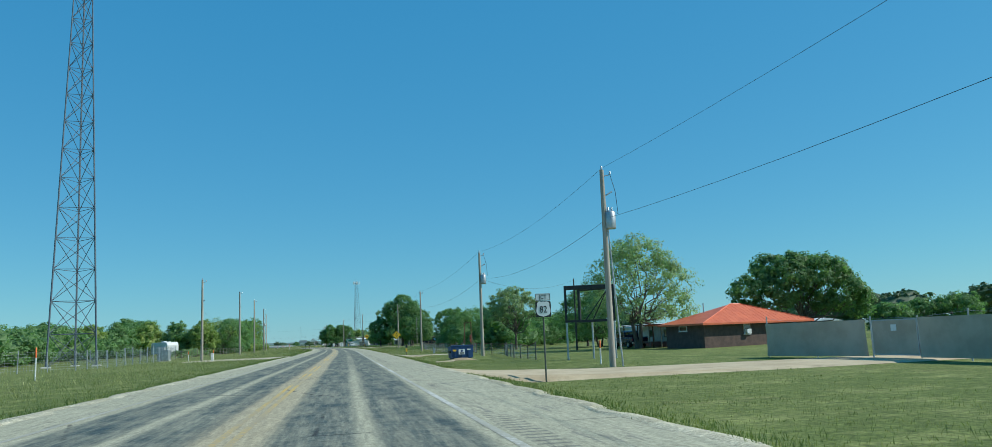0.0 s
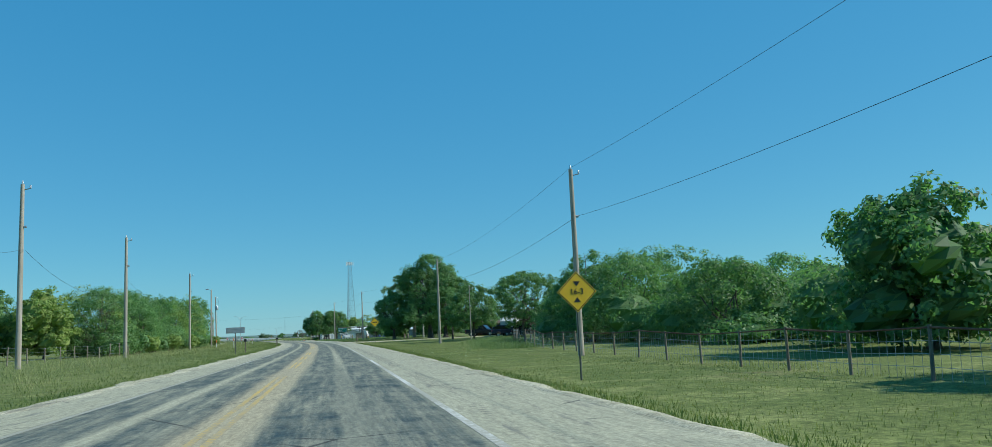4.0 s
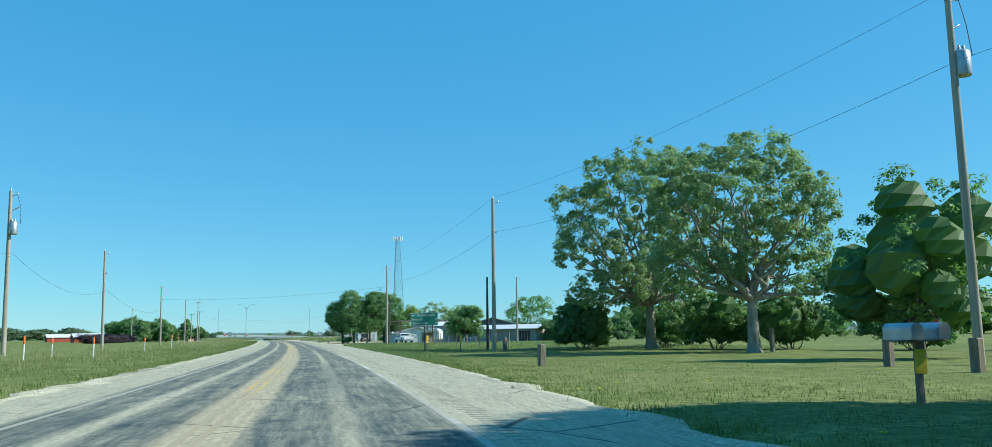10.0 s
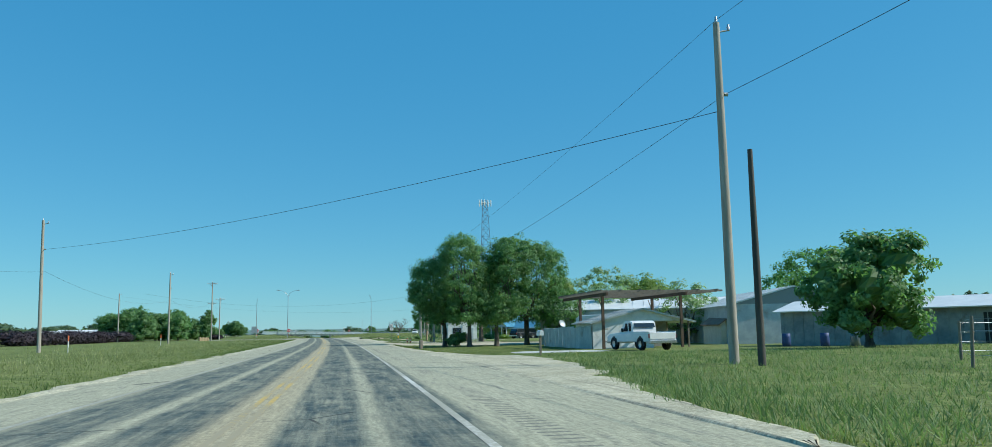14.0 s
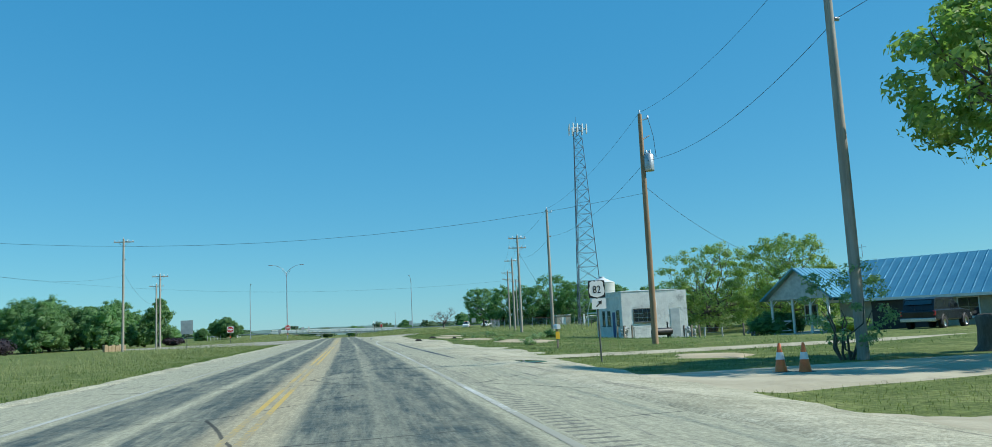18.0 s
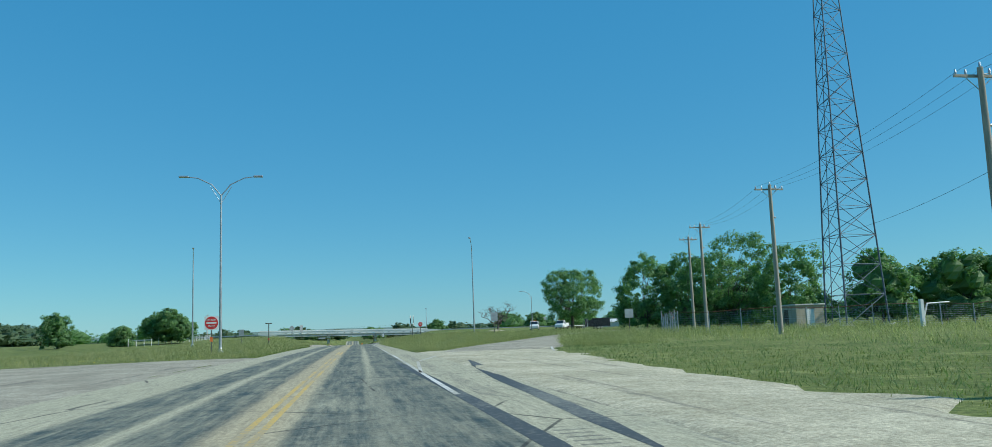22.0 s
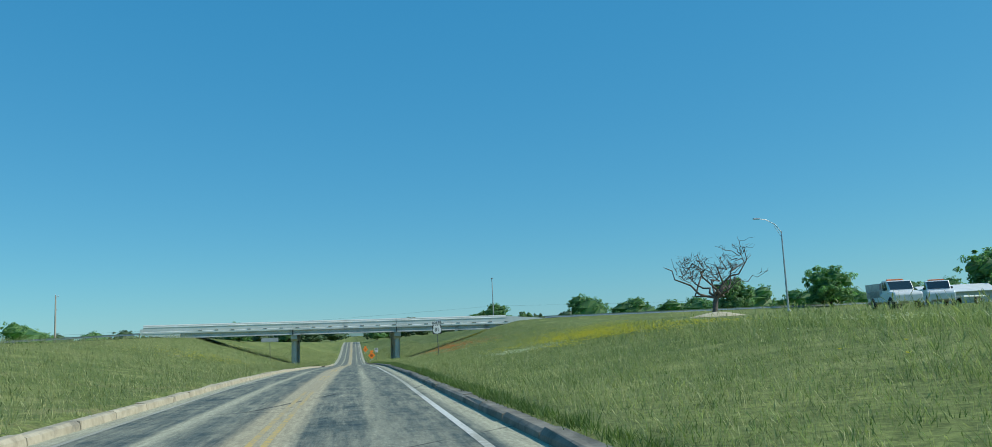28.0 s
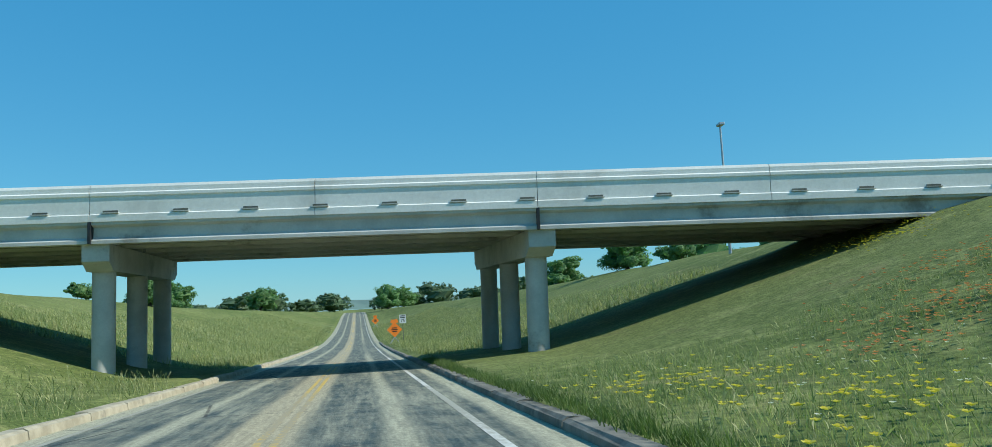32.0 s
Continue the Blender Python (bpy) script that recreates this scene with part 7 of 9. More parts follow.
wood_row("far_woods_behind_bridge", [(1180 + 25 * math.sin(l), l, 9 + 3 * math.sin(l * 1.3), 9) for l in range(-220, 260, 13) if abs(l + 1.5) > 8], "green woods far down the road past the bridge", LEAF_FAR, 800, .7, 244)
for _i, (_s, _l, _r) in enumerate([(872, 30, 1.6), (884, 34, 2.2), (868, -30, 1.6), (905, -33, 2), (935, 33, 2.4), (860, 33, 1.4)]):
    bush(_s, _l, 2.2, _r, "rounded green bush on top of the bank", LEAF_MID, 1300, .2, 270 + _i, "bushes on the bank")
for _i, (_s, _l, _h, _r) in enumerate([(925, -30, 5, 3.4), (960, -34, 5, 3.6), (1010, -24, 6, 4), (1080, 10, 9, 5), (1090, 16, 8, 5), (900, 34, 5, 3.4), (940, 36, 5, 3.6)]):
    tree(_s, _l, _h, _r, "green tree past the bridge", LEAF_DARK if _i % 2 else LEAF_MID, count=2800, size=.3, seed=250 + _i, base=.06, group="trees past the bridge")


def dead_tree(s, l, height):
    r = rand(77)
    T = thing("dead_tree", spot(s, l, -.1), "bare dead tree with spreading grey branches", "tree")
    part("trunk", Shape().tube([(0, 0, -.3), (.1, 0, 1.0), (.3, 0, 2.3)], [.45, .32, .26], 9), BARK_DEAD, T)
    for k in range(9):
        a = 2 * math.pi * k / 9 + r.rand() * .5
        q = 3.2 + 3.2 * r.rand()
        tip = Vector((.3 + q * math.cos(a), q * math.sin(a), 4.0 + (height - 4.2) * r.rand()))
        g = Shape()
        limb(g, r, (.3, 0, 2.2), tip, .17, .04, .07, 6, 6)
        for _ in range(7):
            b = Vector((.3, 0, 2.2)).lerp(tip, .45 + .5 * r.rand())
            c = b + Vector((r.normal() * 1.1, r.normal() * 1.1, .4 + r.rand() * 1.1))
            limb(g, r, b, c, .05, .02, .08, 5, 4)
            for _ in range(4):
                e = b.lerp(c, .3 + .7 * r.rand())
                limb(g, r, e, e + Vector((r.normal() * .55, r.normal() * .55, .15 + .5 * r.rand())), .025, .012, .08, 4, 3)
        part("branch", g, BARK_DEAD, T)


dead_tree(791.4, 41.2, 8.8)
wood_row("hedge_understory", [(s, 22 + 13 * ((s * .618) % 1), 3.2 + 1.6 * math.sin(s * 2.1), 2.6) for s in range(138, 188, 2)], "green undergrowth between the hedge row trees", LEAF_MID, 1300, .15, 246, "undergrowth")
wood_row("woods_right_near", [(s, 40 + 14 * ((s * .618) % 1), 5.2 + 1.4 * math.sin(s * 1.3), 4.0) for s in range(163, 206, 3)], "green woods behind the hedge row", LEAF_MID, 700, .4, 247)
wood_row("thicket_understory", [(s, -24 - 5 * ((s * .618) % 1), 3.6 + 1.2 * math.sin(s * 1.9), 2.6) for s in range(204, 306, 3)], "leafy undergrowth filling the roadside thicket", LEAF_MID, 1400, .15, 248, "undergrowth")
wood_row("hedge_left_near", [(s, -46 - 10 * ((s * .618) % 1), 5.2 + 1.2 * math.sin(s * 1.7), 3.6) for s in range(60, 205, 4)], "low green tree hedge behind the fenced yard", LEAF_MID, 700, .36, 249)


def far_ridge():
    """Low wooded rise on the horizon, with the haze painted into its colour."""
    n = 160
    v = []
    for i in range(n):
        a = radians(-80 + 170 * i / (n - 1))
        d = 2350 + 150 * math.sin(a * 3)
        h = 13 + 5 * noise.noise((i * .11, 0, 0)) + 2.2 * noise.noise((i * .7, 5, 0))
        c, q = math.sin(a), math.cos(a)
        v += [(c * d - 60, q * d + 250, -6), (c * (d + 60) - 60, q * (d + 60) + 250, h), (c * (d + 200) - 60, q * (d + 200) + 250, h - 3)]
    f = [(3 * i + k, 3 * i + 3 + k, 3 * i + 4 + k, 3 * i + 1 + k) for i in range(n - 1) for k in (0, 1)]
    tagged(new("backdrop", sheet("backdrop", v, f, FAR_WOODS)), "low wooded rise along the horizon, tinted blue-green for haze", "horizon", kind="structure")


far_ridge()
wood_row("tree_line_behind_highway", [(985 + 22 * math.sin(l * .37), l, 8.5 + 2 * math.sin(l * .9), 7) for l in range(78, 430, 8)], "green tree line behind the crossing highway", LEAF_DARK, 650, .42, 251)
wood_row("tree_line_behind_highway_left", [(985 + 22 * math.sin(l * .37), -l, 8.0 + 1.6 * math.sin(l * .9), 7) for l in range(90, 430, 9)], "green tree line behind the crossing highway", LEAF_DARK, 600, .42, 252)
for _i, (_s, _l, _h, _r) in enumerate([(619.5, -36, 9.5, 3.2), (622, -45, 9, 4.6), (615, -47, 8.5, 4.4), (608, -43, 8, 3.8), (630, -41, 6, 3.2), (712.4, -53.9, 6.6, 3.4), (708, -42, 3.6, 2.4), (690, -62, 6, 4)]):
    tree(_s, _l, _h, _r, "dark green tree beyond the turnoff", LEAF_DARK if _i % 2 else LEAF_MID, count=3800, size=.28, seed=410 + _i, base=.06, group="trees beyond the turnoff")
for _i, (_s, _l) in enumerate([(622, -33.3), (617, -33), (626, -34.5)]):
    bush(_s, _l, 1.7, 2.0, "low dark red-brown brush by the poles", LEAF_PURPLE, 1300, .16, 430 + _i, "brush by the poles")

# ---------------- buildings, yards and vehicles ----------------
def wall_box(T, x0, y0, x1, y1, h, mat, name="wall", t=.2):
    """Four walls of a plain house as four parts."""
    part(name, Shape().box(x0, y0, -.6, x1, y0 + t, h), mat, T)
    part(name, Shape().box(x0, y1 - t, -.6, x1, y1, h), mat, T)
    part(name, Shape().box(x0, y0 + t, -.6, x0 + t, y1 - t, h), mat, T)
    part(name, Shape().box(x1 - t, y0 + t, -.6, x1, y1 - t, h), mat, T)


def gable_roof(T, x0, y0, x1, y1, eave, ridge, mat, over=.4, along="y", gable=None, pitch=0.0, trim=None):
    """Gable roof; along: the ridge's direction. gable: material of the end triangles."""
    if along == "y":
        c = (x0 + x1) / 2
        k = (ridge - eave) / (c - x0)
        for a in (x0 - over, x1 + over):
            z = eave - k * over
            sl = part("roof", slab_between([(a, y0 - over, z), (c, y0 - over, ridge), (c, y1 + over, ridge), (a, y1 + over, z)], .09), mat, T)
            if pitch:
                L = math.hypot(c - a, ridge - z)
                for i in range(int((y1 - y0 + 2 * over) / pitch) + 1):
                    y = y0 - over + i * pitch
                    part("seam", Shape().tube([(a, y, z + .02), (c, y, ridge + .02)], .025, 4, False, False), trim or mat, sl)
        if gable:
            for y in (y0, y1 - .15):
                part("gable", Shape().prism([(x0, eave), (x1, eave), (c, ridge - .05)], y, y + .15, "y"), gable, T)
    else:
        c = (y0 + y1) / 2
        k = (ridge - eave) / (c - y0)
        for a in (y0 - over, y1 + over):
            z = eave - k * over
            sl = part("roof", slab_between([(x0 - over, a, z), (x0 - over, c, ridge), (x1 + over, c, ridge), (x1 + over, a, z)], .09), mat, T)
            if pitch:
                for i in range(int((x1 - x0 + 2 * over) / pitch) + 1):
                    x = x0 - over + i * pitch
                    part("seam", Shape().tube([(x, a, z + .02), (x, c, ridge + .02)], .025, 4, False, False), trim or mat, sl)
        if gable:
            for x in (x0, x1 - .15):
                part("gable", Shape().prism([(y0, eave), (y1, eave), (c, ridge - .05)], x, x + .15, "x"), gable, T)


SIDE = pose(0, 0, 0, 0, 0, -90)   # wall whose outside faces local -x
# the orange-roofed building
def orange_house():
    T = thing("orange_roof_building", spot(75, 34, 0, 17.8), "low dark brick building with an orange metal hip roof", "building")
    x1, y1, h, r, hip = 14, 5.6, 2.45, 4.2, 6.3
    wall_box(T, 0, 0, x1, y1, h, BRICK_BROWN)
    c, o = y1 / 2, .6
    A, B, C, D = (-o, -o, h - .15), (x1 + o, -o, h - .15), (x1 + o, y1 + o, h - .15), (-o, y1 + o, h - .15)
    p, q = (hip, c, r), (x1 - hip, c, r)
    for pts in ([A, B, q, p], [C, D, p, q], [D, A, p], [B, C, q]):
        part("roof", slab_between(pts, .08), ROOF_ORANGE, T)
    n = 26
    for i in range(n):
        x = -o + (i + .5) * (x1 + 2 * o) / n
        run = min(1, (x + o) / (hip + o), (x1 + o - x) / (hip + o))
        part("seam", Shape().tube([(x, -o, h - .11), (x, -o + (c + o) * run, h - .11 + (r - h + .15) * run)], .014, 4, False, False), ROOF_ORANGE, T)
    for a, b in ((A, p), (B, q), (p, q)):
        part("ridge_cap", Shape().tube([(a[0], a[1], a[2] + .04), (b[0], b[1], b[2] + .04)], .045, 5, False, False), ROOF_ORANGE, T)
    part("fascia", Shape().box(-o, -o - .03, h - .32, x1 + o, -o, h - .14), ROOF_ORANGE, T)
    part("fascia", Shape().box(-o - .03, -o, h - .32, -o, y1 + o, h - .14), ROOF_ORANGE, T)
    w = window_unit(T, 5.6, 1.6, .9, 1.0, pose(0, 0, 0), WHITE, (1, 2))
    part("air_conditioner", Shape().box(-.3, -.35, -.45, .3, .0, 0, .02), WHITE, w)
    window_unit(T, -3, 1.85, 1.2, .5, SIDE, WHITE, (1, 2))
    part("vent_pipe", Shape().tube([(3.4, 3.6, 3.2), (3.4, 3.6, 4.4)], .06, 6), STEEL, T)
    T2 = thing("porch", spot(84.8, 33.5, 0, 17.8), "small open porch with a red metal roof beside the brick building", "porch")
    for x in (0, 4):
        for y in (0, 2):
            part("post", Shape().tube([(x, y, 0), (x, y, 2.3)], .06, 7), FENCE_WOOD, T2)
    part("roof", Shape().box(-.4, -.4, 2.3, 4.2, 2.3, 2.42, .02), ROOF_ORANGE, T2)


orange_house()

fence_run([(43.6, 23.6), (37, 25.6), (33.5, 25.6), (8, 27)], 3.0, 2.05, "chain-link yard fence hung with grey screen fabric", 2, False, STEEL, pr=.04)
for _a, _b in (((43.6, 23.55), (37.2, 25.5)), ((33.4, 25.5), (8, 26.9))):
    _T = thing("fence_screen", spot(*_a), "sagging grey fabric screen on the yard fence", "fence screen")
    _inv = _T.matrix_basis.inverted()
    _n = 26
    _v, _f = [], []
    for _i in range(_n + 1):
        _s, _l = _a[0] + (_b[0] - _a[0]) * _i / _n, _a[1] + (_b[1] - _a[1]) * _i / _n
        for _k in range(4):
            _x, _y = W(_s, _l - .06 + .05 * math.sin(_i * 1.3 + _k))
            _v.append(_inv @ Vector((float(_x), float(_y), float(ground_z(_s, _l)) + .08 + _k * .6)))
    _f = [(4 * i + k, 4 * i + k + 1, 4 * i + k + 5, 4 * i + k + 4) for i in range(_n) for k in range(3)]
    part("fabric", Shape().add(_v, _f, True), SCREEN, _T)
_T = thing("yard_gate", spot(35.2, 25.55), "grey screened chain-link gate with a small sign", "gate")
part("gate_frame", frame_ring(1.7, 3.3, .06, -.03, .03), STEEL, _T, at=pose(0, 0, 1.0, 0, 90, 90))
part("fabric", Shape().box(-.02, -1.6, .15, .0, 1.6, 1.85), SCREEN, _T)
part("notice", Shape().box(-.04, -.2, 1.3, -.022, .2, 1.6), SIGN_WHITE, _T)


def sign_frame():
    T = thing("empty_sign_frame", spot(56, 15.2, 0, -6), "empty black billboard frame on pale pipe legs", "sign frame")
    for x, y in ((0, 0), (2.1, 1.5), (3.3, -.4)):
        part("leg", Shape().tube([(x, y, -.2), (x, y, 2.6)], .07, 8), STEEL, T)
    for name, m in (("front_frame", pose(1.65, -.2, 3.85, 0, 0, -7)), ("rear_frame", pose(2.3, 1.2, 3.85, 0, 0, -35))):
        w = 3.5 if name == "front_frame" else 2.6
        f = part(name, frame_ring(w, 2.55, .16, -.09, .09), BLACK, T, at=m)
        part("header", Shape().box(-w / 2, -.12, 1.0, w / 2, .12, 1.30, .02), BLACK, f)
        part("brace", Shape().tube([(-w * .1, .05, -1.2), (w * .4, .05, 1.1)], .04, 6), BLACK, f)


sign_frame()
for _s, _l in ((32.5, 9.0), (65.6, 8.0), (97.0, 9.6), (91.5, 7.8)):
    _T = thing("culvert", spot(_s, _l, -.06, 35), "concrete culvert end in the ditch, its shaded opening a dark block", "culvert")
    part("slab", Shape().box(-1.0, -.44, -.1, 1.0, -.36, .03, .02), DIRT, _T)
    part("slab", Shape().box(-1.0, .36, -.1, 1.0, .46, .14, .02), KERB, _T)
    # solid dark block stands in for the shade inside the pipe
    part("mouth", Shape().box(-1.0, -.36, -.12, 1.0, .36, .02), RUBBER, _T)
solid("dirt_bank", Shape().lathe([(.001, .20), (.35, .16), (.7, .06), (1.0, -.04)], 14), DIRT, spot(69.5, 9.6) @ Matrix.Diagonal((1.4, .8, 1, 1)), "low heap of bare reddish dirt by the dumpster", "dirt heap")


def dumpster():
    T = thing("dumpster", spot(73.2, 10.0, 0, 6), "navy blue steel dumpster with a white panel", "dumpster")
    part("body", Shape().prism([(-.55, .1), (.55, .1), (.68, 1.05), (-.62, 1.22)], -.98, .98, "x"), DUMP_BLUE, T, at=pose(0, 0, 0))
    part("rim", Shape().box(-1.03, -.66, 1.12, 1.03, -.58, 1.22, .02).box(-1.03, .62, .98, 1.03, .70, 1.08, .02), DUMP_BLUE, T)
    part("inside", Shape().add([(-.93, -.57, 1.16), (.93, -.57, 1.16), (.93, .62, 1.0), (-.93, .62, 1.0)], [(0, 1, 2, 3)]), BLACK, T)
    for x in (-.99, .99):
        part("fork_pocket", Shape().box(x - .09, -.45, .55, x + .09, .45, .78, .02), BLACK, T)
    for x in (-.6, 0, .6):
        part("rib", Shape().box(x - .04, -.64, .12, x + .04, -.56, 1.12), DUMP_BLUE, T)
    lp = part("label_panel", Shape().box(-.33, -.665, .42, .23, -.645, .86), SIGN_WHITE, T)
    part("text_bar", Shape().box(-.25, -.672, .48, .16, -.668, .58), SIGN_BLACK, lp)
    part("mark", Shape().tube([(-.05, -.672, .72), (-.05, -.668, .72)], .1, 10), PAINT_BLUE, lp)
    part("sticker", Shape().box(.45, -.66, .78, .75, -.645, .88), SIGN_WHITE, T)
    part("sticker", Shape().box(-.85, -.66, .7, -.55, -.645, .85), YELLOW, T)
    for x in (-.8, .8):
        part("skid", Shape().box(x - .08, -.5, -.02, x + .08, .5, .1), BLACK, T)


dumpster()
fence_run([(60, 13.8), (69, 14.0), (75, 14.6), (83.5, 16), (93, 13.6)], 3.3, 1.2, "wire mesh fence on dark steel posts with a top rail", 5, True, SIGN_POST, True)
fence_run([(104, 13.8), (130, 14.2), (148, 14.6), (165, 15.6)], 3.4, 1.25, "wire fence on weathered posts along the pasture", 4, True, FENCE_WOOD, True)
fence_run([(165, 16), (176.5, 17.3), (190, 21), (205, 24)], 4.2, 1.35, "barbed wire fence on leaning cedar posts", 4, False, FENCE_WOOD)
fence_run([(100, 40), (120, 44), (150, 48), (190, 50)], 5, 1.3, "distant pasture fence on thin posts", 3, False, FENCE_WOOD)


def mobile_home():
    T = thing("mobile_home", spot(98, 38), "long white mobile home with a star painted on its end", "mobile home")
    wall_box(T, -2.2, -13, 2.2, 12, 2.35, WHITE)
    part("roof", Shape().prism([(-2.4, 2.32), (2.4, 2.32), (2.3, 2.45), (0, 2.7), (-2.3, 2.45)], -13.2, 12.2, "y"), ROOF_WHITE, T)
    part("skirting", Shape().box(-2.25, -13.05, -.3, -2.21, 12.05, .55), BRICK_RED, T)
    e = part("painted_panel", Shape().box(-2.24, 8.4, .1, -2.205, 12.02, 2.28), PAINT_BLUE, T)
    star = [((.8 if k % 2 == 0 else .32) * math.sin(k * math.pi / 5), (.8 if k % 2 == 0 else .32) * math.cos(k * math.pi / 5)) for k in range(10)]
    part("star", Shape().prism([(10.2 + u, 1.3 + w) for u, w in star], -2.26, -2.245, "x"), SIGN_WHITE, e)
    part("side_panel", Shape().box(-2.24, 5.5, .55, -2.205, 8.38, 1.5), RED_BARN, T)
    for y in (-9, -4.5, 1.5, 5):
        window_unit(T, -y, 1.5, 1.1, .8, pose(-2.2, 0, 0, 0, 0, -90), SIGN_POST, (2, 1))
    part("awning", Shape().box(-4.6, -11, 2.45, -2.42, -1, 2.55, .02), BROWN_WOOD, T)
    for y in (-10.8, -6, -1.2):
        part("awning_post", Shape().box(-4.55, y - .06, -.2, -4.43, y + .06, 2.45), BROWN_WOOD, T)


mobile_home()
car(spot(91, 32.1, 0, 4), "pickup", CAR_BLUE, "dark blue pickup beside the mobile home", "pickup truck", "pickup_truck")


def ranch_gate():
    T = thing("ranch_gate", spot(99, 14.5), "rusty pipe ranch gate under a tall crossbar", "gate")
    for y in (-2.7, 2.7):
        part("gate_post", Shape().tube([(0, y, -.3), (0, y, 3.75)], .045, 8), RUST, T)
        part("brace", Shape().tube([(0, y, 2.5), (0, y + (2.2 if y > 0 else -2.2), .3)], .03, 7), RUST, T)
    part("crossbar", Shape().tube([(0, -2.9, 3.7), (0, 2.9, 3.7)], .035, 8), RUST, T)
    for k, y0 in enumerate((-2.75, 2.75)):
        q = -1 if k == 0 else 1
        g = part("gate_leaf", Shape().tube([(.05, y0, 1.25), (.05, y0 + q * 3.4, 1.25)], .035, 6).tube([(.05, y0, .2), (.05, y0 + q * 3.4, .2)], .035, 6).tube([(.05, y0 + q * 3.4, .2), (.05, y0 + q * 3.4, 1.25)], .035, 6), RUST, T)
        for i in range(1, 14):
            part("bar", Shape().tube([(.05, y0 + q * 3.4 * i / 14, .2), (.05, y0 + q * 3.4 * i / 14, 1.25)], .008, 4, False), STEEL, g)
    ring = Shape().tube([(-.05, -2.3 + .42 * math.cos(a), 1.75 + .42 * math.sin(a)) for a in np.linspace(0, 6.2832, 17)], .035, 6)
    for k in range(6):
        ring.tube([(-.05, -2.3, 1.75), (-.05, -2.3 + .42 * math.cos(k), 1.75 + .42 * math.sin(k))], .02, 4)
    part("wheel_ornament", ring, RED_BARN, T, "red iron wheel ornament")
    star = [((.26 if k % 2 == 0 else .11) * math.sin(k * math.pi / 5), (.26 if k % 2 == 0 else .11) * math.cos(k * math.pi / 5)) for k in range(10)]
    part("star_ornament", Shape().prism([(-2.3 + u, .7 + w) for u, w in star], -.07, -.04, "x"), RUST, T)
    part("notice_board", Shape().box(-.05, 3.0, .45, -.02, 4.0, 1.1), SIGN_WHITE, T)


ranch_gate()


def lion(m, label):
    """Lying lion statue as one plain mesh."""
    g = Shape().box(-.3, -.62, 0, .3, .62, .16, .03)
    g.lathe([(.001, 0), (.24, .05), (.28, .25), (.2, .5), (.001, .56)], 12, (0, -.25, .14))
    g.lathe([(.001, 0), (.22, .06), (.25, .3), (.2, .62), (.1, .74), (.001, .76)], 12, (0, .22, .14))
    g.lathe([(.001, 0), (.2, .06), (.24, .22), (.18, .40), (.001, .46)], 12, (0, .34, .62))
    g.box(-.09, .5, .7, .09, .68, .9, .04)
    for x in (-.15, .15):
        g.tube([(x, .2, .3), (x, .45, .2), (x, .62, .2)], [.1, .08, .07], 8)
        g.tube([(x * 1.3, -.4, .35), (x * 1.4, -.15, .22), (x * 1.4, .02, .2)], [.14, .1, .07], 8)
    g.tube([(0, -.5, .35), (.2, -.62, .3), (.28, -.4, .22)], .035, 6)
    return solid("lion_statue", g, STONE, m, label, "statue", "gate lions")


lion(spot(102.2, 13.2, 0, 100) @ Matrix.Scale(.68, 4), "grey cast-stone lion statue lying by the gate")
lion(spot(95.4, 13.0, 0, 80) @ Matrix.Scale(.66, 4), "grey cast-stone lion statue lying by the gate")
solid("utility_pedestal", Shape().box(-.14, -.14, 0, .14, .14, .75, .03), STEEL, spot(110.5, 11.6), "small grey utility pedestal in the verge", "utility box")
solid("utility_pedestal", Shape().box(-.14, -.14, 0, .14, .14, .9, .03), WHITE, spot(107, -16.2), "small white utility pedestal in the verge", "utility box")

# fenced tower yard across the road
fence_run([(52, -44), (84, -25), (126, -24), (140, -46)], 3.2, 1.9, "chain-link fence round the radio tower", 8, True, STEEL, False)
for _s, _l, _h in ((117, -23.6, 1.5), (119.5, -24.6, 1.9), (122, -24.5, 1.4)):
    _T = thing("equipment_cabinet", spot(_s, _l), "grey steel equipment cabinet by the tower fence", "cabinet", "equipment cabinets")
    part("body", Shape().box(-.45, -.6, .1, .45, .6, _h, .03), STEEL, _T)
    part("door", Shape().box(-.47, -.5, .2, -.455, .5, _h - .1, .01), STEEL, _T)
    part("plinth", Shape().box(-.55, -.7, -.2, .55, .7, .1), CONCRETE, _T)


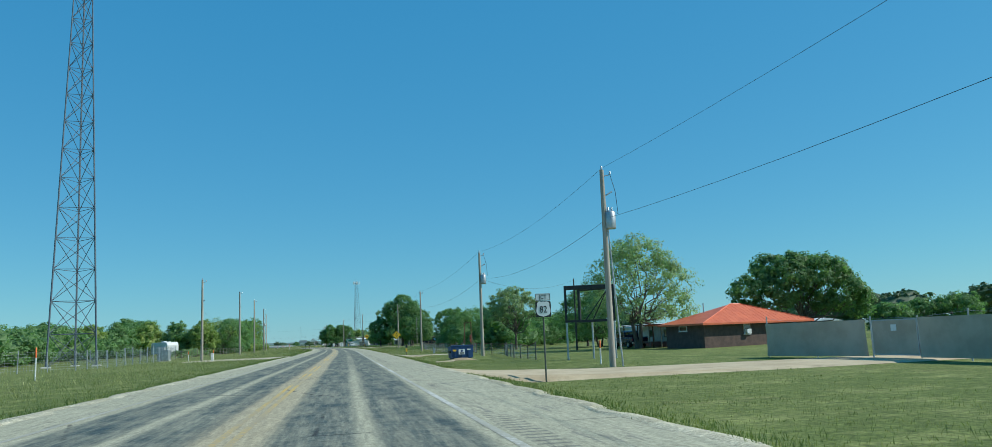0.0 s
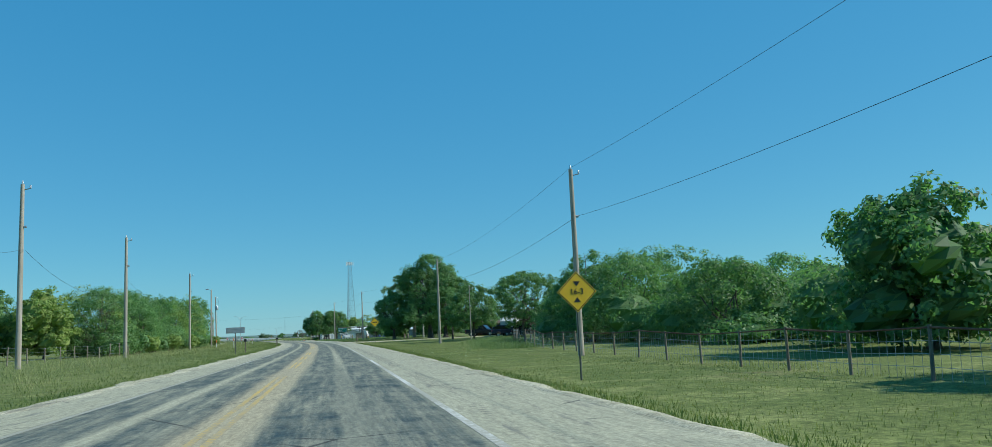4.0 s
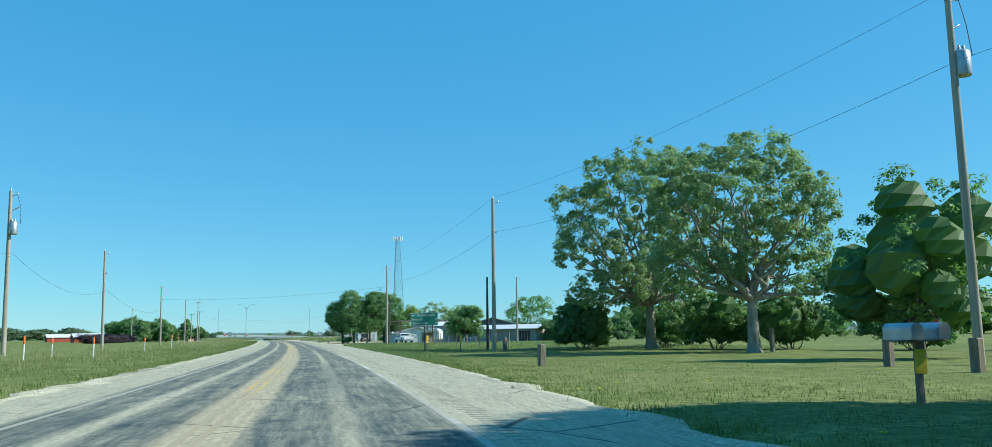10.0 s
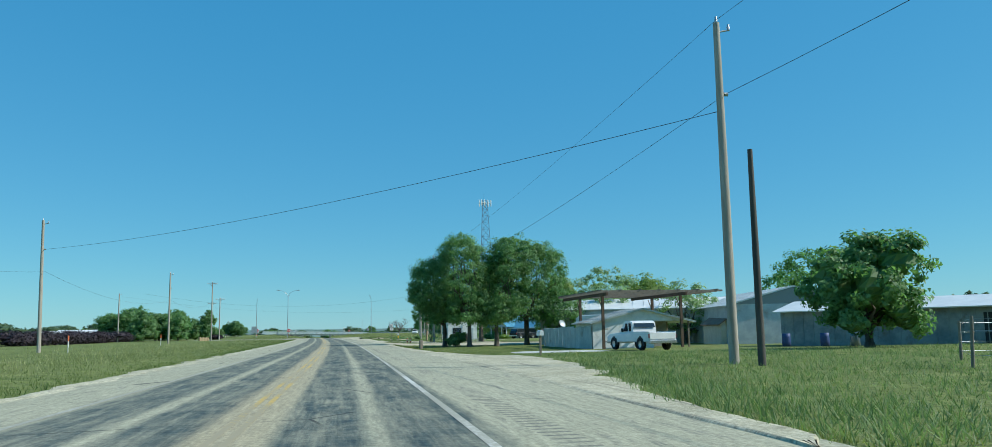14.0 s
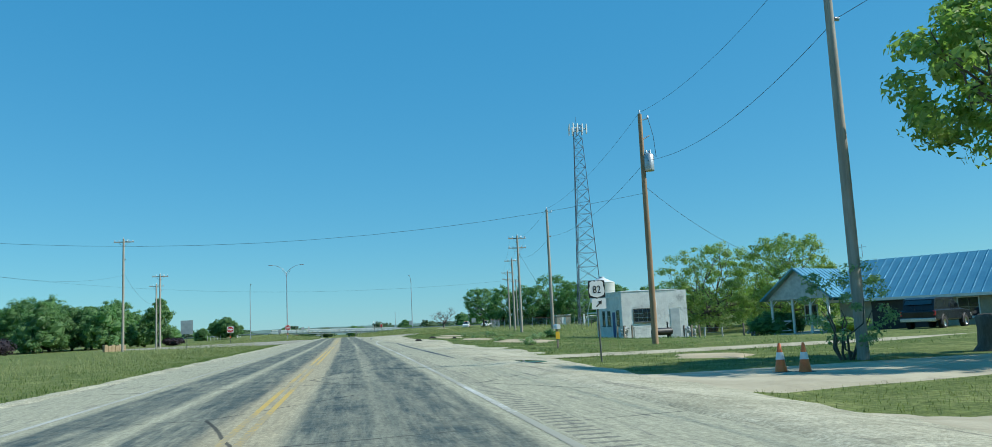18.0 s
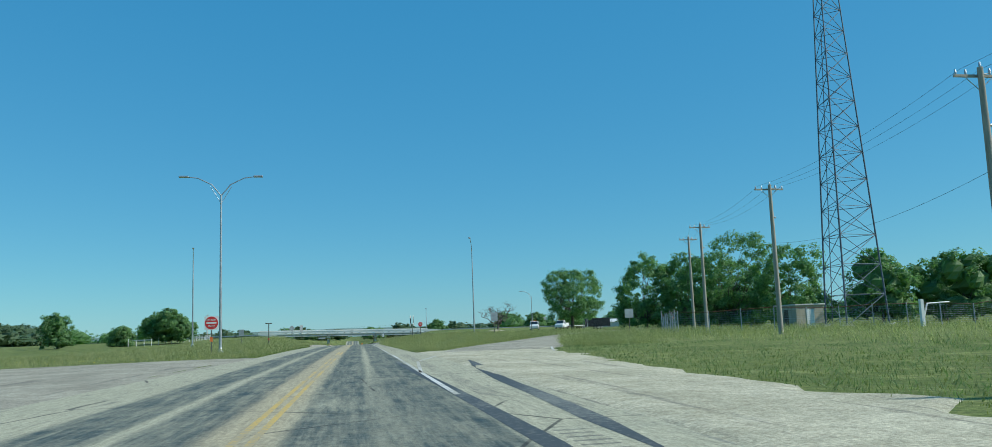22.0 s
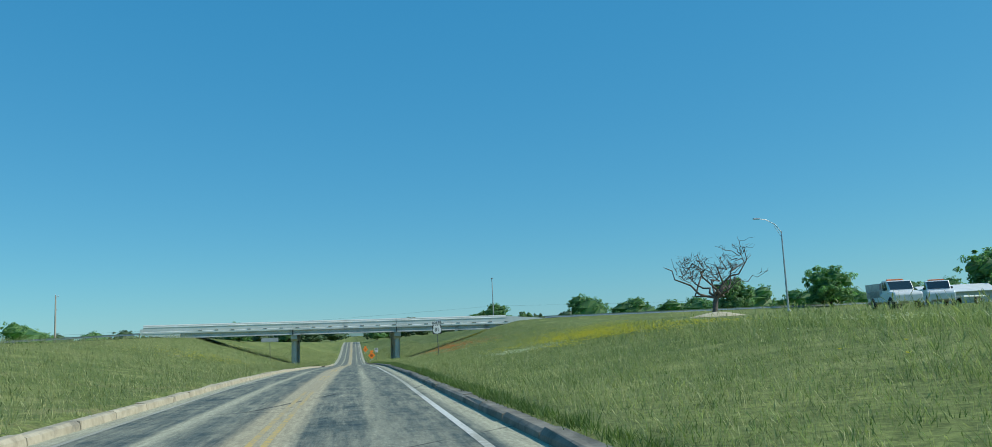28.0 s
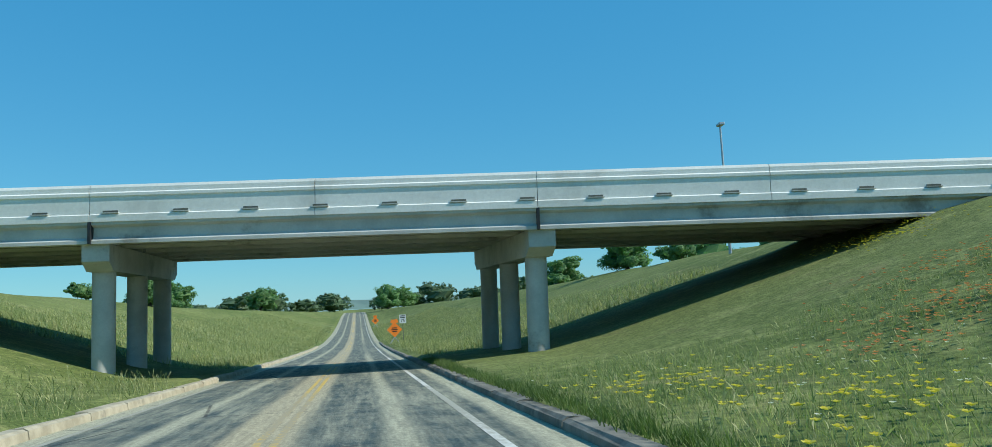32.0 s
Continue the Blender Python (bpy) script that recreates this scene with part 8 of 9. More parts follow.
def camper(m, label, L=8.5, name="camper_trailer", stripe=CAR_GREY):
    """White camper along local y, its long side facing local -x."""
    T = thing(name, m, label, "camper")
    body = part("body", Shape().prism([(-L / 2, .55), (-L / 2, 2.7), (-L / 2 + .5, 3.0), (L / 2 - .6, 3.0), (L / 2, 2.4), (L / 2, .8), (L / 2 - .4, .55)], -1.2, 1.2, "x"), WHITE, T)
    b = body.modifiers.new("round", 'BEVEL')
    b.width, b.segments = .08, 2
    part("stripe", Shape().box(-1.215, -L / 2 + .2, 1.0, -1.2, L / 2 - .3, 1.15), stripe, T)
    for y in (-L * .32, -L * .05, L * .3):
        window_unit(T, -y, 2.0, 1.0, .65, pose(-1.2, 0, 0, 0, 0, -90), SIGN_POST, (2, 1))
    part("door", Shape().box(-1.225, L * .1, .65, -1.2, L * .1 + .7, 2.5, .01), WHITE, T)
    part("end_window", Shape().box(-.8, -L / 2 - .02, 1.6, .8, -L / 2 + .005, 2.4, .01), GLASS, T)
    part("roof_unit", Shape().box(-.4, -.5, 3.0, .4, .4, 3.3, .05), WHITE, T)
    part("vent", Shape().box(-.25, L * .25, 3.0, .25, L * .25 + .4, 3.14, .03), WHITE, T)
    for y in (-.5, .4):
        for sx in (-1, 1):
            wheel(T, sx * 1.08, y, .34, .22, sx)
    part("jack", Shape().tube([(0, L / 2 + .5, 0), (0, L / 2 + .5, .7)], .04, 6).tube([(0, L / 2 + .6, .55), (0, L / 2 - .2, .6)], .05, 6), STEEL, T)
    return T


camper(spot(190, -37.5, 0, 210), "old white motor home parked behind the fence", 9.5, "motor_home")
fence_run([(126, -24), (170, -23), (200, -22)], 4, 1.3, "wire fence along the thicket", 4, False, FENCE_WOOD)

# the brick house
def brick_house():
    T = thing("brick_house", spot(246, 33.5), "low brown brick house with a brown shingle gable roof", "house")
    wall_box(T, 0, -12, 9, 9, 2.4, BRICK_BROWN)
    gable_roof(T, 0, -12, 9, 9, 2.4, 4.5, ROOF_BROWN, .6, "y", BROWN_WOOD)
    part("chimney", Shape().box(5.2, -6, 2.5, 6.1, -5.0, 5.3, .02), BRICK_RED, T)
    for y in (-9, -3, 3):
        window_unit(T, -y, 1.4, 1.5, 1.2, SIDE, WHITE, (2, 2))
    part("front_door", Shape().box(-.06, -.45 + .5, 0, -.005, .45 + .5, 2.05, .01), WHITE, T)
    T2 = thing("garage_carport", spot(252.5, 29.0), "dark open carport at the end of the brick house", "carport")
    for x in (0, 4.2):
        for y in (0, 3.4):
            part("post", Shape().box(x - .07, y - .07, -.3, x + .07, y + .07, 2.3), BROWN_WOOD, T2)
    part("roof", slab_between([(-.4, -.6, 2.3), (-.4, 4, 2.3), (4.6, 4, 2.9), (4.6, -.6, 2.9)], .12), ROOF_BROWN, T2)
    part("back_wall", Shape().box(.2, 3.5, -.4, 4.3, 3.6, 2.3), BROWN_WOOD, T2)


brick_house()
camper(spot(233, 30.6, 0, 160), "white travel trailer parked by the brick house", 7.5)
car(spot(241.8, 27.8, 0, -125), "pickup", CAR_DARK, "black crew-cab pickup on the drive", "pickup truck", "pickup_truck")
car(spot(224, 31.0, 0, -100), "suv", CAR_DARK, "dark car parked under the pecan tree", "car", "parked_car")
car(spot(229, 29.0, 0, -100), "suv", CAR_BLUE, "dark blue car parked under the pecan tree", "car", "parked_car")
_T = thing("propane_tank", spot(224, 43.8, 0, 60), "long white propane tank in the pasture", "propane tank")
part("shell", Shape().lathe([(.001, -1.35), (.3, -1.28), (.48, -1.0), (.5, -.8), (.5, .8), (.48, 1.0), (.3, 1.28), (.001, 1.35)], 16), WHITE, _T, at=pose(0, 0, .85, 90, 0, 0))
for _y in (-.8, .8):
    part("saddle", Shape().box(-.4, _y - .1, 0, .4, _y + .1, .42), CONCRETE, _T)
part("dome", Shape().lathe([(.18, 0), (.18, .16), (.001, .22)], 10, (0, 0, 1.33)), WHITE, _T)
_T = thing("swing_frame", spot(219, 31.5, 0, 20), "leaning timber play frame with red seats", "swing")
part("frame", Shape().tube([(-1.2, -.7, 0), (-1, 0, 2.1)], .05, 6).tube([(-1.2, .7, 0), (-1, 0, 2.1)], .05, 6).tube([(1.2, -.7, 0), (1, 0, 2.1)], .05, 6).tube([(1.2, .7, 0), (1, 0, 2.1)], .05, 6).tube([(-1.1, 0, 2.1), (1.1, 0, 2.1)], .05, 6), BROWN_WOOD, _T)
part("seat", Shape().box(-.5, -.15, .5, .5, .15, .56, .02), SIGN_RED, _T)
solid("white_shed", Shape().box(-2, -3, 0, 2, 3, 2.2, .03).prism([(-2.2, 2.2), (2.2, 2.2), (0, 3.1)], -3.2, 3.2, "y"), WHITE, spot(275, 62), "small white metal shed behind the trees", "shed")
solid("white_shed", Shape().box(-4, -2.5, 0, 4, 2.5, 2.4, .03).prism([(-4.2, 2.4), (4.2, 2.4), (0, 3.3)], -2.7, 2.7, "y"), WHITE, spot(190, 120), "far white farm shed across the pasture", "shed")

# sheds behind the field
fence_run([(322, 18), (342, 17), (354, 16.4), (368, 17), (372, 20), (360, 60)], 4.5, 1.35, "sagging wire fence on cedar posts along the field", 4, False, FENCE_WOOD)


def old_sheds():
    T = thing("long_tin_shed", spot(396, 36.5, 0, -58), "long low tin shed with a pale flat roof", "shed")
    part("wall", Shape().box(-9, 0, -.4, 9, .15, 2.4), TIN_DULL, T)
    part("wall", Shape().box(-9, 5.85, -.4, 9, 6, 2.7), TIN_DULL, T)
    part("end_wall", Shape().prism([(.15, -.4), (5.85, -.4), (5.85, 2.7), (3, 3.1), (.15, 2.4)], 8.85, 9, "x"), CREAM, T)
    part("end_wall", Shape().prism([(.15, -.4), (5.85, -.4), (5.85, 2.7), (3, 3.1), (.15, 2.4)], -9, -8.85, "x"), TIN_DULL, T)
    part("roof", slab_between([(-9.4, -.5, 2.4), (9.4, -.5, 2.4), (9.4, 3, 3.2), (-9.4, 3, 3.2)], .08), ROOF_WHITE, T)
    part("roof", slab_between([(-9.4, 3, 3.2), (9.4, 3, 3.2), (9.4, 6.4, 2.7), (-9.4, 6.4, 2.7)], .08), ROOF_WHITE, T)
    for i in range(24):
        part("sheet_rib", Shape().box(-8.8 + i * .75, -.03, -.3, -8.74 + i * .75, 0, 2.35), TIN_DULL, T)
    # black panel on the closed wall paints the shade of an open door
    part("doorway", Shape().box(4.5, -.02, -.2, 7.5, .01, 2.0), BLACK, T)
    part("end_window", Shape().box(9.005, 2, .9, 9.03, 3.4, 1.9), GLASS, T)
    T = thing("board_shed", spot(388, 47.5, 0, -40), "weathered grey board shed with a gable roof", "shed")
    wall_box(T, -2.6, -2.2, 2.6, 2.2, 2.2, WOOD_SIDING)
    gable_roof(T, -2.6, -2.2, 2.6, 2.2, 2.2, 3.3, ROOF_BROWN, .3, "x", WOOD_SIDING)
    for i in range(18):
        part("board", Shape().box(-2.5 + i * .29, -2.225, -.2, -2.26 + i * .29, -2.205, 2.15), WOOD_SIDING, T)
    T = thing("cream_cottage", spot(421, 37, 0, -10), "small cream cottage with a steep brown gable", "house")
    wall_box(T, -2.2, -3, 2.2, 3, 2.0, CREAM)
    gable_roof(T, -2.2, -3, 2.2, 3, 2.0, 3.5, ROOF_BROWN, .3, "y", CREAM)
    T = thing("metal_barn", spot(428, 43, 0, -12), "big white metal building with a pale blue roof side", "metal building")
    wall_box(T, -6, -12, 6, 12, 3.6, TIN)
    gable_roof(T, -6, -12, 6, 12, 3.6, 5.2, ROOF_WHITE, .3, "y", GLASS_PALE, 1.2)
    T = thing("metal_barn", spot(438, 34, 0, 70), "long white metal building behind the tin fence", "metal building")
    wall_box(T, -5, -11, 5, 11, 3.8, TIN)
    gable_roof(T, -5, -11, 5, 11, 3.8, 5.0, ROOF_WHITE, .3, "y", TIN, 1.2)
    for s, l, m in ((400, 30, PAINT_BLUE), (397, 31, PAINT_BLUE), (394.5, 31.5, GLASS_PALE)):
        solid("barrel", Shape().lathe([(.001, 0), (.28, 0), (.3, .3), (.28, .6), (.29, .88), (.001, .88)], 12), m, spot(s, l), "blue plastic barrel by the tin shed", "barrel", "barrels by the shed")


old_sheds()


def garage():
    T = thing("white_garage", spot(410, 19.3, 0, 0), "low white shed with double doors and an open tin bay", "shed")
    x0, x1, y0, y1 = 0, 5.0, 0, 4.6
    wall_box(T, x0, y0, x1, y1, 2.1, WHITE)
    gable_roof(T, 0, y0, 8.2, y1, 2.1, 3.1, TIN, .35, "y", WHITE, .6)
    for k in range(2):
        d = part("door", Shape().box(.9 + k * 1.32, -.035, .05, 2.18 + k * 1.32, -.003, 1.95, .01), WHITE, T)
        for z in (.5, 1.5):
            part("hinge", Shape().box((.92 if k == 0 else 3.2), -.05, z, (1.2 if k == 0 else 3.48), -.036, z + .05), BLACK, d)
    part("trim", Shape().box(-.03, -.03, -.1, .06, .0, 2.1).box(x1 - .06, -.03, -.1, x1 + .03, 0, 2.1), WHITE, T)
    for y in (.1, y1 - .1):
        part("post", Shape().box(8.0, y - .06, -.3, 8.12, y + .06, 2.15), FENCE_WOOD, T)
    part("bay_back", Shape().box(5.01, y1 - .12, -.2, 8.0, y1, 2.1), TIN_DULL, T)


garage()
car(spot(399.5, 19.2, 0, 8), "pickup", CAR_WHITE, "white pickup parked before the open shed", "pickup truck", "pickup_truck")


def tin_fence(a, b, label, h=1.75):
    T = thing("tin_fence", spot(*a), label, "fence")
    inv = T.matrix_basis.inverted()
    r = rand(9)
    L = math.hypot(b[0] - a[0], b[1] - a[1])
    n = int(L / .66)
    for i in range(n):
        g = Shape()
        v = []
        hh = h + r.normal() * .05
        for k in range(13):
            t = (i + k / 12 * 1.02) / n
            s, l = a[0] + (b[0] - a[0]) * t, a[1] + (b[1] - a[1]) * t
            x, y = W(s, l + .022 * math.sin(k * math.pi / 1.5) + .012 * (i % 2))
            z = float(ground_z(s, l))
            for zz in (-.05, hh):
                v.append(inv @ Vector((float(x), float(y), z + zz)))
        g.add(v, [(2 * k, 2 * k + 2, 2 * k + 3, 2 * k + 1) for k in range(12)], True)
        part("sheet", g, TIN, T)
    for i in range(0, n + 1, 4):
        t = i / n
        x, y = W(a[0] + (b[0] - a[0]) * t, a[1] + (b[1] - a[1]) * t + .1)
        p = inv @ Vector((float(x), float(y), float(ground_z(a[0], a[1]))))
        part("post", Shape().box(p.x - .05, p.y - .05, -.2, p.x + .05, p.y + .05, h - .05), FENCE_WOOD, T)


tin_fence((426.7, 19.6), (410.1, 19.2), "tall weathered corrugated tin fence round the yard")
tin_fence((426.7, 19.7), (428, 26), "tall weathered corrugated tin fence round the yard")
camper(spot(427, 27.6, 0, -121), "white motor home behind the tin fence", 8.5, "motor_home")


def frame_roof():
    T = thing("shade_frame", spot(415.2, 19.9, 0, 0), "open timber shade frame of grey poles", "shade frame")
    for x in (0, 6.5):
        for y in (-6, 0):
            part("post", Shape().box(x - .1, y - .1, -.2, x + .1, y + .1, 4.1), BROWN_WOOD, T)
            part("brace", Shape().tube([(x, y, 3.0), (x, y + .9, 4.0)], .04, 5), BROWN_WOOD, T)
    for x in (0, 6.5):
        part("beam", Shape().box(x - .08, -7.2, 4.1, x + .08, 5.0, 4.35, .01), BROWN_WOOD, T)
    for i in range(13):
        part("rafter", Shape().box(-.6, -7.1 + i * .98, 4.35, 9.6, -7.03 + i * .98, 4.5), FENCE_WOOD, T)
    for i in range(7):
        part("purlin", Shape().box(-.5 + i * 1.6, -7.3, 4.5, -.42 + i * 1.6, 5.2, 4.56), FENCE_WOOD, T)


frame_roof()
_T = thing("satellite_dish", spot(423.2, 20.4, 0, 30), "pale satellite dish on a pole", "satellite dish")
part("mast", Shape().tube([(0, 0, 0), (0, 0, 2.0)], .04, 6), STEEL, _T)
part("dish", Shape().lathe([(.001, 0), (.2, .03), (.38, .12)], 14), STEEL, _T, at=pose(0, -.1, 2.1, 65, 0, 0))

# barns across the road
for _s, _l, _w, _m, _n in ((690, -98, 15, RED_BARN, "far red barn with a white metal roof"), (630, -76, 12, RED_BARN, "far low red barn with a white metal roof")):
    _T = thing("barn", spot(_s, _l, 0, 18), _n, "barn", "red barns")
    wall_box(_T, -_w / 2, -5, _w / 2, 5, 2.3, _m)
    gable_roof(_T, -_w / 2, -5, _w / 2, 5, 2.3, 3.8, ROOF_WHITE, .4, "x", _m)
wood_row("purple_hedge", [(498 + i * 5, -52 - i * .15, 2.4, 2.6) for i in range(20)], "dark purple-leaved hedge across the road", LEAF_PURPLE, 900, .24, 300, "hedge")
_T = thing("low_wall", spot(566, -30.5, 0, 60), "low rusty brown wall in the weeds", "wall")
for _i in range(6):
    part("block", Shape().box(-1.8 + _i * .62, -.2, -.1, -1.22 + _i * .62, .2, .9 - .12 * (_i % 2), .03), DIRT, _T)


# the blue-roofed house
def blue_house():
    T = thing("blue_roof_house", spot(503.5, 31.8, 0, -58), "cream brick house with a bright blue metal roof and porch", "house")
    wall_box(T, 3, 0, 15.5, 8, 2.5, BRICK_TAN)
    gable_roof(T, 3, 0, 15.5, 8, 2.5, 5.1, ROOF_BLUE, .5, "x", BRICK_TAN, .6, ROOF_BLUE)
    part("trim", Shape().box(2.5, -.56, 2.12, 16, -.5, 2.3), WHITE, T)
    for x in (11.2, 13.9):
        window_unit(T, x, 1.45, 1.3, 1.3, pose(0, 0, 0), WHITE, (2, 2))
    # no recess here: a black sheet gives the garage's inner shade
    part("garage_opening", Shape().box(5.2, -.015, -.1, 9.6, .01, 2.15), BLACK, T)
    p = part("porch_floor", Shape().box(-1.4, -1.6, -.3, 3, 4.4, .12), CONCRETE, T)
    c, e, r = .8, 2.5, 4.7
    for a in (-1.9, 3.5):
        sl = part("porch_roof", slab_between([(a, -2.1, e), (c, -2.1, r), (c, 4.8, r), (a, 4.8, e)], .09), ROOF_BLUE, T)
        for i in range(12):
            part("seam", Shape().tube([(a, -2.05 + i * .62, e + .02), (c, -2.05 + i * .62, r + .02)], .025, 4, False, False), ROOF_BLUE, sl)
    part("porch_gable", Shape().prism([(-1.5, e), (3.1, e), (c, r - .12)], -1.65, -1.5, "y"), STEEL, T)
    for x in (-1.3, .3, 1.6, 2.9):
        col = part("porch_column", Shape().box(x - .07, -1.55, .12, x + .07, -1.41, 2.5), WHITE, T)
        for q in (-1, 1):
            part("bracket", Shape().tube([(x, -1.48, 2.0), (x + q * .4, -1.48, 2.42)], .03, 5), WHITE, col)
    for x0 in (-1.3, 1.6):
        part("railing", Shape().box(x0, -1.52, .95, x0 + 1.4, -1.44, 1.03).box(x0, -1.52, .3, x0 + 1.4, -1.44, .36), WHITE, T)
        part("lattice", Shape().tube([(x0 + .05, -1.48, .35), (x0 + 1.35, -1.48, .95)], .025, 4).tube([(x0 + .05, -1.48, .95), (x0 + 1.35, -1.48, .35)], .025, 4), WHITE, T)
    part("vane", Shape().tube([(3.2, 4, 5.3), (3.2, 4, 6.3)], .02, 5).tube([(2.9, 4, 6.1), (3.5, 4, 6.1)], .02, 5), STEEL, T)
    window_unit(T, .8, 1.4, 1.0, 1.4, pose(0, .2, 0), WHITE, (2, 2))


blue_house()
car(spot(491, 33.0, 0, -60), "suv", CAR_DARK, "dark sport utility vehicle parked before the house", "car", "parked_car")
_T = thing("tree_stump", spot(471.3, 19.4, -.05), "thick weathered tree stump on the lawn", "stump")
part("wood", Shape().lathe([(.62, 0), (.46, .2), (.42, .7), (.46, 1.05), (.35, 1.15), (.001, 1.1)], 12), BARK, _T)
part("top", Shape().lathe([(.44, 1.07), (.25, 1.14), (.001, 1.12)], 10), FENCE_WOOD, _T)
fence_run([(455, 46), (476, 42), (486, 40)], 2.6, 1.2, "white pipe fence beside the house", 3, False, WHITE)
_T = thing("wire_arch", spot(478, 40), "pale domed wire cage by the fence", "cage")
for _k in range(5):
    part("hoop", Shape().tube([(-1.2 * math.cos(a), _k * .6, 1.9 * math.sin(a)) for a in np.linspace(0, math.pi, 11)], .025, 5), STEEL, _T)
solid("log_pile", Shape().tube([(-3, 0, .3), (3, 0, .3)], .3, 9).tube([(-3, .6, .3), (3, .6, .3)], .3, 9).tube([(-2.8, .3, .8), (2.9, .3, .8)], .28, 9), BARK, spot(473, 45, 0, 40), "stack of logs by the pipe fence", "log pile")


# the block building
def block_house():
    T = thing("block_building", spot(519.2, 23.8, 0, 0), "old whitewashed block building with a stepped parapet", "building")
    # local x: along the front, local y: along the road side
    fx, sy, h = 6.2, 7.3, 4.1
    M = pose(0, 0, 0)
    def W4(x0, y0, z0, x1, y1, z1, name, mat=WHITE_BLOCK):
        part(name, Shape().box(x0, y0, z0, x1, y1, z1), mat, T, at=M)
    W4(0, 0, -.5, fx, .25, h, "front_wall")
    W4(0, .25, -.5, .25, sy, h, "side_wall")
    W4(0, sy, -.5, fx, sy + .25, h, "back_wall")
    W4(fx - .25, .25, -.5, fx, sy, h - .4, "side_wall")
    part("roof", Shape().box(.2, .2, h - .6, fx - .2, sy, h - .5), CONCRETE, T, at=M)
    part("coping", Shape().box(-.06, -.06, h, fx - .9, .3, h + .09, .02), WHITE_BLOCK, T, at=M)
    part("coping", Shape().box(-.06, .3, h, .3, sy + .3, h + .09, .02), WHITE_BLOCK, T, at=M)
    r = rand(31)
    # proud blocks on both faces that are seen
    def course(length, put, holes):
        z, k = -.1, 0
        while z < h - .02:
            x = -.2 * (k % 2)
            while x < length:
                a, b = max(x, 0) + .006, min(x + .4, length) - .006
                if b - a > .05 and not any(a < hx1 and b > hx0 and z + .2 > hz0 and z < hz1 for hx0, hx1, hz0, hz1 in holes):
                    put(a, z + .006, b, min(z + .2, h) - .006, .012 + .008 * r.rand())
                x += .4
            z += .2
            k += 1
    count = [0]
    front, side = Shape(), Shape()

    def put_front(a, z0, b, z1, d):
        if count[0] < 300:
            count[0] += 1
            part("block", Shape().box(a, -d, z0, b, 0.0, z1), WHITE_BLOCK, T, at=M)
        else:
            front.box(a, -d, z0, b, 0.0, z1)

    def put_side(a, z0, b, z1, d):
        side.box(-d, a, z0, 0.0, b, z1)
    course(fx, put_front, [(1.0, 2.9, 1.3, 2.6), (4.5, 5.5, -.2, 2.5)])
    course(sy, put_side, [(.7, 1.5, 1.0, 2.6), (1.9, 2.7, -.2, 2.4), (3.2, 4.1, 1.0, 2.5), (4.9, 5.6, 1.0, 2.5)])
    if front.v:
        tagged(part("front_masonry", front, WHITE_BLOCK, T, at=M), kind="stuff")
    tagged(part("side_masonry", side, WHITE_BLOCK, T, at=M), kind="stuff")
    window_unit(T, 1.95, 1.95, 1.8, 1.25, M, SIGN_POST, (4, 3), GLASS)
    part("boarded_door", Shape().box(4.55, -.03, -.1, 5.45, .0, 2.45, .01), TIN, T, at=M)
    S = M @ pose(0, 0, 0, 0, 0, -90)
    for y, w in ((1.1, .75), (3.65, .85), (5.25, .65)):
        window_unit(T, -y, 1.8, w, 1.4, S, SIGN_POST, (2, 3), GLASS)
    part("side_door", Shape().box(-.03, 1.95, -.1, 0.0, 2.65, 2.35, .01), PAINT_BLUE, T, at=M)
    part("stove_pipe", Shape().tube([(3.2, -.12, 1.4), (3.2, -.12, 3.2), (3.2, .1, 3.5)], .06, 7), STEEL, T, at=M)
    for i in range(9):
        part("dentil", Shape().box(-.08, .4 + i * .5, h - .42, -.01, .62 + i * .5, h - .22), WHITE_BLOCK, T, at=M)


block_house()
fence_run([(515.5, 23.5), (513.5, 30.5)], 1.6, .85, "low pale timber rail by the block building", 2, False, STONE, False, pr=.07)
for _s, _l, _t in ((513, 21.8, 0), (510.3, 26.4, 0), (506.6, 29.6, 1)):
    _T = thing("wire_gabion", spot(_s, _l, -.05, 20), "square wire cage post filled with pale stones", "gabion post", "gabion posts")
    _r = rand(int(_s))
    for _k in range(26):
        _p = Vector((_r.uniform(-.32, .32), _r.uniform(-.32, .32), _r.uniform(.08, .95)))
        part("stone", Shape().lathe([(.001, -.1), (.1, -.05), (.12, .03), (.07, .1), (.001, .11)], 6), STONE, _T, at=Matrix.Translation(_p) @ pose(0, 0, 0, _r.uniform(0, 90), _r.uniform(0, 90), 0))
    for _x in (-.42, .42):
        for _y in (-.42, .42):
            part("corner_post", Shape().box(_x - .05, _y - .05, 0, _x + .05, _y + .05, 1.08), FENCE_WOOD, _T)
_T = thing("barbecue", spot(511.5, 24.4, 0, 20), "black iron barbecue trailer before the building", "barbecue")
part("drum", Shape().tube([(-.9, 0, .55), (.9, 0, .55)], .3, 12), BLACK, _T)
for _x in (-.7, .7):
    part("leg", Shape().box(_x - .04, -.2, 0, _x + .04, .2, .4), BLACK, _T)
part("chimney", Shape().tube([(.6, 0, .8), (.6, 0, 1.3)], .06, 7), BLACK, _T)


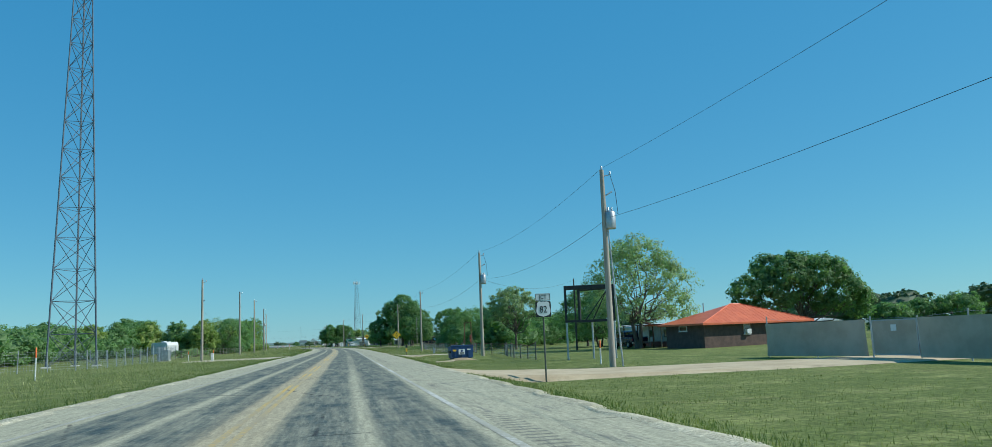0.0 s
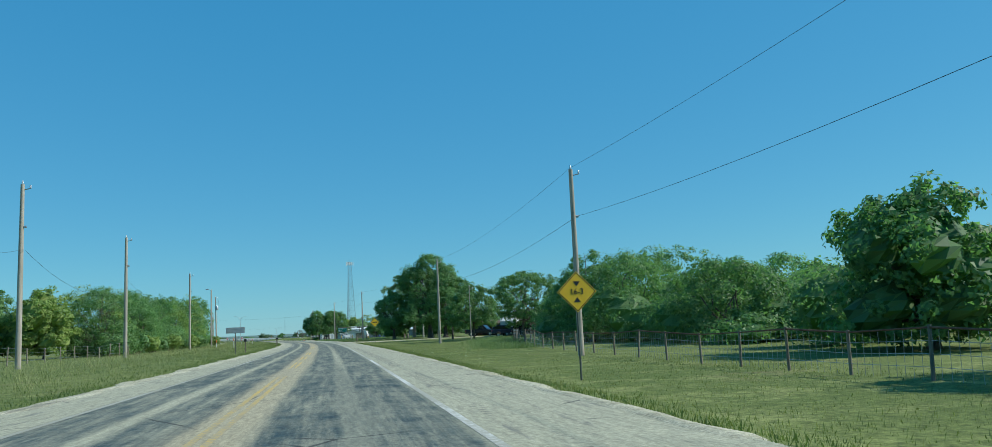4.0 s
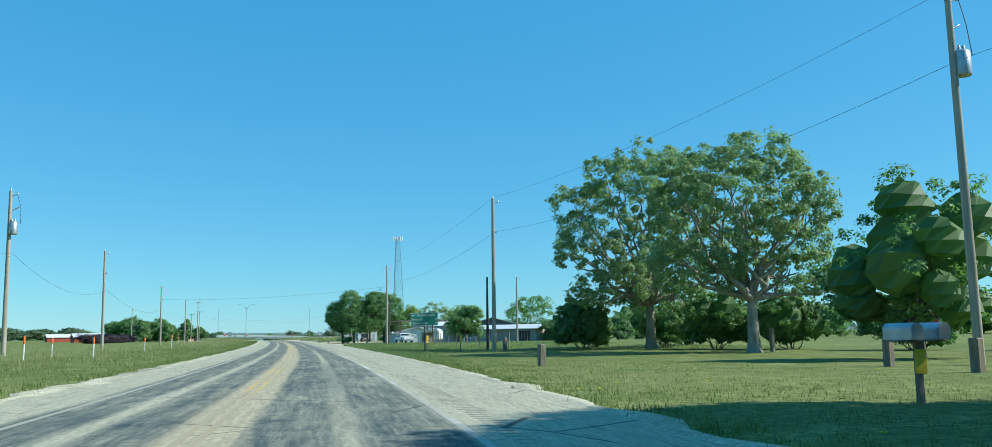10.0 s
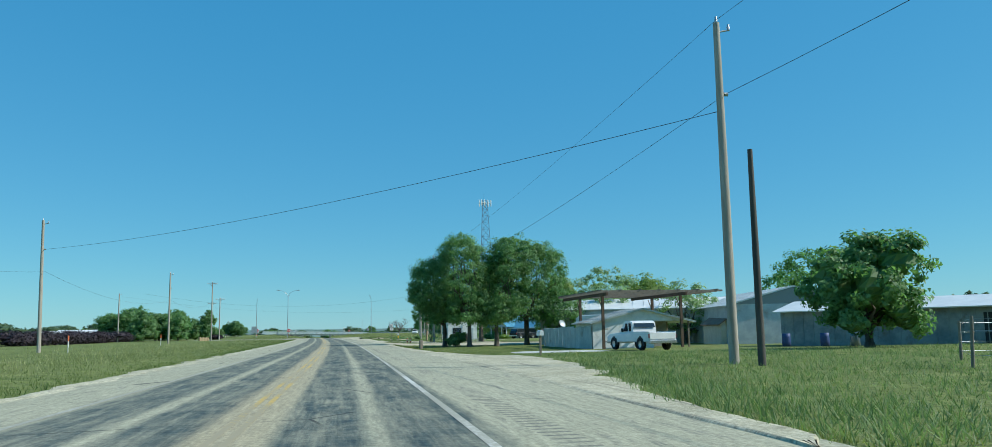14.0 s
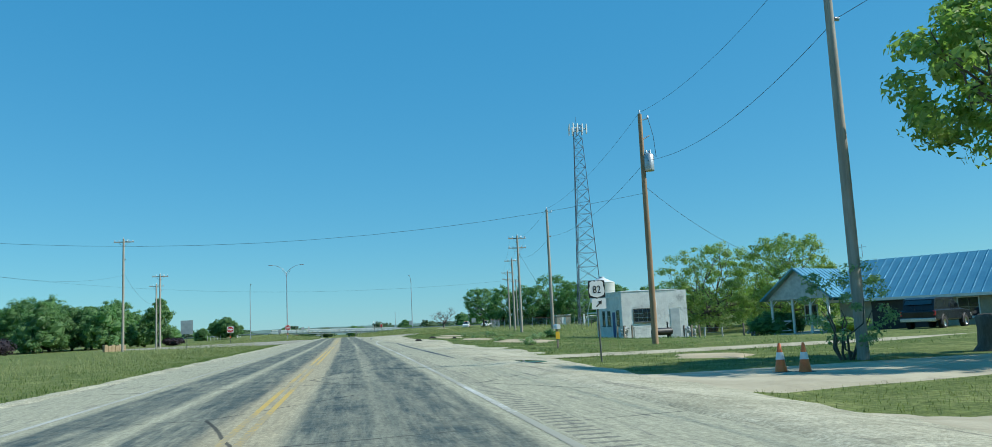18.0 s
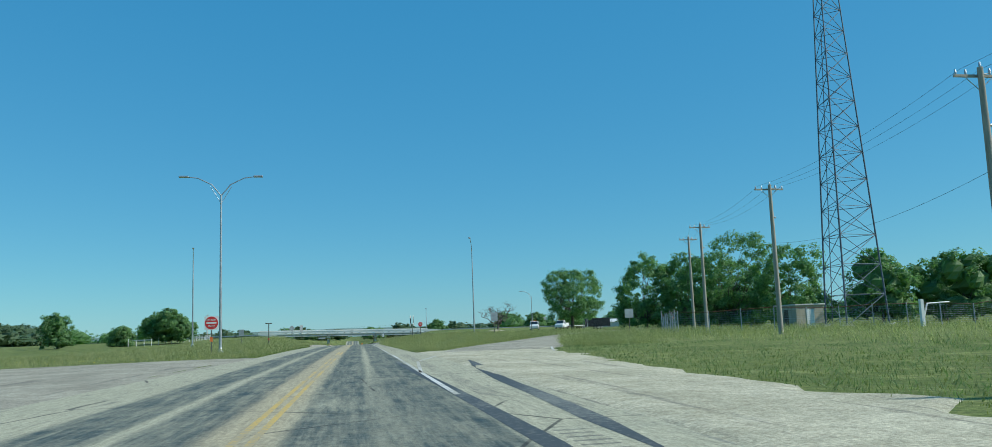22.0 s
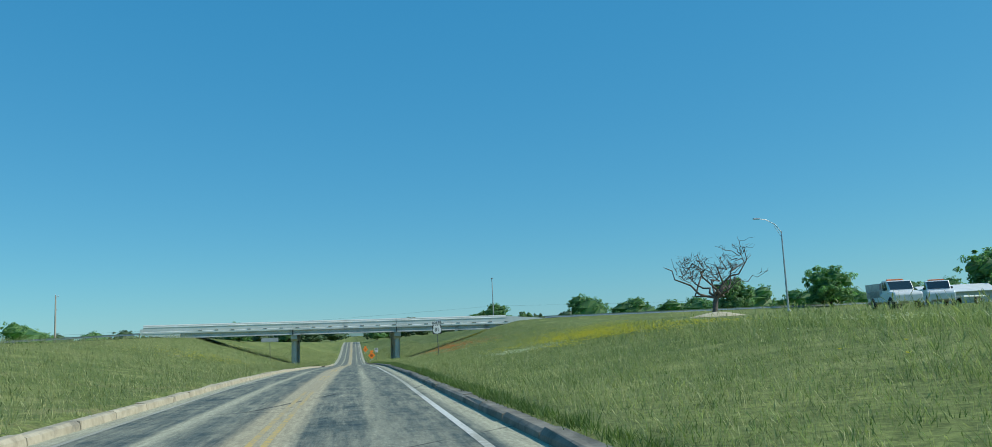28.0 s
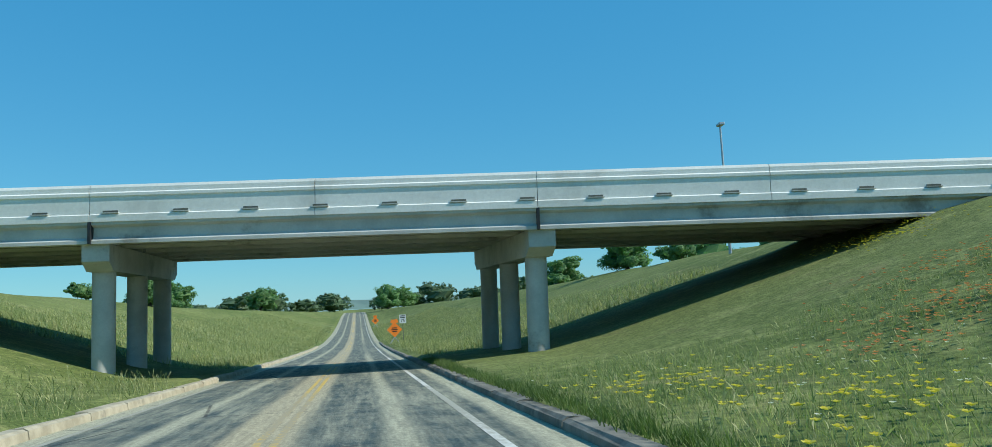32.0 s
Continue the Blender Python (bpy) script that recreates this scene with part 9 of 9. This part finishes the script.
def silo():
    T = thing("feed_silo", spot(582.3, 42.7, 0, 10), "white steel hopper silo on a pipe frame", "silo")
    R = 2.15
    part("drum", Shape().lathe([(R, 4.2), (R, 7.2), (R * 1.02, 7.3)], 32), ROOF_WHITE, T)
    part("cone_roof", Shape().lathe([(R * 1.03, 7.28), (.5, 8.1), (.45, 8.2), (.001, 8.22)], 32), ROOF_WHITE, T)
    part("hopper", Shape().lathe([(R, 4.2), (.3, 2.2), (.25, 2.0), (.001, 2.0)], 32), ROOF_WHITE, T)
    part("lid", Shape().lathe([(.5, 8.18), (.5, 8.32), (.001, 8.36)], 14), STEEL, T)
    for k in range(3):
        part("band", Shape().lathe([(R + .02, 4.9 + k), (R + .035, 4.95 + k), (R + .02, 5.0 + k)], 32), ROOF_WHITE, T)
    for x in (-2.0, 2.0):
        for y in (-2.0, 2.0):
            part("leg", Shape().tube([(x, y, -.2), (x, y, 2.3)], .09, 8), ROOF_WHITE, T)
            part("strut", Shape().tube([(x, y, 2.3), (x * .77, y * .77, 4.6)], .07, 8), ROOF_WHITE, T)
    for a in (-2.0, 2.0):
        part("frame_beam", Shape().box(-2.1, a - .08, 2.2, 2.1, a + .08, 2.38), ROOF_WHITE, T)
        part("frame_beam", Shape().box(a - .08, -1.92, 2.2, a + .08, 1.92, 2.38), ROOF_WHITE, T)
    part("ladder", Shape().tube([(R + .1, -.2, 2.3), (R + .1, -.2, 7.3)], .025, 5).tube([(R + .1, .2, 2.3), (R + .1, .2, 7.3)], .025, 5), STEEL, T)


silo()
# tower compound
fence_run([(648, 37), (629, 31.5), (622, 52), (618, 74)], 3.0, 2.3, "chain-link fence round the tower compound", 10, True, STEEL, True)
_T = thing("equipment_hut", spot(638.5, 50.2), "small tan concrete equipment hut", "hut")
part("body", Shape().box(-1.7, -2.2, -.2, 1.7, 2.2, 2.5, .03), BRICK_TAN, _T)
part("roof", Shape().box(-1.85, -2.35, 2.5, 1.85, 2.35, 2.66, .03), CONCRETE, _T)
part("door", Shape().box(-1.74, -.5, 0, -1.705, .5, 2.05, .01), BROWN_WOOD, _T)
part("side_door", Shape().box(-.5, -2.24, 0, .5, -2.205, 2.05, .01), WHITE, _T)
solid("ice_bridge", Shape().tube([(0, 0, 0), (.9, .3, 2.0)], .07, 6).tube([(.9, .3, 2.0), (3.5, .8, 2.1)], .06, 6).box(.1, .05, .0, .4, .35, 2.4), WHITE, spot(616, 49), "leaning white pipe frame by the compound", "pipe frame")
fence_run([(545, 34), (565, 36), (580, 38), (600, 44)], 5.5, 1.3, "thin wire fence on dark steel posts", 3, False, SIGN_POST)
for _s, _l, _w in ((526, 6.2, .8), (541.5, 9.2, 1.0), (533, 10.5, .5)):
    _T = thing("tyre_scrap", spot(_s, _l, .0, 30), "curled black scrap of tyre on the gravel", "tyre scrap", "tyre scraps")
    part("tread", Shape().tube([(-_w * .5, 0, .05), (-_w * .2, .1, .14), (_w * .15, 0, .09), (_w * .5, .12, .05)], [.05, .11, .12, .05], 7), RUBBER, _T)

# trucks on the far lot
_T = car(spot(767, 47, 0, 165), "truck", CAR_WHITE, "white utility truck with a light bar on the grass", "truck", "work_truck")
part("dump_body", Shape().prism([(-3.35, 1.05), (-3.5, 2.3), (-.1, 2.3), (-.1, 1.05)], -1.15, 1.15, "x"), STEEL, _T)
car(spot(773.4, 56.2, 0, 150), "truck", CAR_WHITE, "white utility truck with side boxes on the grass", "truck", "work_truck")
_T = thing("flatbed_trailer", spot(777, 62, 0, 120), "low white flatbed trailer behind the truck", "trailer")
part("bed", Shape().box(-1.1, -3, .75, 1.1, 3, .9, .02), WHITE, _T)
for _sx in (-1, 1):
    for _y in (-1.2, -.3):
        wheel(_T, _sx * .98, _y, .35, .22, _sx)
_T = thing("cargo_trailer", spot(752, 60, 0, 100), "dark enclosed trailer with a ladder rack on the highway", "trailer")
part("body", Shape().box(-1.2, -3, .6, 1.2, 3, 2.7, .05), CAR_DARK, _T)
part("rack", frame_ring(2.3, 2.3, .08, -.04, .04), STEEL, _T, at=pose(0, -3.4, 1.7))
part("rack", frame_ring(2.3, 2.3, .08, -.04, .04), STEEL, _T, at=pose(0, 3.4, 1.7))
for _sx in (-1, 1):
    for _y in (-.45, .45):
        wheel(_T, _sx * 1.1, _y, .36, .24, _sx)
for _s, _l, _h, _n in ((798, 76, 1.5, "far low white-roofed building behind the trucks"), (815, 112, 1.7, "far low white-roofed building behind the trucks")):
    _T = thing("far_building", spot(_s, _l, 0, 70), _n, "building", "far buildings")
    wall_box(_T, -2.4, -4, 2.4, 4, _h, TIN)
    gable_roof(_T, -2.4, -4, 2.4, 4, _h, _h + .8, ROOF_WHITE, .4, "y", TIN)
fence_run([(705, -40), (745, -36), (790, -40), (815, -46)], 4, 1.2, "pale post and wire fence along the highway bank", 3, False, WHITE)
solid("dirt_mound", Shape().lathe([(.001, .5), (.8, .4), (1.8, .15), (2.6, -.05)], 14), GRAVEL, spot(788, 40) @ Matrix.Diagonal((1.3, 1, 1, 1)), "low pale gravel mound at the foot of the dead tree", "mound")
solid("puddle", Shape().lathe([(.001, 0), (.5, 0), (.8, -.002)], 18), WATER, pose(*[float(q) for q in W(474.5, 5.2)], float(ground_z(474.5, 5.2)) + .045, 0, 0, 25) @ Matrix.Diagonal((.55, 1.5, 1, 1)), "shallow muddy puddle on the gravel", "puddle")

# thin leaning steel pole beside the first transformer pole
solid("steel_pole", Shape().tube([(0, 0, -.2), (-.25, 0, 4.5), (-.45, 0, 8.6)], [.05, .045, .035], 8), STEEL, spot(41.8, 14.3), "slim grey steel pole leaning by the utility pole", "pole")

# ---------------- grass, weeds and flowers ----------------
def on_paving(s, l):
    hit = (l < table(EDGE_R, s) + .05) & (l > -table(EDGE_L, s) - .05)
    for left, right in PATCHES:
        a, b = table(left, s), table(right, s)
        hit |= (s > left[0][0]) & (s < left[-1][0]) & (l > np.minimum(a, b) + .1) & (l < np.maximum(a, b) - .15)
    return hit


def blades(name, s, l, material, height, width, per, spread, seed, label, head=0.0, sink=.03, category="grass", bend=.36):
    """Tufts of thin bent blades standing on the ground at places (s, l)."""
    r = rand(seed)
    keep = ~on_paving(s, l)
    s, l = s[keep], l[keep]
    if np.isscalar(height):
        height = np.full(len(keep), height)
    x, y = W(s, l)
    tuft = np.array([noise.noise((a * .55, b * .55, seed)) + .6 * noise.noise((a * 2.1, b * 2.1, seed)) for a, b in zip(x, y)])
    h0 = np.repeat(height[keep] * np.clip(1 + .8 * tuft, .4, 1.7), per)
    z = ground_z(s, l)
    n = len(s) * per
    base = np.repeat(np.stack([x, y, z - sink], 1), per, 0)
    base[:, :2] += r.normal(size=(n, 2)) * spread
    h = h0 * (.55 + .75 * r.rand(n))
    a = r.rand(n) * 6.283
    side = np.stack([np.cos(a), np.sin(a), np.zeros(n)], 1)
    lean = np.stack([r.normal(size=n) * bend - .12, r.normal(size=n) * bend, np.ones(n)], 1)
    w = width * (.7 + .6 * r.rand(n))[:, None]
    top = base + lean * h[:, None]
    v = np.stack([base - side * w, base + side * w, top], 1)
    if head:
        wide = side * w * 2.2
        t2 = top + lean * np.array([1.6, 1.6, 1]) * (head * h[:, None])
        v = np.concatenate([v, np.stack([top - lean * .12 * h[:, None] - wide * .5, (top + t2) / 2 + wide, t2], 1)], 1)
    v = v.reshape(-1, 3)
    f = np.arange(len(v)).reshape(-1, 3)
    ob = new(name, sheet(name, v, f, material))
    return tagged(ob, label, category, kind="stuff")


def blade_tris(name, s, l, material, height, width, per, spread, seed, label, category="grass"):
    """Cheap mown tufts: one thin wedge a blade."""
    r = rand(seed)
    keep = ~on_paving(s, l)
    s, l = s[keep], l[keep]
    x, y = W(s, l)
    z = ground_z(s, l)
    n = len(s) * per
    base = np.repeat(np.stack([x, y, z - .03], 1), per, 0)
    base[:, :2] += r.normal(size=(n, 2)) * spread
    clump = np.repeat(.6 + .9 * r.rand(len(s)) ** 2, per)
    h = height * clump * (.6 + .8 * r.rand(n))
    a = r.rand(n) * 6.283
    side = np.stack([np.cos(a), np.sin(a), np.zeros(n)], 1) * (width * (.7 + .6 * r.rand(n)))[:, None]
    top = base + np.stack([r.normal(size=n) * .5 * h, r.normal(size=n) * .5 * h, h + .03], 1)
    v = np.stack([base - side, base + side, top], 1).reshape(-1, 3)
    ob = new(name, sheet(name, v, np.arange(3 * n).reshape(-1, 3), material))
    return tagged(ob, label, category, kind="stuff")


def scatter(seed, n, s0, s1, inner, outer, side=1, bias=1.6):
    """Places between two distances from the road's edge, thicker near the road."""
    r = rand(seed)
    s = s0 + (s1 - s0) * r.rand(n)
    q = inner + (outer - inner) * r.rand(n) ** bias
    l = np.where(side > 0, table(EDGE_R, s) + q, -table(EDGE_L, s) - q)
    return s, l


_s, _l = scatter(300, 62000, 5, 600, 0, 12, 1, 1.8)
blade_tris("mown_grass_right", _s, _l, BLADE_LAWN, .05, .009, 4, .16, 301, "short mown green grass along the road")
_s, _l = scatter(302, 30000, 5, 660, 0, 9, -1, 1.6)
blade_tris("mown_grass_left", _s, _l, BLADE, .075, .011, 4, .18, 303, "short green grass along the far verge")
_s, _l = scatter(304, 4200, 5, 600, .4, 14, 1, 1.2)
blades("weeds_right", _s, _l, BLADE, .07, .010, 6, .10, 305, "scattered green weeds in the verge")
_s, _l = scatter(306, 5500, 5, 690, 3.0, 14, -1, 1.0)
blades("taller_grass_left", _s, _l, BLADE_TALL, .36, .008, 6, .18, 307, "taller pale grass before the fences", .2)
# the uncut field behind the sign
_s, _l = scatter(308, 11000, 305, 392, 1.5, 34, 1, 1.2)
blades("field_weeds", _s, _l, BLADE_FIELD, .16, .011, 7, .2, 309, "knee-high green weeds in the field", bend=.6)
_s, _l = scatter(342, 7000, 5, 600, -.05, 1.3, 1, 1.7)
blades("edge_weeds_right", _s, _l, BLADE_WEED, .10, .010, 6, .09, 343, "ragged green weeds creeping over the edge of the paving")
_s, _l = scatter(344, 3200, 290, 392, .2, 3.2, 1, 1.4)
blades("edge_weeds_field", _s, _l, BLADE_FIELD, .19, .012, 8, .13, 345, "tall dark weeds along the shoulder by the field", bend=.6)
_s, _l = scatter(348, 5200, 478, 598, 3.0, 26, 1, 1.1)
blades("rough_weeds_junction", _s, _l, BLADE_FIELD, .13, .011, 7, .2, 349, "rough grey-green weeds beyond the gravel apron", bend=.6)
_r = rand(350)
_s = 160 + 48 * _r.rand(3000)
_l = 14.6 + (_s - 164) * .17 + 1.6 * _r.normal(size=3000)
blades("fence_weeds", _s, _l, BLADE_FIELD, .30, .010, 7, .25, 351, "tall grey-green weeds along the field fence", .15, bend=.5)
_s, _l = scatter(354, 4500, 530, 650, 18, 70, 1, 1.0)
blades("pale_field_grass", _s, _l, BLADE_TALL, .34, .014, 6, .4, 355, "tall pale grass in the field behind the silo", .2)
_s, _l = scatter(352, 5000, 674, 712, 4.5, 26, 1, 1.1)
blades("tall_grass_stop_sign", _s, _l, BLADE_TALL, .34, .006, 8, .2, 353, "tall pale seeding grass round the stop sign", .3)
_s, _l = scatter(346, 5000, 5, 690, -.05, 1.2, -1, 1.6)
blades("edge_weeds_left", _s, _l, BLADE_WEED, .12, .012, 6, .10, 347, "ragged green weeds along the far shoulder")
# the island and the cut banks
_s, _l = scatter(310, 20000, 597, 668, .1, 15, 1, 1.3)
blades("tall_grass_island", _s, _l, BLADE_TALL, .18 + .18 * np.clip((_l - table(EDGE_R, _s) - 1.0) / 7, 0, 1) + .20 * np.clip((_s - 628) / 30, 0, 1), .0042, 8, .15, 311, "tall pale seeding grass on the island", .35)
_s, _l = scatter(312, 6000, 612, 735, 8, 44, 1, 1.0)
blades("tall_grass_behind", _s, _l, BLADE_TALL, .40, .010, 7, .3, 313, "tall pale seeding grass beyond the slip road", .3)
_s, _l = scatter(314, 16000, 684, 815, .5, 20, 1, 1.45)
blades("bank_grass_right", _s, _l, BLADE_TALL, .18, .0044, 7, .14, 315, "rough green grass on the cutting bank", .3)
_s, _l = scatter(316, 9000, 684, 815, .6, 18, 1, 1.1)
blades("bank_weeds_right", _s, _l, BLADE_WEED, .12, .006, 7, .15, 317, "green weeds on the cutting bank")
_r = rand(340)
_s = 704 + 130 * _r.rand(5200)
_l = 2.40 + np.abs(_r.normal(size=5200)) * .16
blades("kerb_grass_right", _s, _l, BLADE_WEED, .13, .008, 6, .06, 341, "ragged green grass hanging over the kerb")
_s, _l = scatter(318, 7000, 600, 825, .3, 22, -1, 1.35)
blades("bank_grass_left", _s, _l, BLADE_TALL, .28, .009, 7, .2, 319, "rough green grass on the far bank", .3)
_s, _l = scatter(320, 7000, 838, 990, .6, 16, 1, 1.1)
blades("bank_grass_past_bridge_right", _s, _l, BLADE_TALL, .34, .016, 6, .25, 321, "rough grass on the bank past the bridge")
_s, _l = scatter(322, 7000, 838, 990, .6, 16, -1, 1.1)
blades("bank_grass_past_bridge_left", _s, _l, BLADE_TALL, .34, .016, 6, .25, 323, "rough grass on the bank past the bridge")


def blossoms(name, spots, material, size, seed, label):
    """Small cupped flowers on the bank in drifts (s, l, spread, how many)."""
    r = rand(seed)
    s = np.concatenate([a + r.normal(size=n) * w * 1.6 for a, b, w, n in spots])
    l = np.concatenate([b + r.normal(size=n) * w for a, b, w, n in spots])
    keep = ~on_paving(s, l)
    s, l = s[keep], l[keep]
    x, y = W(s, l)
    n = len(s)
    c = np.stack([x, y, ground_z(s, l) + .10 + .14 * r.rand(n)], 1)
    v, f = [], []
    for k in range(5):
        a = 2 * math.pi * k / 5 + r.rand(n) * .4
        e = np.stack([np.cos(a), np.sin(a), np.full(n, .45)], 1) * size
        g = np.stack([-np.sin(a), np.cos(a), np.zeros(n)], 1) * size * .5
        v.append(np.stack([c, c + e * .7 + g, c + e, c + e * .7 - g], 1))
    v = np.concatenate(v).reshape(-1, 3)
    ob = new(name, sheet(name, v, np.arange(len(v)).reshape(-1, 4), material))
    return tagged(ob, label, "flowers", kind="stuff")


blossoms("yellow_flowers", [(751, 13.2, 1.6, 700), (750, 15, 1.6, 700), (744, 13.4, 1.3, 800), (740, 13.2, 1.2, 700), (747, 12.2, 1.5, 500), (750, 8.8, .8, 90), (738.5, 9.4, .6, 110), (758, 15.5, 2, 600), (768, 18, 2.4, 500), (736, 14.5, 1.4, 500), (784, 15, 3, 250), (809, 3.8, .9, 120), (805, 4.4, .9, 120), (825, 18, 1.0, 260), (250, 9, 5, 90), (600, -13, 4, 90), (700, 14, 4, 160), (783, -14, 2.2, 400), (776, -13, 2.2, 300)], PETAL_YELLOW, .05, 331, "small yellow wildflowers on the bank")
blossoms("orange_flowers", [(805, 11.7, 1.5, 600), (808, 10.8, 1.2, 420), (801, 12, 1.4, 500), (797, 11.5, 1.5, 260), (786, 9.6, 1.0, 260), (792.5, 14, 1.5, 220), (814, 12.5, 1.0, 160), (811, 9.6, .8, 120), (810, 7.4, .5, 50)], PETAL_ORANGE, .05, 332, "orange-red wildflowers on the bank")
blossoms("white_flowers", [(741.2, 8.0, .7, 260), (742.2, 7.2, .5, 120), (741.5, 9.2, .7, 160), (722, 15, 1.2, 240), (745, 14, 4, 200), (775, 13, 4, 260), (790, 12, 3, 200), (60, 8, 3, 60), (230, 8, 4, 70), (150, 7, 4, 60), (805, 7, 2.5, 120), (800, 16, 3, 300)], PETAL_WHITE, .030, 333, "small white wildflowers in the grass")
